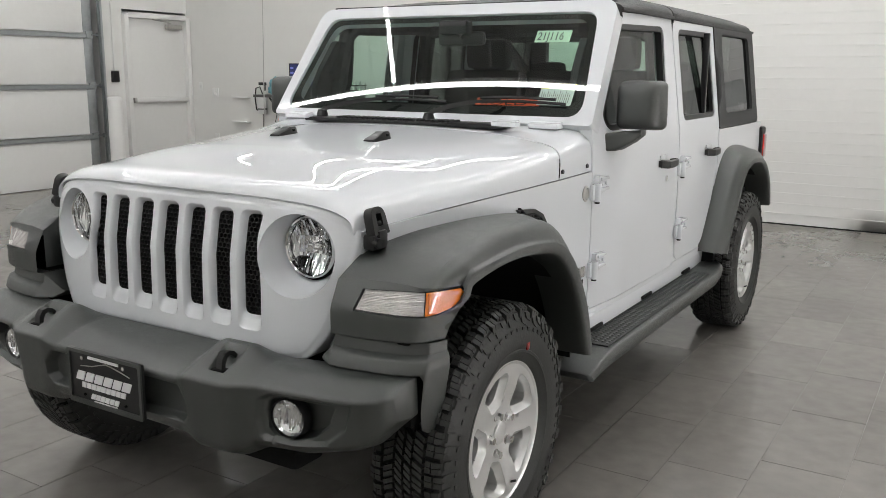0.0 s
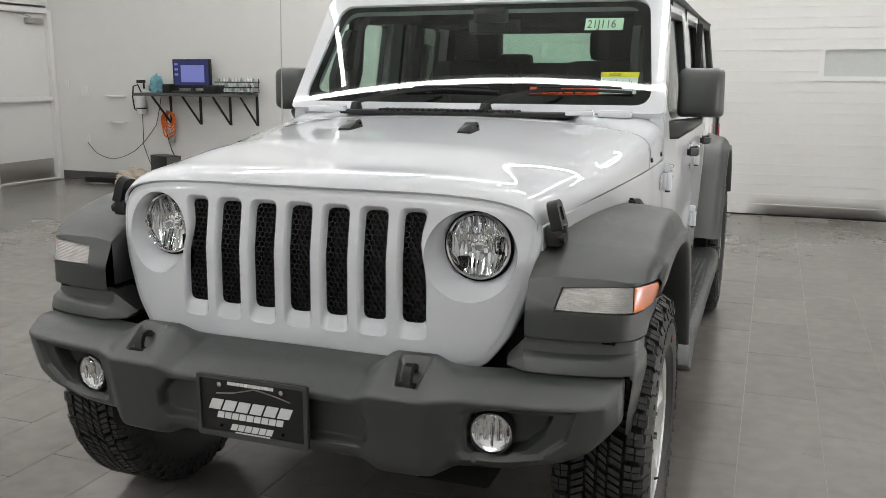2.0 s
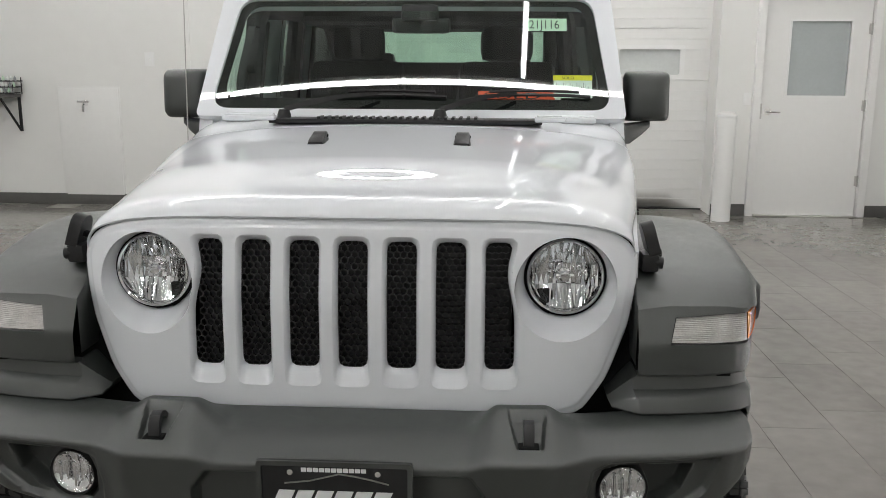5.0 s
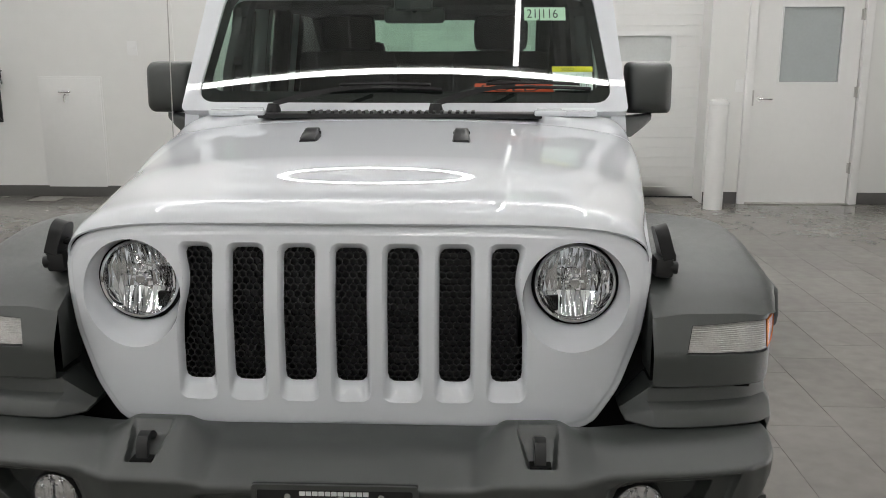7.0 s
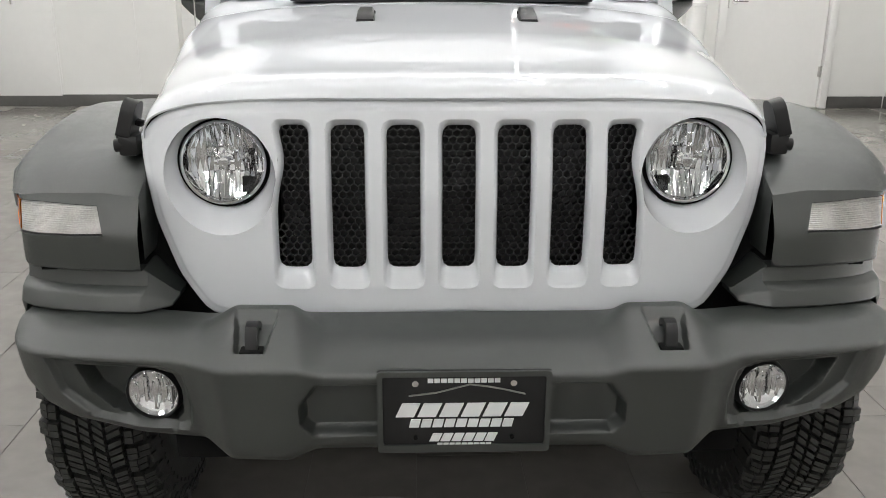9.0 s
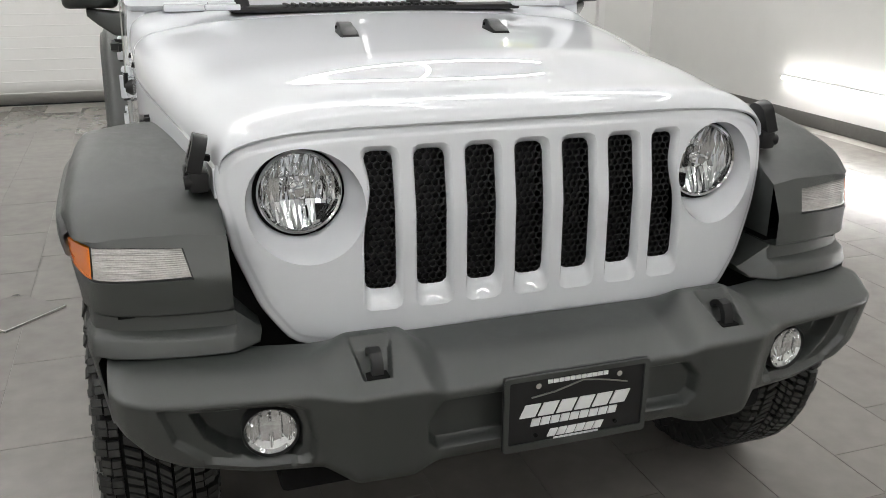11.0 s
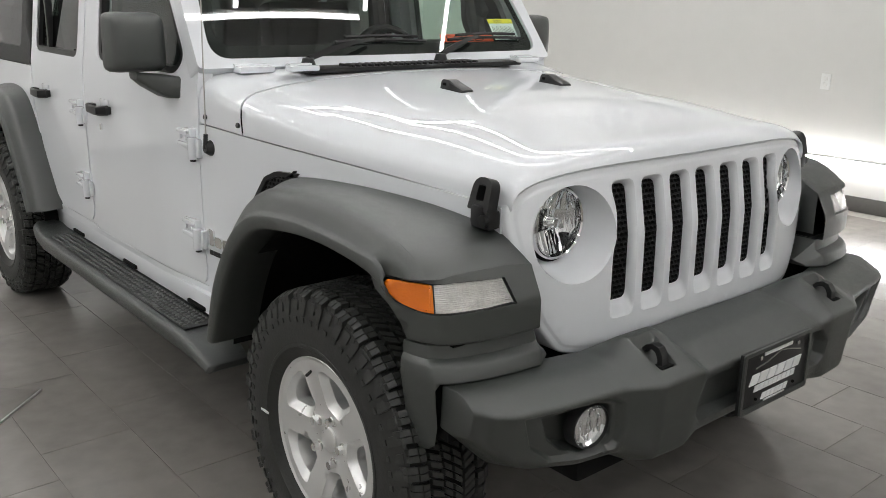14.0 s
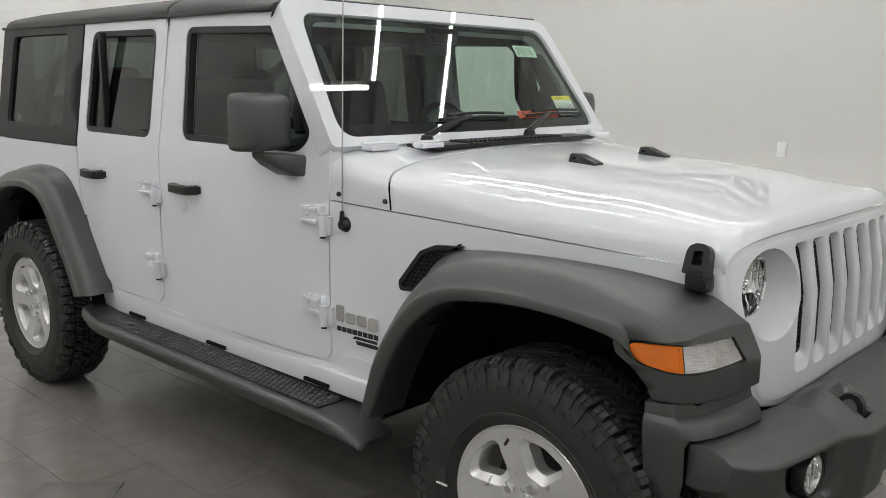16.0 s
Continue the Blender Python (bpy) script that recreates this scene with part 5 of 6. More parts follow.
part("rear_axle", cyl(bmesh.new(), (-0.72, 3.008, 0.395), (0.72, 3.008, 0.395), 0.045), M_DARK, car)


# wheels
def wheel(s, y):
    """A wheel at its axle end; its outer face towards +x * s."""
    wh = part("wheel", bmesh.new(), M_RIM, car, "silver alloy wheel with all-terrain tyre")
    m = Matrix.Translation((s * 0.8, y, 0.397)) @ pose(0, 0, 0, 0, 90 * s, 0)
    bm = bmesh.new()
    prof = [(0.217, -0.1), (0.235, -0.112), (0.28, -0.124), (0.335, -0.122), (0.372, -0.11), (0.3835, -0.09), (0.3835, 0.09), (0.372, 0.11), (0.335, 0.122), (0.3, 0.1245), (0.28, 0.124), (0.262, 0.121), (0.26, 0.1225), (0.252, 0.1215), (0.25, 0.119), (0.235, 0.112), (0.222, 0.1)]
    lathe(bm, prof, 64, m)
    ty = part("tyre", bm, M_RUBBER, wh)
    # near-black ring puts the shade of the tread grooves into colour
    part("tread_base", lathe(bmesh.new(), [(0.377, -0.103), (0.3845, -0.09), (0.3848, 0.09), (0.377, 0.103)], 64, m), M_DARK, ty)
    # tread: shoulder lugs, zig-zag centre blocks, sidewall cleats
    v, f = [], []
    def block(a0, a1, w0, w1, r0, r1, sk, rb0=None):
        k = len(v)
        for r, g in ((r0, 0.0), (r1, 0.08)):
            for a, w in ((a0, w0), (a1, w0), (a1 + sk, w1), (a0 + sk, w1)):
                am, wm = (a0 + a1) / 2 + (sk if w == w1 else 0), (w0 + w1) / 2
                aa, ww = lerp(a, am, g), lerp(w, wm, g)
                rr = r - (0.016 * smooth(0.085, 0.116, abs(ww)))
                v.append(m @ Vector((rr * math.cos(aa), rr * math.sin(aa), ww)))
        f.extend([tuple(k + q for q in t) for t in ((4, 5, 6, 7), (0, 1, 5, 4), (1, 2, 6, 5), (2, 3, 7, 6), (3, 0, 4, 7))])
    n = 58
    p = 2 * math.pi / n
    rnd = random.Random(3)
    for i in range(n):
        a = p * (i + rnd.uniform(-0.12, 0.12))
        for sg in (1, -1):
            o = 0 if sg > 0 else 0.5 * p
            ln = 0.119 if i % 2 else 0.109
            # shoulder lug cut by a fine slit
            for k in range(2):
                w0, w1 = 0.07 + (ln - 0.07) * k / 2, 0.07 + (ln - 0.07) * (k + 1) / 2 - 0.0012
                j = 0.06 * p * (k % 2)
                for q in range(2):
                    block(a + o + j + 0.4 * p * q, a + o + j + 0.4 * p * q + 0.375 * p, sg * w0, sg * w1, 0.372, 0.399, 0.02 * p)
            # zig-zag middle blocks, each in two halves
            for k in range(2):
                q = a + o + 0.25 * p + 0.44 * p * k
                block(q, q + 0.33 * p, sg * 0.03, sg * 0.063, 0.376, 0.399, 0.34 * p)
            k = len(v)
            r0, r1 = (0.335, 0.374) if i % 2 else (0.347, 0.372)
            for h in (0.0, 0.006):
                for aa, rr in ((a + o, r0), (a + o + 0.6 * p, r0 + 0.008), (a + o + 0.66 * p, r1), (a + o + 0.05 * p, r1)):
                    v.append(m @ Vector((rr * math.cos(aa), rr * math.sin(aa), sg * (curve(rr, [(0.335, 0.121), (0.372, 0.109)]) + h))))
            f.extend([tuple(k + q for q in t) for t in ((4, 5, 6, 7), (0, 1, 5, 4), (1, 2, 6, 5), (2, 3, 7, 6), (3, 0, 4, 7))])
            # small second ring of cleats further in
            k = len(v)
            for h in (0.0, 0.003):
                for aa, rr in ((a + o + 0.1 * p, 0.318), (a + o + 0.45 * p, 0.32), (a + o + 0.5 * p, 0.33), (a + o + 0.1 * p, 0.331)):
                    v.append(m @ Vector((rr * math.cos(aa), rr * math.sin(aa), sg * (0.1225 + h))))
            f.extend([tuple(k + q for q in t) for t in ((4, 5, 6, 7), (0, 1, 5, 4), (1, 2, 6, 5), (2, 3, 7, 6), (3, 0, 4, 7))])
        for k in range(2):
            q = a + 0.44 * p * k
            block(q, q + 0.33 * p, -0.025, -0.002, 0.376, 0.399, 0.4 * p)
            block(q + 0.5 * p, q + 0.83 * p, 0.004, 0.026, 0.376, 0.399, 0.34 * p)
    me = bpy.data.meshes.new("tread")
    me.from_pydata(v, [], f)
    b = bmesh.new()
    b.from_mesh(me)
    t = part("tread", b, M_TREAD, ty, sharp=25)
    t["kind"] = "stuff"
    # rim barrel and face
    bm = bmesh.new()
    lathe(bm, [(0.2, -0.1), (0.2, 0.02), (0.205, 0.07), (0.214, 0.1), (0.222, 0.104), (0.226, 0.1), (0.222, 0.092)], 64, m)
    def at(r, a, h):
        return m @ Vector((r * math.cos(a), r * math.sin(a), h))
    bm.to_mesh(wh.data)
    bm.free()
    wh.data.shade_smooth()
    wh.data.set_sharp_from_angle(angle=radians(38))
    # the face: a dished disc with five windows, their edges chamfered
    def dish(r):
        return curve(r, [(0.0, 0.08), (0.05, 0.08), (0.09, 0.086), (0.15, 0.096), (0.19, 0.099), (0.216, 0.1)])
    def window(k, grow):
        c = 2 * math.pi * (k + 0.5) / 5 + math.pi / 2
        ri, ro = 0.107 - grow, 0.184 + grow * 0.6
        hi, ho = 0.15 + grow / 0.1, 0.35 + grow / 0.18
        pts = [(ri, -hi), (ri, hi), (0.15, 0.29 + grow / 0.15), (ro - 0.012, ho), (ro, ho - 0.12), (ro + 0.002, 0), (ro, 0.12 - ho), (ro - 0.012, -ho), (0.15, -0.29 - grow / 0.15)]
        return rounded([(r * math.cos(c + q), r * math.sin(c + q)) for r, q in pts], 0.014, 3)
    sp = bmesh.new()
    disc = circle(0, 0, 0.214, 64)
    place = lambda u, v, d=0.0: m @ Vector((u, v, dish(math.hypot(u, v)) - d))
    sheet(sp, disc, [window(k, 0.017) for k in range(5)], place, 0.016)
    for k in range(5):
        big, true = resample(window(k, 0.017), 70), resample(window(k, 0.0), 70)
        loft(sp, [[place(u, v, d) for u, v in q] for q, d in ((big, 0.0), (resample(window(k, 0.015), 70), 0.004), (resample(window(k, 0.004), 70), 0.016), (true, 0.02), (true, 0.06))])
    part("wheel_face", sp, M_RIM, wh, sharp=30)
    part("centre_cap", lathe(bmesh.new(), [(0.0, 0.0885), (0.028, 0.088), (0.034, 0.0855), (0.036, 0.076)], 28, m), M_RIM, wh)
    for k in range(5):
        a = math.pi / 2 + math.pi / 5 + 2 * math.pi * k / 5
        b = cyl(bmesh.new(), at(0.0635, a, 0.07), at(0.0635, a, 0.1), 0.0135, 0.0115, n=6)
        nut = part("lug_nut", b, M_CHROME, wh)
        part("nut_seat", lathe(bmesh.new(), [(0.0125, 0.08), (0.016, 0.0835), (0.017, 0.079)], 16, Matrix.Translation(at(0.0635, a, 0) - at(0, 0, 0)) @ m), M_STEEL, nut)
    # disc coloured dark grey for the shade behind the wheel's windows
    b = lathe(bmesh.new(), [(0.0, -0.03), (0.165, -0.03), (0.168, -0.02), (0.165, -0.008), (0.07, -0.005), (0.0, -0.005)], 40, m)
    part("brake_disc", b, M_BASE, wh)
    c = box(bmesh.new(), (0.0, 0.12, 0.0), (0.16, 0.09, 0.05), 0.012, m=m @ pose(0, 0, 0, 0, 0, 60))
    part("brake_caliper", c, M_BASE, wh)
    if y == 0 and s > 0:
        part("paint_mark", box(bmesh.new(), (0.9235, 0.095, 0.652), (0.004, 0.018, 0.022), 0.001), M_RED, ty)
    if y == 0 and s < 0:
        part("chalk_mark", box(bmesh.new(), (-0.9235, 0.262, 0.389), (0.004, 0.04, 0.006), 0.001), M_TEXTWHITE, ty)
    part("valve", cyl(bmesh.new(), at(0.19, 0.3, 0.085), at(0.175, 0.3, 0.115), 0.004, n=8), M_BLACK, wh)
    part("weight_strip", box(bmesh.new(), (0.204, 0.0, 0.02), (0.004, 0.05, 0.02), 0.001, m=m @ pose(0, 0, 0, 0, 0, 20)), M_STEEL, wh)
    return wh


for s in (1, -1):
    for y in (0.0, 3.008):
        wheel(s, y)


# front bumper
BT = {
    "A": [(0, -0.476, 0.7), (0.5, -0.476, 0.7), (0.62, -0.45, 0.7), (0.75, -0.435, 0.702), (0.868, -0.425, 0.7)],
    "B": [(0, -0.585, 0.692), (0.262, -0.585, 0.692), (0.318, -0.552, 0.75), (0.432, -0.552, 0.752), (0.492, -0.565, 0.71), (0.54, -0.57, 0.706), (0.75, -0.535, 0.706), (0.868, -0.49, 0.704)],
    "C": [(0, -0.68, 0.655), (0.262, -0.68, 0.655), (0.3, -0.694, 0.672), (0.445, -0.69, 0.672), (0.525, -0.642, 0.67), (0.72, -0.614, 0.67), (0.805, -0.596, 0.671), (0.85, -0.566, 0.672), (0.868, -0.525, 0.673)],
    "D": [(0, -0.672, 0.505), (0.275, -0.672, 0.503), (0.325, -0.676, 0.48), (0.435, -0.67, 0.48), (0.49, -0.628, 0.505), (0.62, -0.61, 0.508), (0.75, -0.59, 0.53), (0.805, -0.572, 0.552), (0.85, -0.543, 0.588), (0.868, -0.512, 0.61)],
    "E": [(0, -0.6, 0.466), (0.275, -0.6, 0.464), (0.33, -0.6, 0.442), (0.435, -0.59, 0.442), (0.49, -0.56, 0.468), (0.62, -0.545, 0.474), (0.75, -0.51, 0.503), (0.805, -0.49, 0.525), (0.868, -0.445, 0.598)],
    "F": [(0, -0.44, 0.49), (0.5, -0.44, 0.52), (0.75, -0.42, 0.53), (0.868, -0.42, 0.6)],
}
FOG_POCKET = [(0.735, 0.645), (0.575, 0.645), (0.54, 0.635), (0.527, 0.6), (0.529, 0.55), (0.545, 0.531), (0.62, 0.531), (0.67, 0.549), (0.71, 0.585)]
FOG_FIELD = [(0.79, 0.663), (0.555, 0.659), (0.517, 0.64), (0.504, 0.575), (0.509, 0.526), (0.545, 0.513), (0.7, 0.531), (0.765, 0.582)]
PLATE_POCKET = [(-0.272, 0.638), (-0.302, 0.6), (-0.302, 0.555), (-0.28, 0.53), (0.28, 0.53), (0.302, 0.555), (0.302, 0.6), (0.272, 0.638)]
HOOK_POCKET = [(0.342, -0.572), (0.43, -0.572), (0.419, -0.658), (0.362, -0.658)]


def sunk(x, z, poly, e):
    """How deep a point lies inside an outline: 0 at its edge, 1 from e inwards."""
    if not inside((x, z), poly):
        return 0.0
    p = Vector((x, z))
    d = 9.0
    for i in range(len(poly)):
        a, b = Vector(poly[i - 1]), Vector(poly[i])
        t = min(1.0, max(0.0, (p - a).dot(b - a) / (b - a).length_squared))
        d = min(d, (a.lerp(b, t) - p).length)
    return smooth(0.0, e, d)


def bumper_at(key, x):
    tab = BT[key]
    return (curve(abs(x), [(r[0], r[1]) for r in tab]), curve(abs(x), [(r[0], r[2]) for r in tab]))


bm = bmesh.new()
rings = []
for x in [-0.868, -0.8675, -0.866, -0.863, -0.859] + list(np.linspace(-0.855, 0.855, 521)) + [0.859, 0.863, 0.866, 0.8675, 0.868]:
    # ease the steps of the plan a little
    pts = []
    for key in "ABCDEF":
        q = [bumper_at(key, x + d) for d in (-0.009, -0.0045, 0, 0.0045, 0.009)]
        pts.append((sum(p[0] for p in q) / 5, sum(p[1] for p in q) / 5))
    lp = rounded(pts, [0.006, 0.03, 0.009, 0.022, 0.02, 0.005], 4)
    full = []
    for i in range(len(lp)):
        a, b = Vector(lp[i]), Vector(lp[(i + 1) % len(lp)])
        k = 34 if i == 14 else (40 if i == 9 else (5 if i % 5 == 4 else 1))
        full += [a.lerp(b, j / k) for j in range(k)]
    ring = []
    for p in full:
        y, z = p
        ax = abs(x)
        if y < -0.5 and z < 0.68:
            y += 0.03 * sunk(x, z, PLATE_POCKET, 0.012) if ax < 0.3 else 0.0
            if ax > 0.48:
                y += 0.016 * sunk(ax, z, FOG_FIELD, 0.012) + 0.045 * sunk(ax, z, FOG_POCKET, 0.012)
        if 0.33 < ax < 0.44 and z > 0.66:
            z -= 0.016 * sunk(ax, y, HOOK_POCKET, 0.01)
        ring.append((x, y, z))
    # rounded ends
    e = max(0.0, (abs(x) - 0.856) / 0.012)
    if e > 0:
        k = 1 - 0.06 * (1 - math.sqrt(max(0.0, 1 - e * e)))
        cy, cz = sum(p[1] for p in ring) / len(ring), sum(p[2] for p in ring) / len(ring)
        ring = [(x, lerp(cy, y, k), lerp(cz, z, k)) for x, y, z in ring]
    rings.append(ring)
loft(bm, rings, caps=True)
bumper = part("front_bumper", bm, M_PLASTIC, car, "dark grey moulded plastic front bumper", sharp=40)

for s in (1, -1):
    # fog lamp
    m = pose(s * 0.588, -0.607, 0.586, -90, 0, 0) @ pose(0, 0, 0, 0, -6 * s, 0)
    fg = part("fog_lamp", lathe(bmesh.new(), [(0.056, 0.03), (0.054, 0.004), (0.051, -0.001), (0.0485, 0.003), (0.0485, 0.012)], 32, m), M_BLACK, bumper, "round fog lamp with clear fluted lens")
    part("reflector", lathe(bmesh.new(), [(0.0485, 0.006), (0.042, 0.012), (0.028, 0.018), (0.012, 0.021), (0.0, 0.021)], 30, m), M_SILVERED, fg, sharp=8)
    bm = bmesh.new()
    for k in range(-2, 3):
        w = math.sqrt(0.046 ** 2 - (0.017 * k) ** 2)
        box(bm, (0.017 * k, 0.15 * w * (-1) ** k, 0.011), (0.006, 1.3 * w, 0.006), 0.002, m=m, segs=1)
    part("flutes", bm, M_SILVERED, fg)
    ob = part("lens", lathe(bmesh.new(), [(0.048, 0.004), (0.035, -0.006), (0.02, -0.01), (0.0, -0.011)], 32, m), M_LENS, fg)
    ob.visible_shadow = False
    # tow hook in its slot
    bm = bmesh.new()
    prof = [(-0.585, 0.72), (-0.596, 0.731), (-0.612, 0.737), (-0.63, 0.733), (-0.642, 0.716), (-0.646, 0.675)]
    inn = [(-0.59, 0.708), (-0.6, 0.719), (-0.612, 0.724), (-0.622, 0.719), (-0.629, 0.706), (-0.632, 0.675)]
    rings = []
    for (y0, z0), (y1, z1) in zip(prof, inn):
        rings.append([(s * 0.388 - 0.011, y0, z0), (s * 0.388 + 0.011, y0, z0), (s * 0.388 + 0.011, y1, z1), (s * 0.388 - 0.011, y1, z1)])
    loft(bm, rings, caps=True)
    bmesh.ops.recalc_face_normals(bm, faces=bm.faces)
    part("tow_hook", bm, M_BLACK, bumper, "black steel tow hook")
    # solid dark box stands in for the shaded slot under the hook
    part("hook_slot", box(bmesh.new(), (s * 0.388, -0.637, 0.672), (0.042, 0.034, 0.042), 0.002, m=None), M_DARK, bumper)
    # filler between bumper and fender
    bm = bmesh.new()
    rings = []
    for x, dy, z1, zb in ((0.572, 0.035, 0.722, 0.705), (0.578, 0.03, 0.726, 0.705), (0.622, 0.0, 0.776, 0.705), (0.63, -0.002, 0.784, 0.705), (0.7, 0.003, 0.785, 0.705), (0.76, 0.012, 0.785, 0.705), (0.81, 0.024, 0.785, 0.705), (0.85, 0.04, 0.784, 0.705), (0.87, 0.056, 0.783, 0.705), (0.88, 0.062, 0.782, 0.69), (0.884, 0.066, 0.781, 0.6), (0.888, 0.078, 0.78, 0.55), (0.894, 0.1, 0.78, 0.535), (0.897, 0.13, 0.778, 0.53), (0.898, 0.158, 0.776, 0.56)):
        sec = []
        for y, z, out in ((-0.3, z1, 0), (-0.45, z1, 0), (-0.453, z1 - 0.003, 0), (-0.459, min(z1 - 0.005, 0.752), 0), (-0.476, min(z1 - 0.008, 0.743), 0.004), (-0.482, min(z1 - 0.01, 0.736), 0.006), (-0.49, 0.7085, 0.008), (-0.488, zb, 0.008 - 0.16 * max(0.0, 0.7065 - zb)), (-0.3, zb, 0.004 - 0.16 * max(0.0, 0.7065 - zb))):
            sec.append((s * (x + out), min(-0.33, y + dy), z))
        rings.append(sec)
    loft(bm, rings, caps=True)
    fi = part("bumper_filler", bm, M_PLASTIC, car, "black stepped filler above the bumper end", sharp=28)
    # dark block put in so the seam at the bumper end reads as shade
    part("seam_backing", box(bmesh.new(), (s * 0.825, -0.405, 0.63), (0.06, 0.06, 0.14), 0.004), M_DARK, fi)
    part("tie_block", box(bmesh.new(), (s * 0.47, -0.5, 0.45), (0.2, 0.12, 0.07), 0.015), M_DARK, car)
    # near-black box fills the shaded gap beside the grille
    part("inner_fender", boxes(((s * 0.605, -0.17, 0.84), (0.05, 0.32, 0.34)), bevel=0.01), M_DARK, car)
part("cross_member", cyl(bmesh.new(), (-0.5, -0.38, 0.52), (0.5, -0.38, 0.52), 0.06), M_DARK, car)


# number plate holder with the dealer's mark, as plain shapes
def plate():
    pl = part("plate_holder", box(bmesh.new(), (0, -0.7, 0.596), (0.314, 0.012, 0.162), 0.005), M_BLACK, bumper, "black dealer plate with white plain bars")
    bm = bmesh.new()
    slab(bm, rounded([(-0.157, 0.515), (0.157, 0.515), (0.157, 0.677), (-0.157, 0.677)], 0.008, 3), [rounded([(-0.147, 0.53), (0.147, 0.53), (0.147, 0.667), (-0.147, 0.667)], 0.004, 2)], lambda u, v, d: (u, -0.71 + d, v), 0.006, step=0.1)
    part("rim", bm, M_PLASTIC, pl)
    def bar(pts, mtl=M_TEXTWHITE, nm="white_bar"):
        b = bmesh.new()
        slab(b, pts, [], lambda u, v, d: (u, -0.7085 + d, v), 0.003, step=0.1, lip=0.001)
        part(nm, b, mtl, pl)
    def word(x0, x1, z0, z1, n, lean):
        w = (x1 - x0) / n
        for k in range(n):
            a = x0 + k * w
            bar([(a, z0), (a + w * 0.84, z0), (a + w * 0.84 + lean, z1), (a + lean, z1)])
    word(-0.124, 0.112, 0.587, 0.614, 6, 0.012)
    word(-0.1, 0.09, 0.566, 0.582, 9, 0.004)
    word(-0.063, 0.058, 0.537, 0.553, 6, 0.007)
    word(-0.05, 0.05, 0.524, 0.533, 9, 0.002)
    word(-0.066, 0.066, 0.655, 0.663, 11, 0.0)
    ridge = [(-0.1, 0.628), (-0.05, 0.634), (-0.02, 0.642), (0.01, 0.65), (0.04, 0.646), (0.07, 0.64), (0.11, 0.63)]
    for a, b in zip(ridge, ridge[1:]):
        bar([a, b, (b[0], b[1] + 0.0025), (a[0], a[1] + 0.0025)], M_STEEL, "hill_line")
    for x in (-0.088, 0.088):
        part("screw", cyl(bmesh.new(), (x, -0.704, 0.655), (x, -0.712, 0.655), 0.006, n=14), M_CHROME, pl)
        part("lower_screw", cyl(bmesh.new(), (x, -0.704, 0.545), (x, -0.71, 0.545), 0.004, n=12), M_DARK, pl)


plate()


# hood latches, rubber bumpers, hinges, cowl, wipers
for s in (1, -1):
    m = Matrix.Translation((s * 0.662, -0.325, 1.05)) @ pose(0, 0, 0, 0, -s * 16, 0)
    bm = bmesh.new()
    outer = rounded([(-0.034, -0.022), (0.034, -0.022), (0.03, 0.052), (-0.027, 0.055)], [0.006, 0.006, 0.03, 0.03], 6)
    hole = rounded([(-0.013, 0.0), (0.013, 0.0), (0.012, 0.036), (-0.012, 0.036)], 0.006, 3)
    slab(bm, outer, [hole], lambda u, v, d: m @ Vector((s * (0.022 - d), u, v)), 0.028, step=0.03, lip=0.005)
    sheet(bm, outer, [], lambda u, v: m @ Vector((-s * 0.006, u, v)), 0.03)
    la = part("hood_latch", bm, M_BLACK, car, "black rubber hood latch", sharp=50)
    part("latch_base", boxes(((s * 0.666, -0.328, 1.014), (0.04, 0.062, 0.044)), ((s * 0.684, -0.325, 1.022), (0.02, 0.04, 0.05)), bevel=0.01), M_BLACK, la)
    part("clasp", box(bmesh.new(), (0.012, 0.0, 0.01), (0.016, 0.02, 0.012), 0.003, m=m), M_DARK, la)
    part("pivot", cyl(bmesh.new(), (s * 0.67, -0.345, 1.015), (s * 0.694, -0.345, 1.013), 0.014, n=16), M_BLACK, la)
    z = hood_z(0.216, 0.305)
    bm = bmesh.new()
    rings = []
    for y, hw, h in ((0.252, 0.024, 0.003), (0.262, 0.026, 0.008), (0.285, 0.026, 0.016), (0.31, 0.024, 0.025), (0.318, 0.024, 0.029), (0.345, 0.023, 0.03), (0.352, 0.022, 0.027), (0.358, 0.022, 0.0)):
        rings.append([(s * 0.216 - hw, y, z - 0.004), (s * 0.216 - hw * 0.86, y, z + h * 0.85), (s * 0.216 - hw * 0.7, y, z + h), (s * 0.216 + hw * 0.7, y, z + h), (s * 0.216 + hw * 0.86, y, z + h * 0.85), (s * 0.216 + hw, y, z - 0.004)])
    loft(bm, rings, caps=True)
    hb = part("hood_bumper", bm, M_BLACK, hood, "black rubber hood stop")
    # dark box stands in for the shade inside a hole through the stop
    part("side_hole", box(bmesh.new(), (s * 0.216, 0.334, z + 0.016), (0.048, 0.014, 0.009), 0.003), M_DARK, hb)
    wh = part("screen_hinge", boxes(((s * 0.606, 0.84, 1.264), (0.125, 0.05, 0.022)), bevel=0.008), M_PAINT, cowl)
    part("hinge_pin", cyl(bmesh.new(), (s * 0.548, 0.868, 1.268), (s * 0.664, 0.868, 1.268), 0.013, n=12), M_PAINT, wh)
    part("cowl_cap", boxes(((s * 0.5 + 0.0, 0.722, 1.272), (0.105, 0.04, 0.018)), ((s * 0.5, 0.745, 1.276), (0.085, 0.03, 0.022)), bevel=0.006), M_PAINT, cowl)
    for y, zz in ((0.85, 1.122), (0.645, 1.118)):
        x = hood_point(1, y).x
        part("body_bolt", cyl(bmesh.new(), (s * (x - 0.004), y, zz), (s * (x + 0.006), y, zz + 0.002), 0.008, n=8), M_BLACK, cowl)
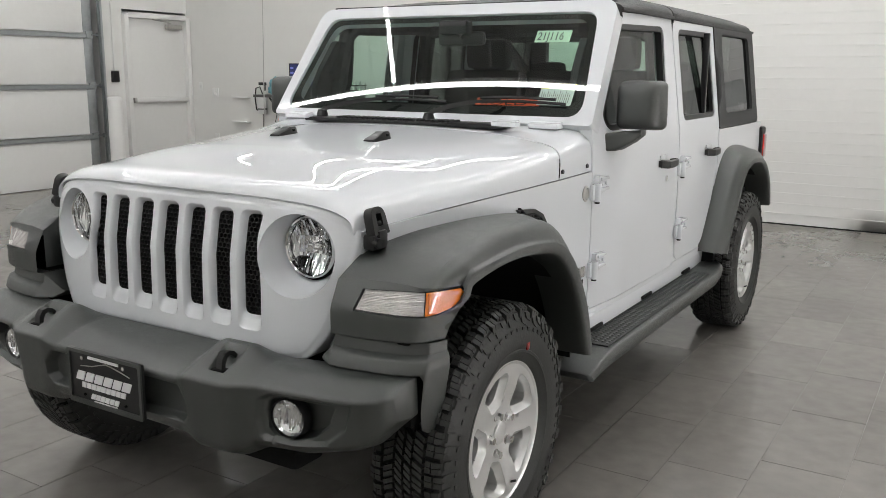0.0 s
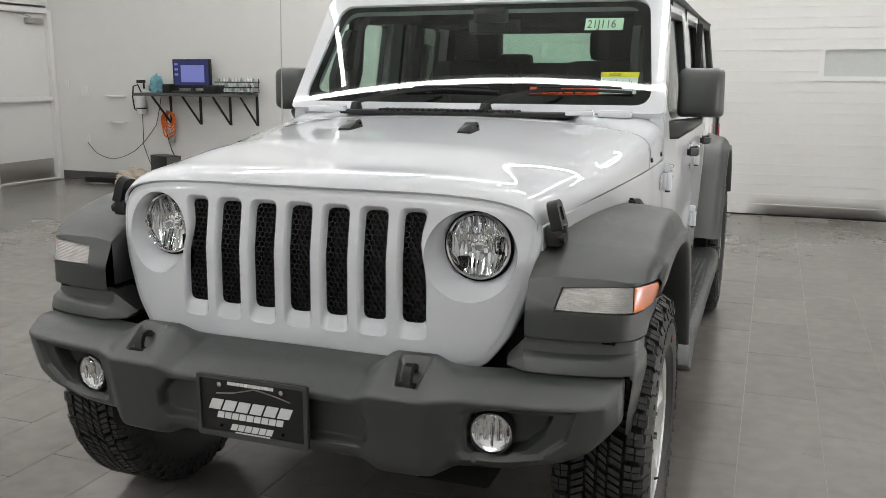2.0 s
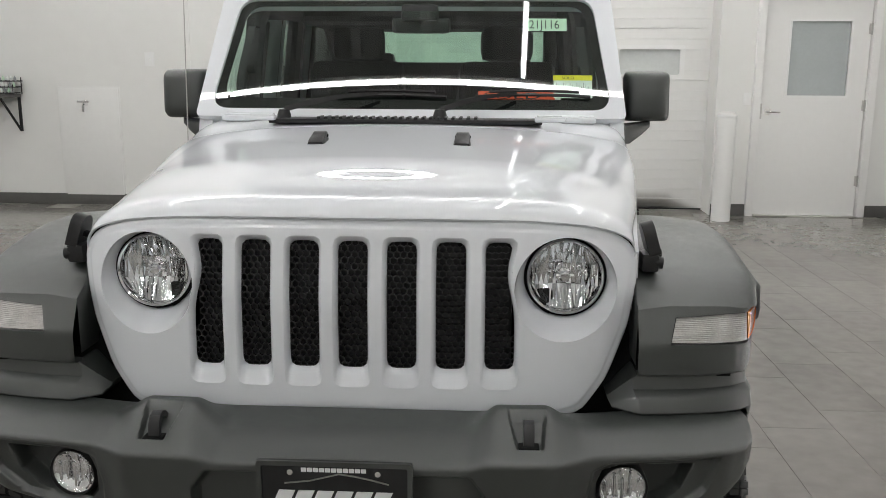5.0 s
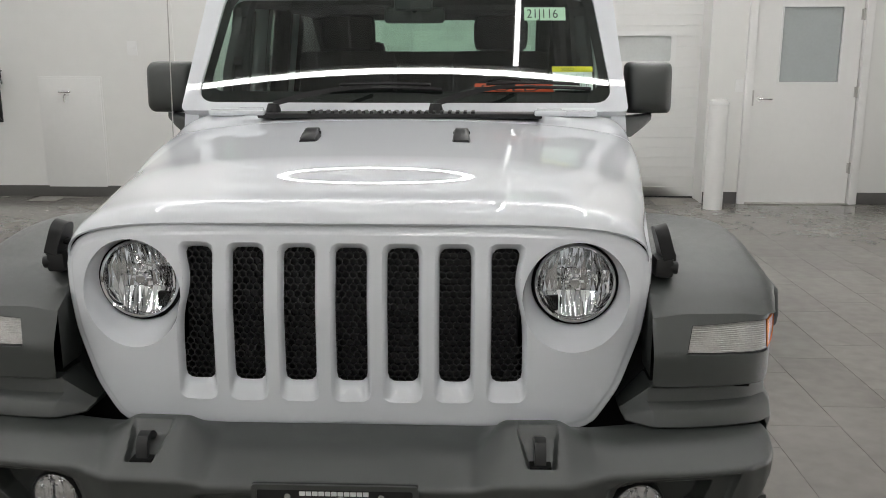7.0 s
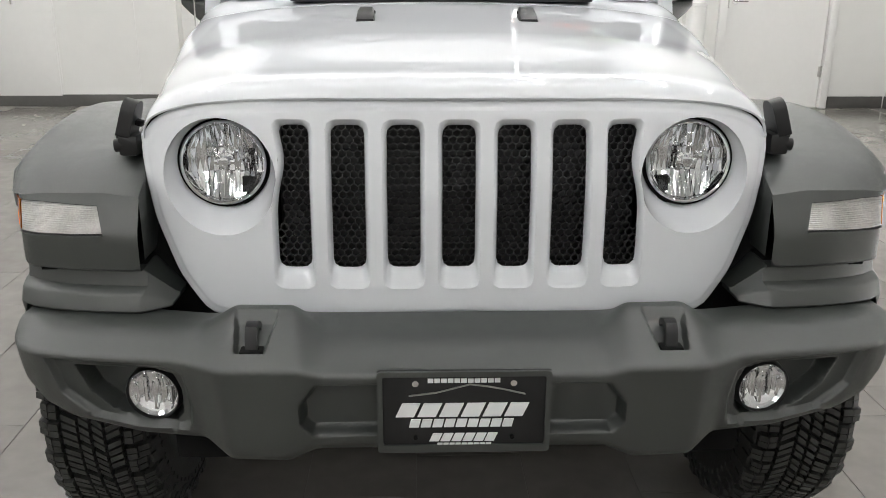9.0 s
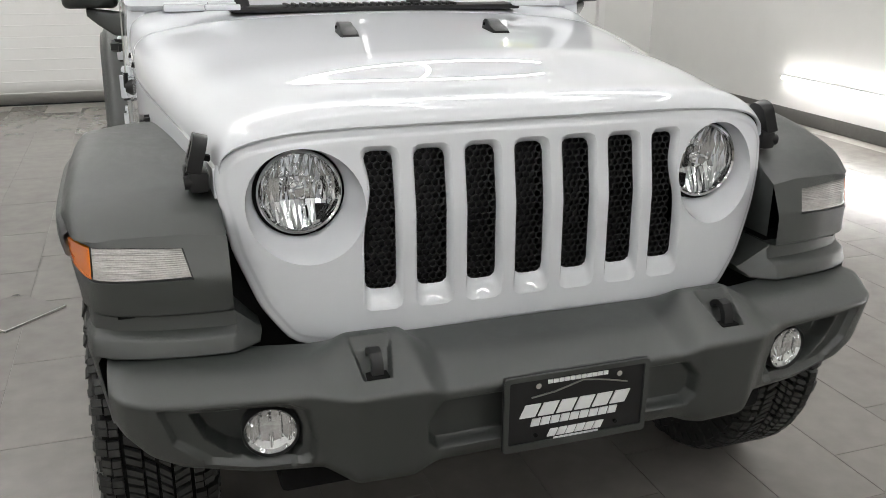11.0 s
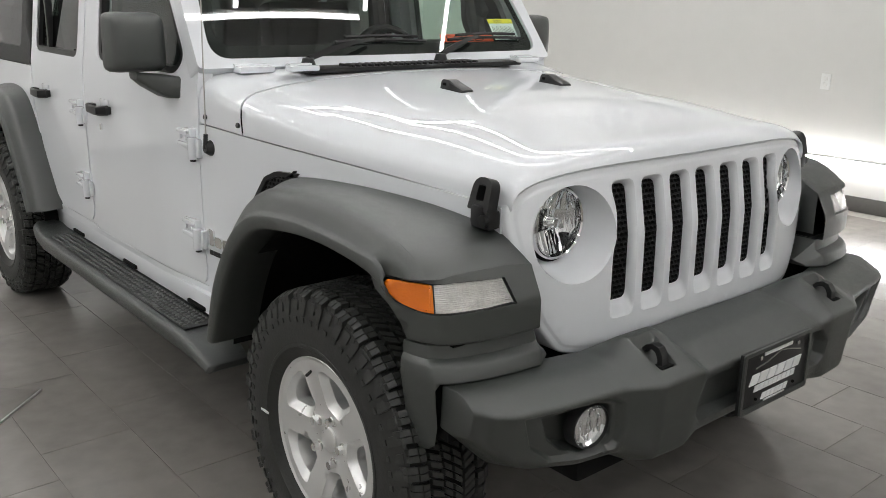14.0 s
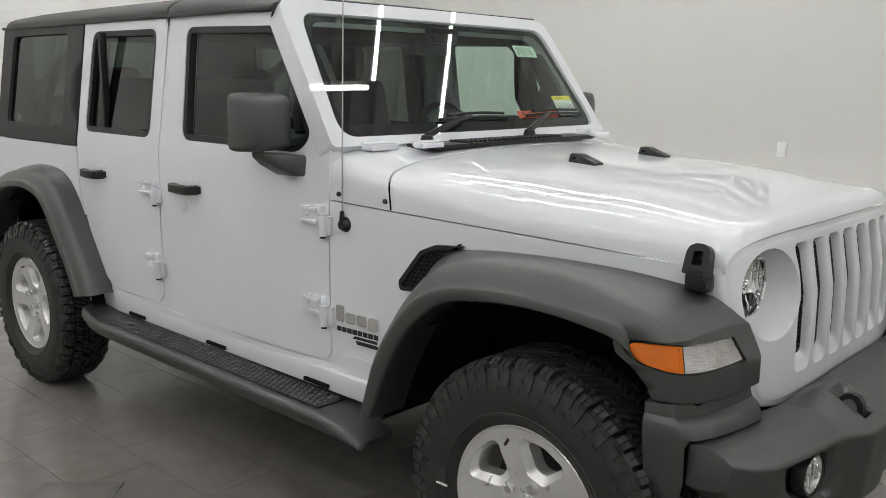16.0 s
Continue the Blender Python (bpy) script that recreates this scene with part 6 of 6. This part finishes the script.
bm = boxes(((0.0, 0.79, 1.261), (0.95, 0.13, 0.016)), bevel=0.005)
vg = part("cowl_vent", bm, M_BLACK, cowl, "black plastic cowl vent")
bm = bmesh.new()
for k in range(22):
    box(bm, (-0.3 + k * 0.026, 0.77, 1.271), (0.012, 0.085, 0.012), 0.002, segs=1, m=None)
part("vent_rib", bm, M_BLACK, vg)


def wiper(px, py, pz, mx, bx0, bx1, zb):
    wi = part("wiper", lathe(bmesh.new(), [(0.0, 0.03), (0.018, 0.028), (0.024, 0.01), (0.026, -0.01)], 18, Matrix.Translation((px, py, pz + 0.02))), M_BLACK, car, "black windscreen wiper")
    tip = screen_place(mx, zb, -0.03)
    bm = bmesh.new()
    a, b = Vector((px, py, pz + 0.045)), tip
    side = Vector((0, -0.5, 0.8)).normalized()
    rings = []
    for t, w, h in ((0, 0.013, 0.014), (0.3, 0.012, 0.014), (0.6, 0.009, 0.012), (0.85, 0.007, 0.01), (1, 0.006, 0.008)):
        p = a.lerp(b, t) + Vector((0, -0.012, 0.012)) * math.sin(math.pi * t)
        across = (b - a).cross(side).normalized() * w
        rings.append([p + across, p + side * h, p - across, p - side * h * 0.4])
    loft(bm, rings, caps=True)
    part("arm", bm, M_BLACK, wi)
    bm = bmesh.new()
    tube(bm, [screen_place(lerp(bx0, bx1, t), zb + 0.006 * math.sin(math.pi * t), -0.014) for t in np.linspace(0, 1, 9)], 0.0065, 6)
    tube(bm, [screen_place(lerp(bx0, bx1, t), zb + 0.01 + 0.006 * math.sin(math.pi * t), -0.022) for t in np.linspace(0.1, 0.9, 7)], 0.006, 6)
    part("blade", bm, M_BLACK, wi)


wiper(-0.435, 0.795, 1.25, -0.11, -0.262, 0.136, 1.333)
wiper(0.12, 0.785, 1.252, 0.39, 0.25, 0.655, 1.336)

# aerial
an = part("aerial", lathe(bmesh.new(), [(0.0, 0.02), (0.014, 0.02), (0.022, 0.008), (0.026, -0.004)], 18, Matrix.Translation((-0.782, 0.817, 1.03)) @ pose(0, 0, 0, 0, -90, 0)), M_BLACK, front_skins[-1], "thin whip aerial on a black base")
part("ferrule", cyl(bmesh.new(), (-0.8, 0.817, 1.03), (-0.797, 0.815, 1.075), 0.007, n=10), M_BLACK, an)
part("rod", cyl(bmesh.new(), (-0.797, 0.815, 1.07), (-0.78, 0.815, 1.86), 0.0024, 0.0018, n=8), M_STEEL, an)


# badges, as plain shapes
def badges(s):
    sk = front_skins[s]
    def piece(pts, mtl, nm, h):
        b = bmesh.new()
        slab(b, pts, [], lambda u, v, d: (s * (fender_x(u, v) + h - d), u, v), h + 0.001, step=0.05, lip=0.001)
        part(nm, b, mtl, sk)
    y = 0.86 if s < 0 else 0.66
    d = -1 if s < 0 else 1
    for k, w in enumerate((0.04, 0.045, 0.045, 0.045)):
        piece(rounded([(y, 0.71 - 0.006 * (k == 3)), (y + d * w, 0.71 - 0.006 * (k == 3)), (y + d * w, 0.745 + 0.02 * (k == 0)), (y, 0.745 + 0.02 * (k == 0))], 0.01, 2), M_CHROME, "chrome_badge", 0.006)
        y += d * (w + 0.005)
    y0 = 0.86 if s < 0 else 0.66
    for k in range(8):
        piece([(y0 + d * 0.0235 * k, 0.676), (y0 + d * (0.0235 * k + 0.019), 0.676), (y0 + d * (0.0235 * k + 0.019), 0.692), (y0 + d * 0.0235 * k, 0.692)], M_INK, "name_bar", 0.002)
    piece([(y0 + d * 0.07, 0.662), (y0 + d * 0.18, 0.662), (y0 + d * 0.18, 0.671), (y0 + d * 0.08, 0.671)], M_INK, "name_bar", 0.002)
    piece([(y0 + d * 0.09, 0.645), (y0 + d * 0.185, 0.645), (y0 + d * 0.18, 0.657), (y0 + d * 0.085, 0.657)], M_INK, "name_bar", 0.002)


badges(1)
badges(-1)
bm = bmesh.new()
lathe(bm, [(0.0, 0.004), (0.026, 0.004), (0.03, 0.002), (0.03, -0.001)], 28, Matrix.Translation((side_x(0.84, 1.02) - 0.002, 0.84, 1.02)) @ pose(0, 0, 0, 0, 90, 0))
rb = part("round_badge", bm, M_STEEL, front_skins[1], "round grey badge as plain rings")
part("badge_ring", lathe(bmesh.new(), [(0.019, 0.006), (0.022, 0.006), (0.022, 0.003), (0.019, 0.003)], 28, Matrix.Translation((side_x(0.84, 1.02) - 0.002, 0.84, 1.02)) @ pose(0, 0, 0, 0, 90, 0)), M_CHROME, rb)


# side steps
def side_step(s):
    bm = bmesh.new()
    rings = []
    for y, x0, x1, zt, th in ((0.572, 0.815, 0.94, 0.416, 0.016), (0.58, 0.805, 0.95, 0.42, 0.028), (0.7, 0.785, 0.947, 0.443, 0.052), (0.8, 0.775, 0.942, 0.45, 0.06), (2.25, 0.775, 0.942, 0.456, 0.06), (2.34, 0.78, 0.94, 0.47, 0.06), (2.42, 0.8, 0.925, 0.482, 0.055), (2.46, 0.82, 0.905, 0.482, 0.045)):
        rings.append([(s * u, y, v) for u, v in rounded([(x0, zt - th), (x1 - 0.012, zt - th), (x1, zt - 0.024), (x1 - 0.012, zt - 0.002), (x1 - 0.03, zt), (x0, zt)], 0.012, 3)])
    loft(bm, rings, caps=True)
    st = part("side_step", bm, M_PLASTIC, car, "black side step with studded tread", sharp=45)
    part("tread_strip", box(bmesh.new(), (s * 0.85, 1.525, 0.4535), (0.115, 1.42, 0.006), 0.002), M_BLACK, st)
    v, f = [], []
    for i in range(58):
        for j in range(5):
            x, y = 0.805 + 0.0225 * j, 0.84 + 0.0243 * i + (0.012 if j % 2 else 0)
            z = 0.4565 + 0.004 * (y - 0.8) / 1.45 * 0.6
            k = len(v)
            for r, h in ((0.0095, 0.0), (0.006, 0.005)):
                v += [(s * (x + r * math.cos(a)), y + r * math.sin(a), z + h) for a in (math.pi / 3 * q for q in range(6))]
            f += [tuple(k + 6 + q for q in range(6))] + [(k + q, k + (q + 1) % 6, k + 6 + (q + 1) % 6, k + 6 + q) for q in range(6)]
    me = bpy.data.meshes.new("studs")
    me.from_pydata(v, [], f)
    b = bmesh.new()
    b.from_mesh(me)
    q = part("studs", b, M_PLASTIC, st)
    q["kind"] = "stuff"
    for y in (0.95, 1.55, 2.15):
        part("bracket", boxes(((s * 0.79, y, 0.48), (0.036, 0.13, 0.014)), bevel=0.003), M_DARK, st)


side_step(1)
side_step(-1)


# cabin
def seat(x, y, w, h):
    st = part("seat", box(bmesh.new(), (x, y, 0.88), (w, 0.5, 0.16), 0.05), M_SEAT, car, "black cloth seat")
    part("seat_back", box(bmesh.new(), (x, 0, 0.3), (w * 0.94, 0.13, 0.62), 0.05, m=Matrix.Translation((0, y + 0.26, 0.88)) @ pose(0, 0, 0, -14, 0, 0)), M_SEAT, st)
    return st


for x in (0.37, -0.37):
    st = seat(x, 1.75, 0.5, 0.6)
    part("headrest", box(bmesh.new(), (x, 2.17, 1.56), (0.26, 0.1, 0.17), 0.045), M_SEAT, st)
st = seat(0, 2.6, 1.15, 0.6)
for x in (0.4, -0.4):
    part("headrest", box(bmesh.new(), (x, 3.0, 1.46), (0.24, 0.09, 0.14), 0.04), M_SEAT, st)
bm = bmesh.new()
rings = []
for y, z0, z1 in ((0.96, 1.18, 1.262), (1.02, 1.12, 1.285), (1.14, 1.05, 1.29), (1.24, 1.0, 1.27), (1.28, 0.95, 1.2)):
    rings.append([(u, y, v) for u, v in rounded([(-0.69, z0), (0.69, z0), (0.69, z1), (-0.69, z1)], 0.03, 3)])
loft(bm, rings, caps=True)
dash = part("dashboard", bm, M_SEAT, car, "black dashboard")
part("instrument_hood", box(bmesh.new(), (0.37, 1.16, 1.3), (0.36, 0.16, 0.06), 0.025), M_SEAT, dash)
part("centre_screen", box(bmesh.new(), (0.0, 1.26, 1.2), (0.22, 0.03, 0.14), 0.01), M_BLACK, dash)
m = Matrix.Translation((0.37, 1.42, 1.2)) @ pose(0, 0, 0, 68, 0, 0)
bm = bmesh.new()
tube(bm, [m @ Vector((0.185 * math.cos(a), 0.185 * math.sin(a), 0)) for a in np.linspace(0, 2 * math.pi, 41)], 0.016, 8)
sw = part("steering_wheel", bm, M_BLACK, car, "black steering wheel")
bm = box(bmesh.new(), (0, 0, -0.01), (0.15, 0.13, 0.05), 0.02, m=m)
box(bm, (0, 0, 0), (0.36, 0.04, 0.02), 0.006, m=m)
box(bm, (0, -0.09, 0), (0.05, 0.18, 0.02), 0.006, m=m)
part("wheel_hub", bm, M_BLACK, sw)
part("cabin_floor", boxes(((0, 2.2, 0.7), (1.5, 2.7, 0.06)), ((0, 0.93, 0.85), (1.5, 0.04, 0.8))), M_DARK, car)
for s in (1, -1):
    bm = bmesh.new()
    tube(bm, [(s * 0.66, 1.16, 1.3), (s * 0.64, 1.24, 1.62), (s * 0.63, 1.3, 1.67), (s * 0.63, 1.8, 1.69), (s * 0.63, 2.75, 1.69), (s * 0.65, 3.3, 1.4), (s * 0.66, 3.4, 1.0)], 0.038, 10)
    part("roll_bar", bm, M_SEAT, car)
    bm = tube(bmesh.new(), [(s * 0.63, 1.95, 1.69), (s * 0.68, 1.93, 1.2), (s * 0.69, 1.92, 0.75)], 0.042, 10)
    part("roll_hoop", bm, M_SEAT, car)
part("cross_bar", tube(bmesh.new(), [(-0.63, 1.95, 1.68), (0.63, 1.95, 1.68)], 0.04, 10), M_SEAT, car)
part("cross_bar", tube(bmesh.new(), [(-0.63, 2.75, 1.68), (0.63, 2.75, 1.68)], 0.04, 10), M_SEAT, car)
for s in (1, -1):
    # angular trim with an opening between the screen pillar and the roll bar
    bm = bmesh.new()
    slab(bm, rounded([(1.262, 1.59), (1.13, 1.6), (1.035, 1.475), (0.995, 1.4), (1.0, 1.3), (1.2, 1.3), (1.262, 1.4)], 0.015, 2), [rounded([(1.222, 1.527), (1.175, 1.537), (1.112, 1.45), (1.14, 1.418), (1.215, 1.455)], 0.012, 2)], lambda u, v, d: (s * (0.645 + 0.02 * smooth(1.6, 1.3, v) - d), u, v), 0.03, step=0.05)
    part("pillar_trim", bm, M_SEAT, car)
rm = part("inside_mirror", box(bmesh.new(), (0.02, 1.21, 1.605), (0.23, 0.035, 0.06), 0.018), M_BLACK, car)
part("mirror_stalk", tube(bmesh.new(), [(0.02, 1.2, 1.62), (0.02, 1.14, 1.66)], 0.012), M_BLACK, rm)
part("sensor_box", box(bmesh.new(), (0.02, 1.155, 1.65), (0.14, 0.06, 0.06), 0.012), M_BLACK, rm)
part("headliner", boxes(((0, 2.3, 1.745), (1.36, 2.2, 0.02)), bevel=0.006), M_SEAT, car)
for s in (1, -1):
    part("sun_visor", box(bmesh.new(), (s * 0.36, 1.27, 1.69), (0.42, 0.12, 0.02), 0.008), M_SEAT, car)


# paper slips behind the windscreen
def slip(x0, x1, z0, z1, mtl, nm, parent, d=0.006, lean=0.0):
    b = bmesh.new()
    slab(b, [(x0, z0), (x1, z0 + lean), (x1, z1 + lean), (x0, z1)], [], lambda u, v, q: screen_place(u, v, d + q), 0.0008, step=0.05, lip=0.0002)
    return part(nm, b, mtl, parent)


def lettering(text, x, z, size, mtl, parent, d, squash=1.0):
    cu = bpy.data.curves.new("lettering", "FONT")
    cu.body, cu.size = text, size
    tmp = new("lettering", cu)
    bpy.context.view_layer.update()
    me = bpy.data.meshes.new_from_object(tmp)
    bpy.data.objects.remove(tmp)
    b = bmesh.new()
    b.from_mesh(me)
    for v in b.verts:
        v.co = screen_place(x + v.co.x * squash, z + v.co.y, d)
    return part("lettering", b, mtl, parent)


sl = slip(0.428, 0.578, 1.585, 1.632, M_GREENPAPER, "stock_slip", screen)
sl["label"] = "pale green slip with a handwritten stock number"
lettering("21J116", 0.436, 1.593, 0.045, M_INK, sl, 0.004, 0.93)
sl = slip(0.525, 0.665, 1.342, 1.408, M_PAPER, "price_slip", screen)
sl["label"] = "white printed slip with a yellow header"
slip(0.523, 0.667, 1.404, 1.422, M_YELLOW, "header", sl, 0.005)
lettering("SOLD", 0.555, 1.407, 0.014, M_INK, sl, 0.0035, 1.3)
for k in range(15):
    slip(0.535 + 0.0082 * k, 0.5366 + 0.0082 * k, 1.352, 1.394 - 0.006 * (k % 3), M_BASE, "print_bar", sl, 0.004)
sl = slip(0.25, 0.53, 1.341, 1.372, M_SOLD, "sold_sign", screen, 0.02)
sl["label"] = "fluorescent orange paper sign with black letters"
lettering("SOLD", 0.27, 1.3445, 0.032, M_INK, sl, 0.017, 2.6)

# ---- floor tiles, laid in thirds ----
TX, TY = 0.303, 0.61
floor_ob = bpy.data.objects["floor"]


def tile_mesh(w, l):
    bm = box(bmesh.new(), (0, 0, -0.004), (w, l, 0.008))
    me = bpy.data.meshes.new("tile")
    bm.to_mesh(me)
    bm.free()
    me.materials.append(M_TILE)
    return me


TILE = tile_mesh(TX - 0.0028, TY - 0.0028)
far_v, far_f = [], []
count = 0
for i in range(-29, 13):
    x = 0.82 + TX * (i + 0.5)
    for j in range(-13, 13):
        y = -0.487 + TY * (j + 0.5) + 0.203 * (i % 3)
        if not (WEST + 0.12 < x < EAST - 0.1 and SOUTH + 0.3 < y < 6.6):
            continue
        if count < 300 and -2.2 < x < 2.9 and -0.75 < y < 3.6:
            ob = new("tile", TILE)
            ob.location = (x, y, 0)
            ob.parent = floor_ob
            count += 1
            continue
        w, l, k = TX / 2 - 0.0009, TY / 2 - 0.0009, len(far_v)
        far_v += [(x - w, y - l, 0), (x + w, y - l, 0), (x + w, y + l, 0), (x - w, y + l, 0), (x - w, y - l, -0.006), (x + w, y - l, -0.006), (x + w, y + l, -0.006), (x - w, y + l, -0.006)]
        far_f += [tuple(k + q for q in f) for f in ((0, 1, 2, 3), (0, 4, 5, 1), (1, 5, 6, 2), (2, 6, 7, 3), (3, 7, 4, 0))]
me = bpy.data.meshes.new("tiles")
me.from_pydata(far_v, [], far_f)
me.materials.append(M_TILE)
rest = new("tiles", me)
rest.parent = floor_ob
tagged(rest, kind="stuff")
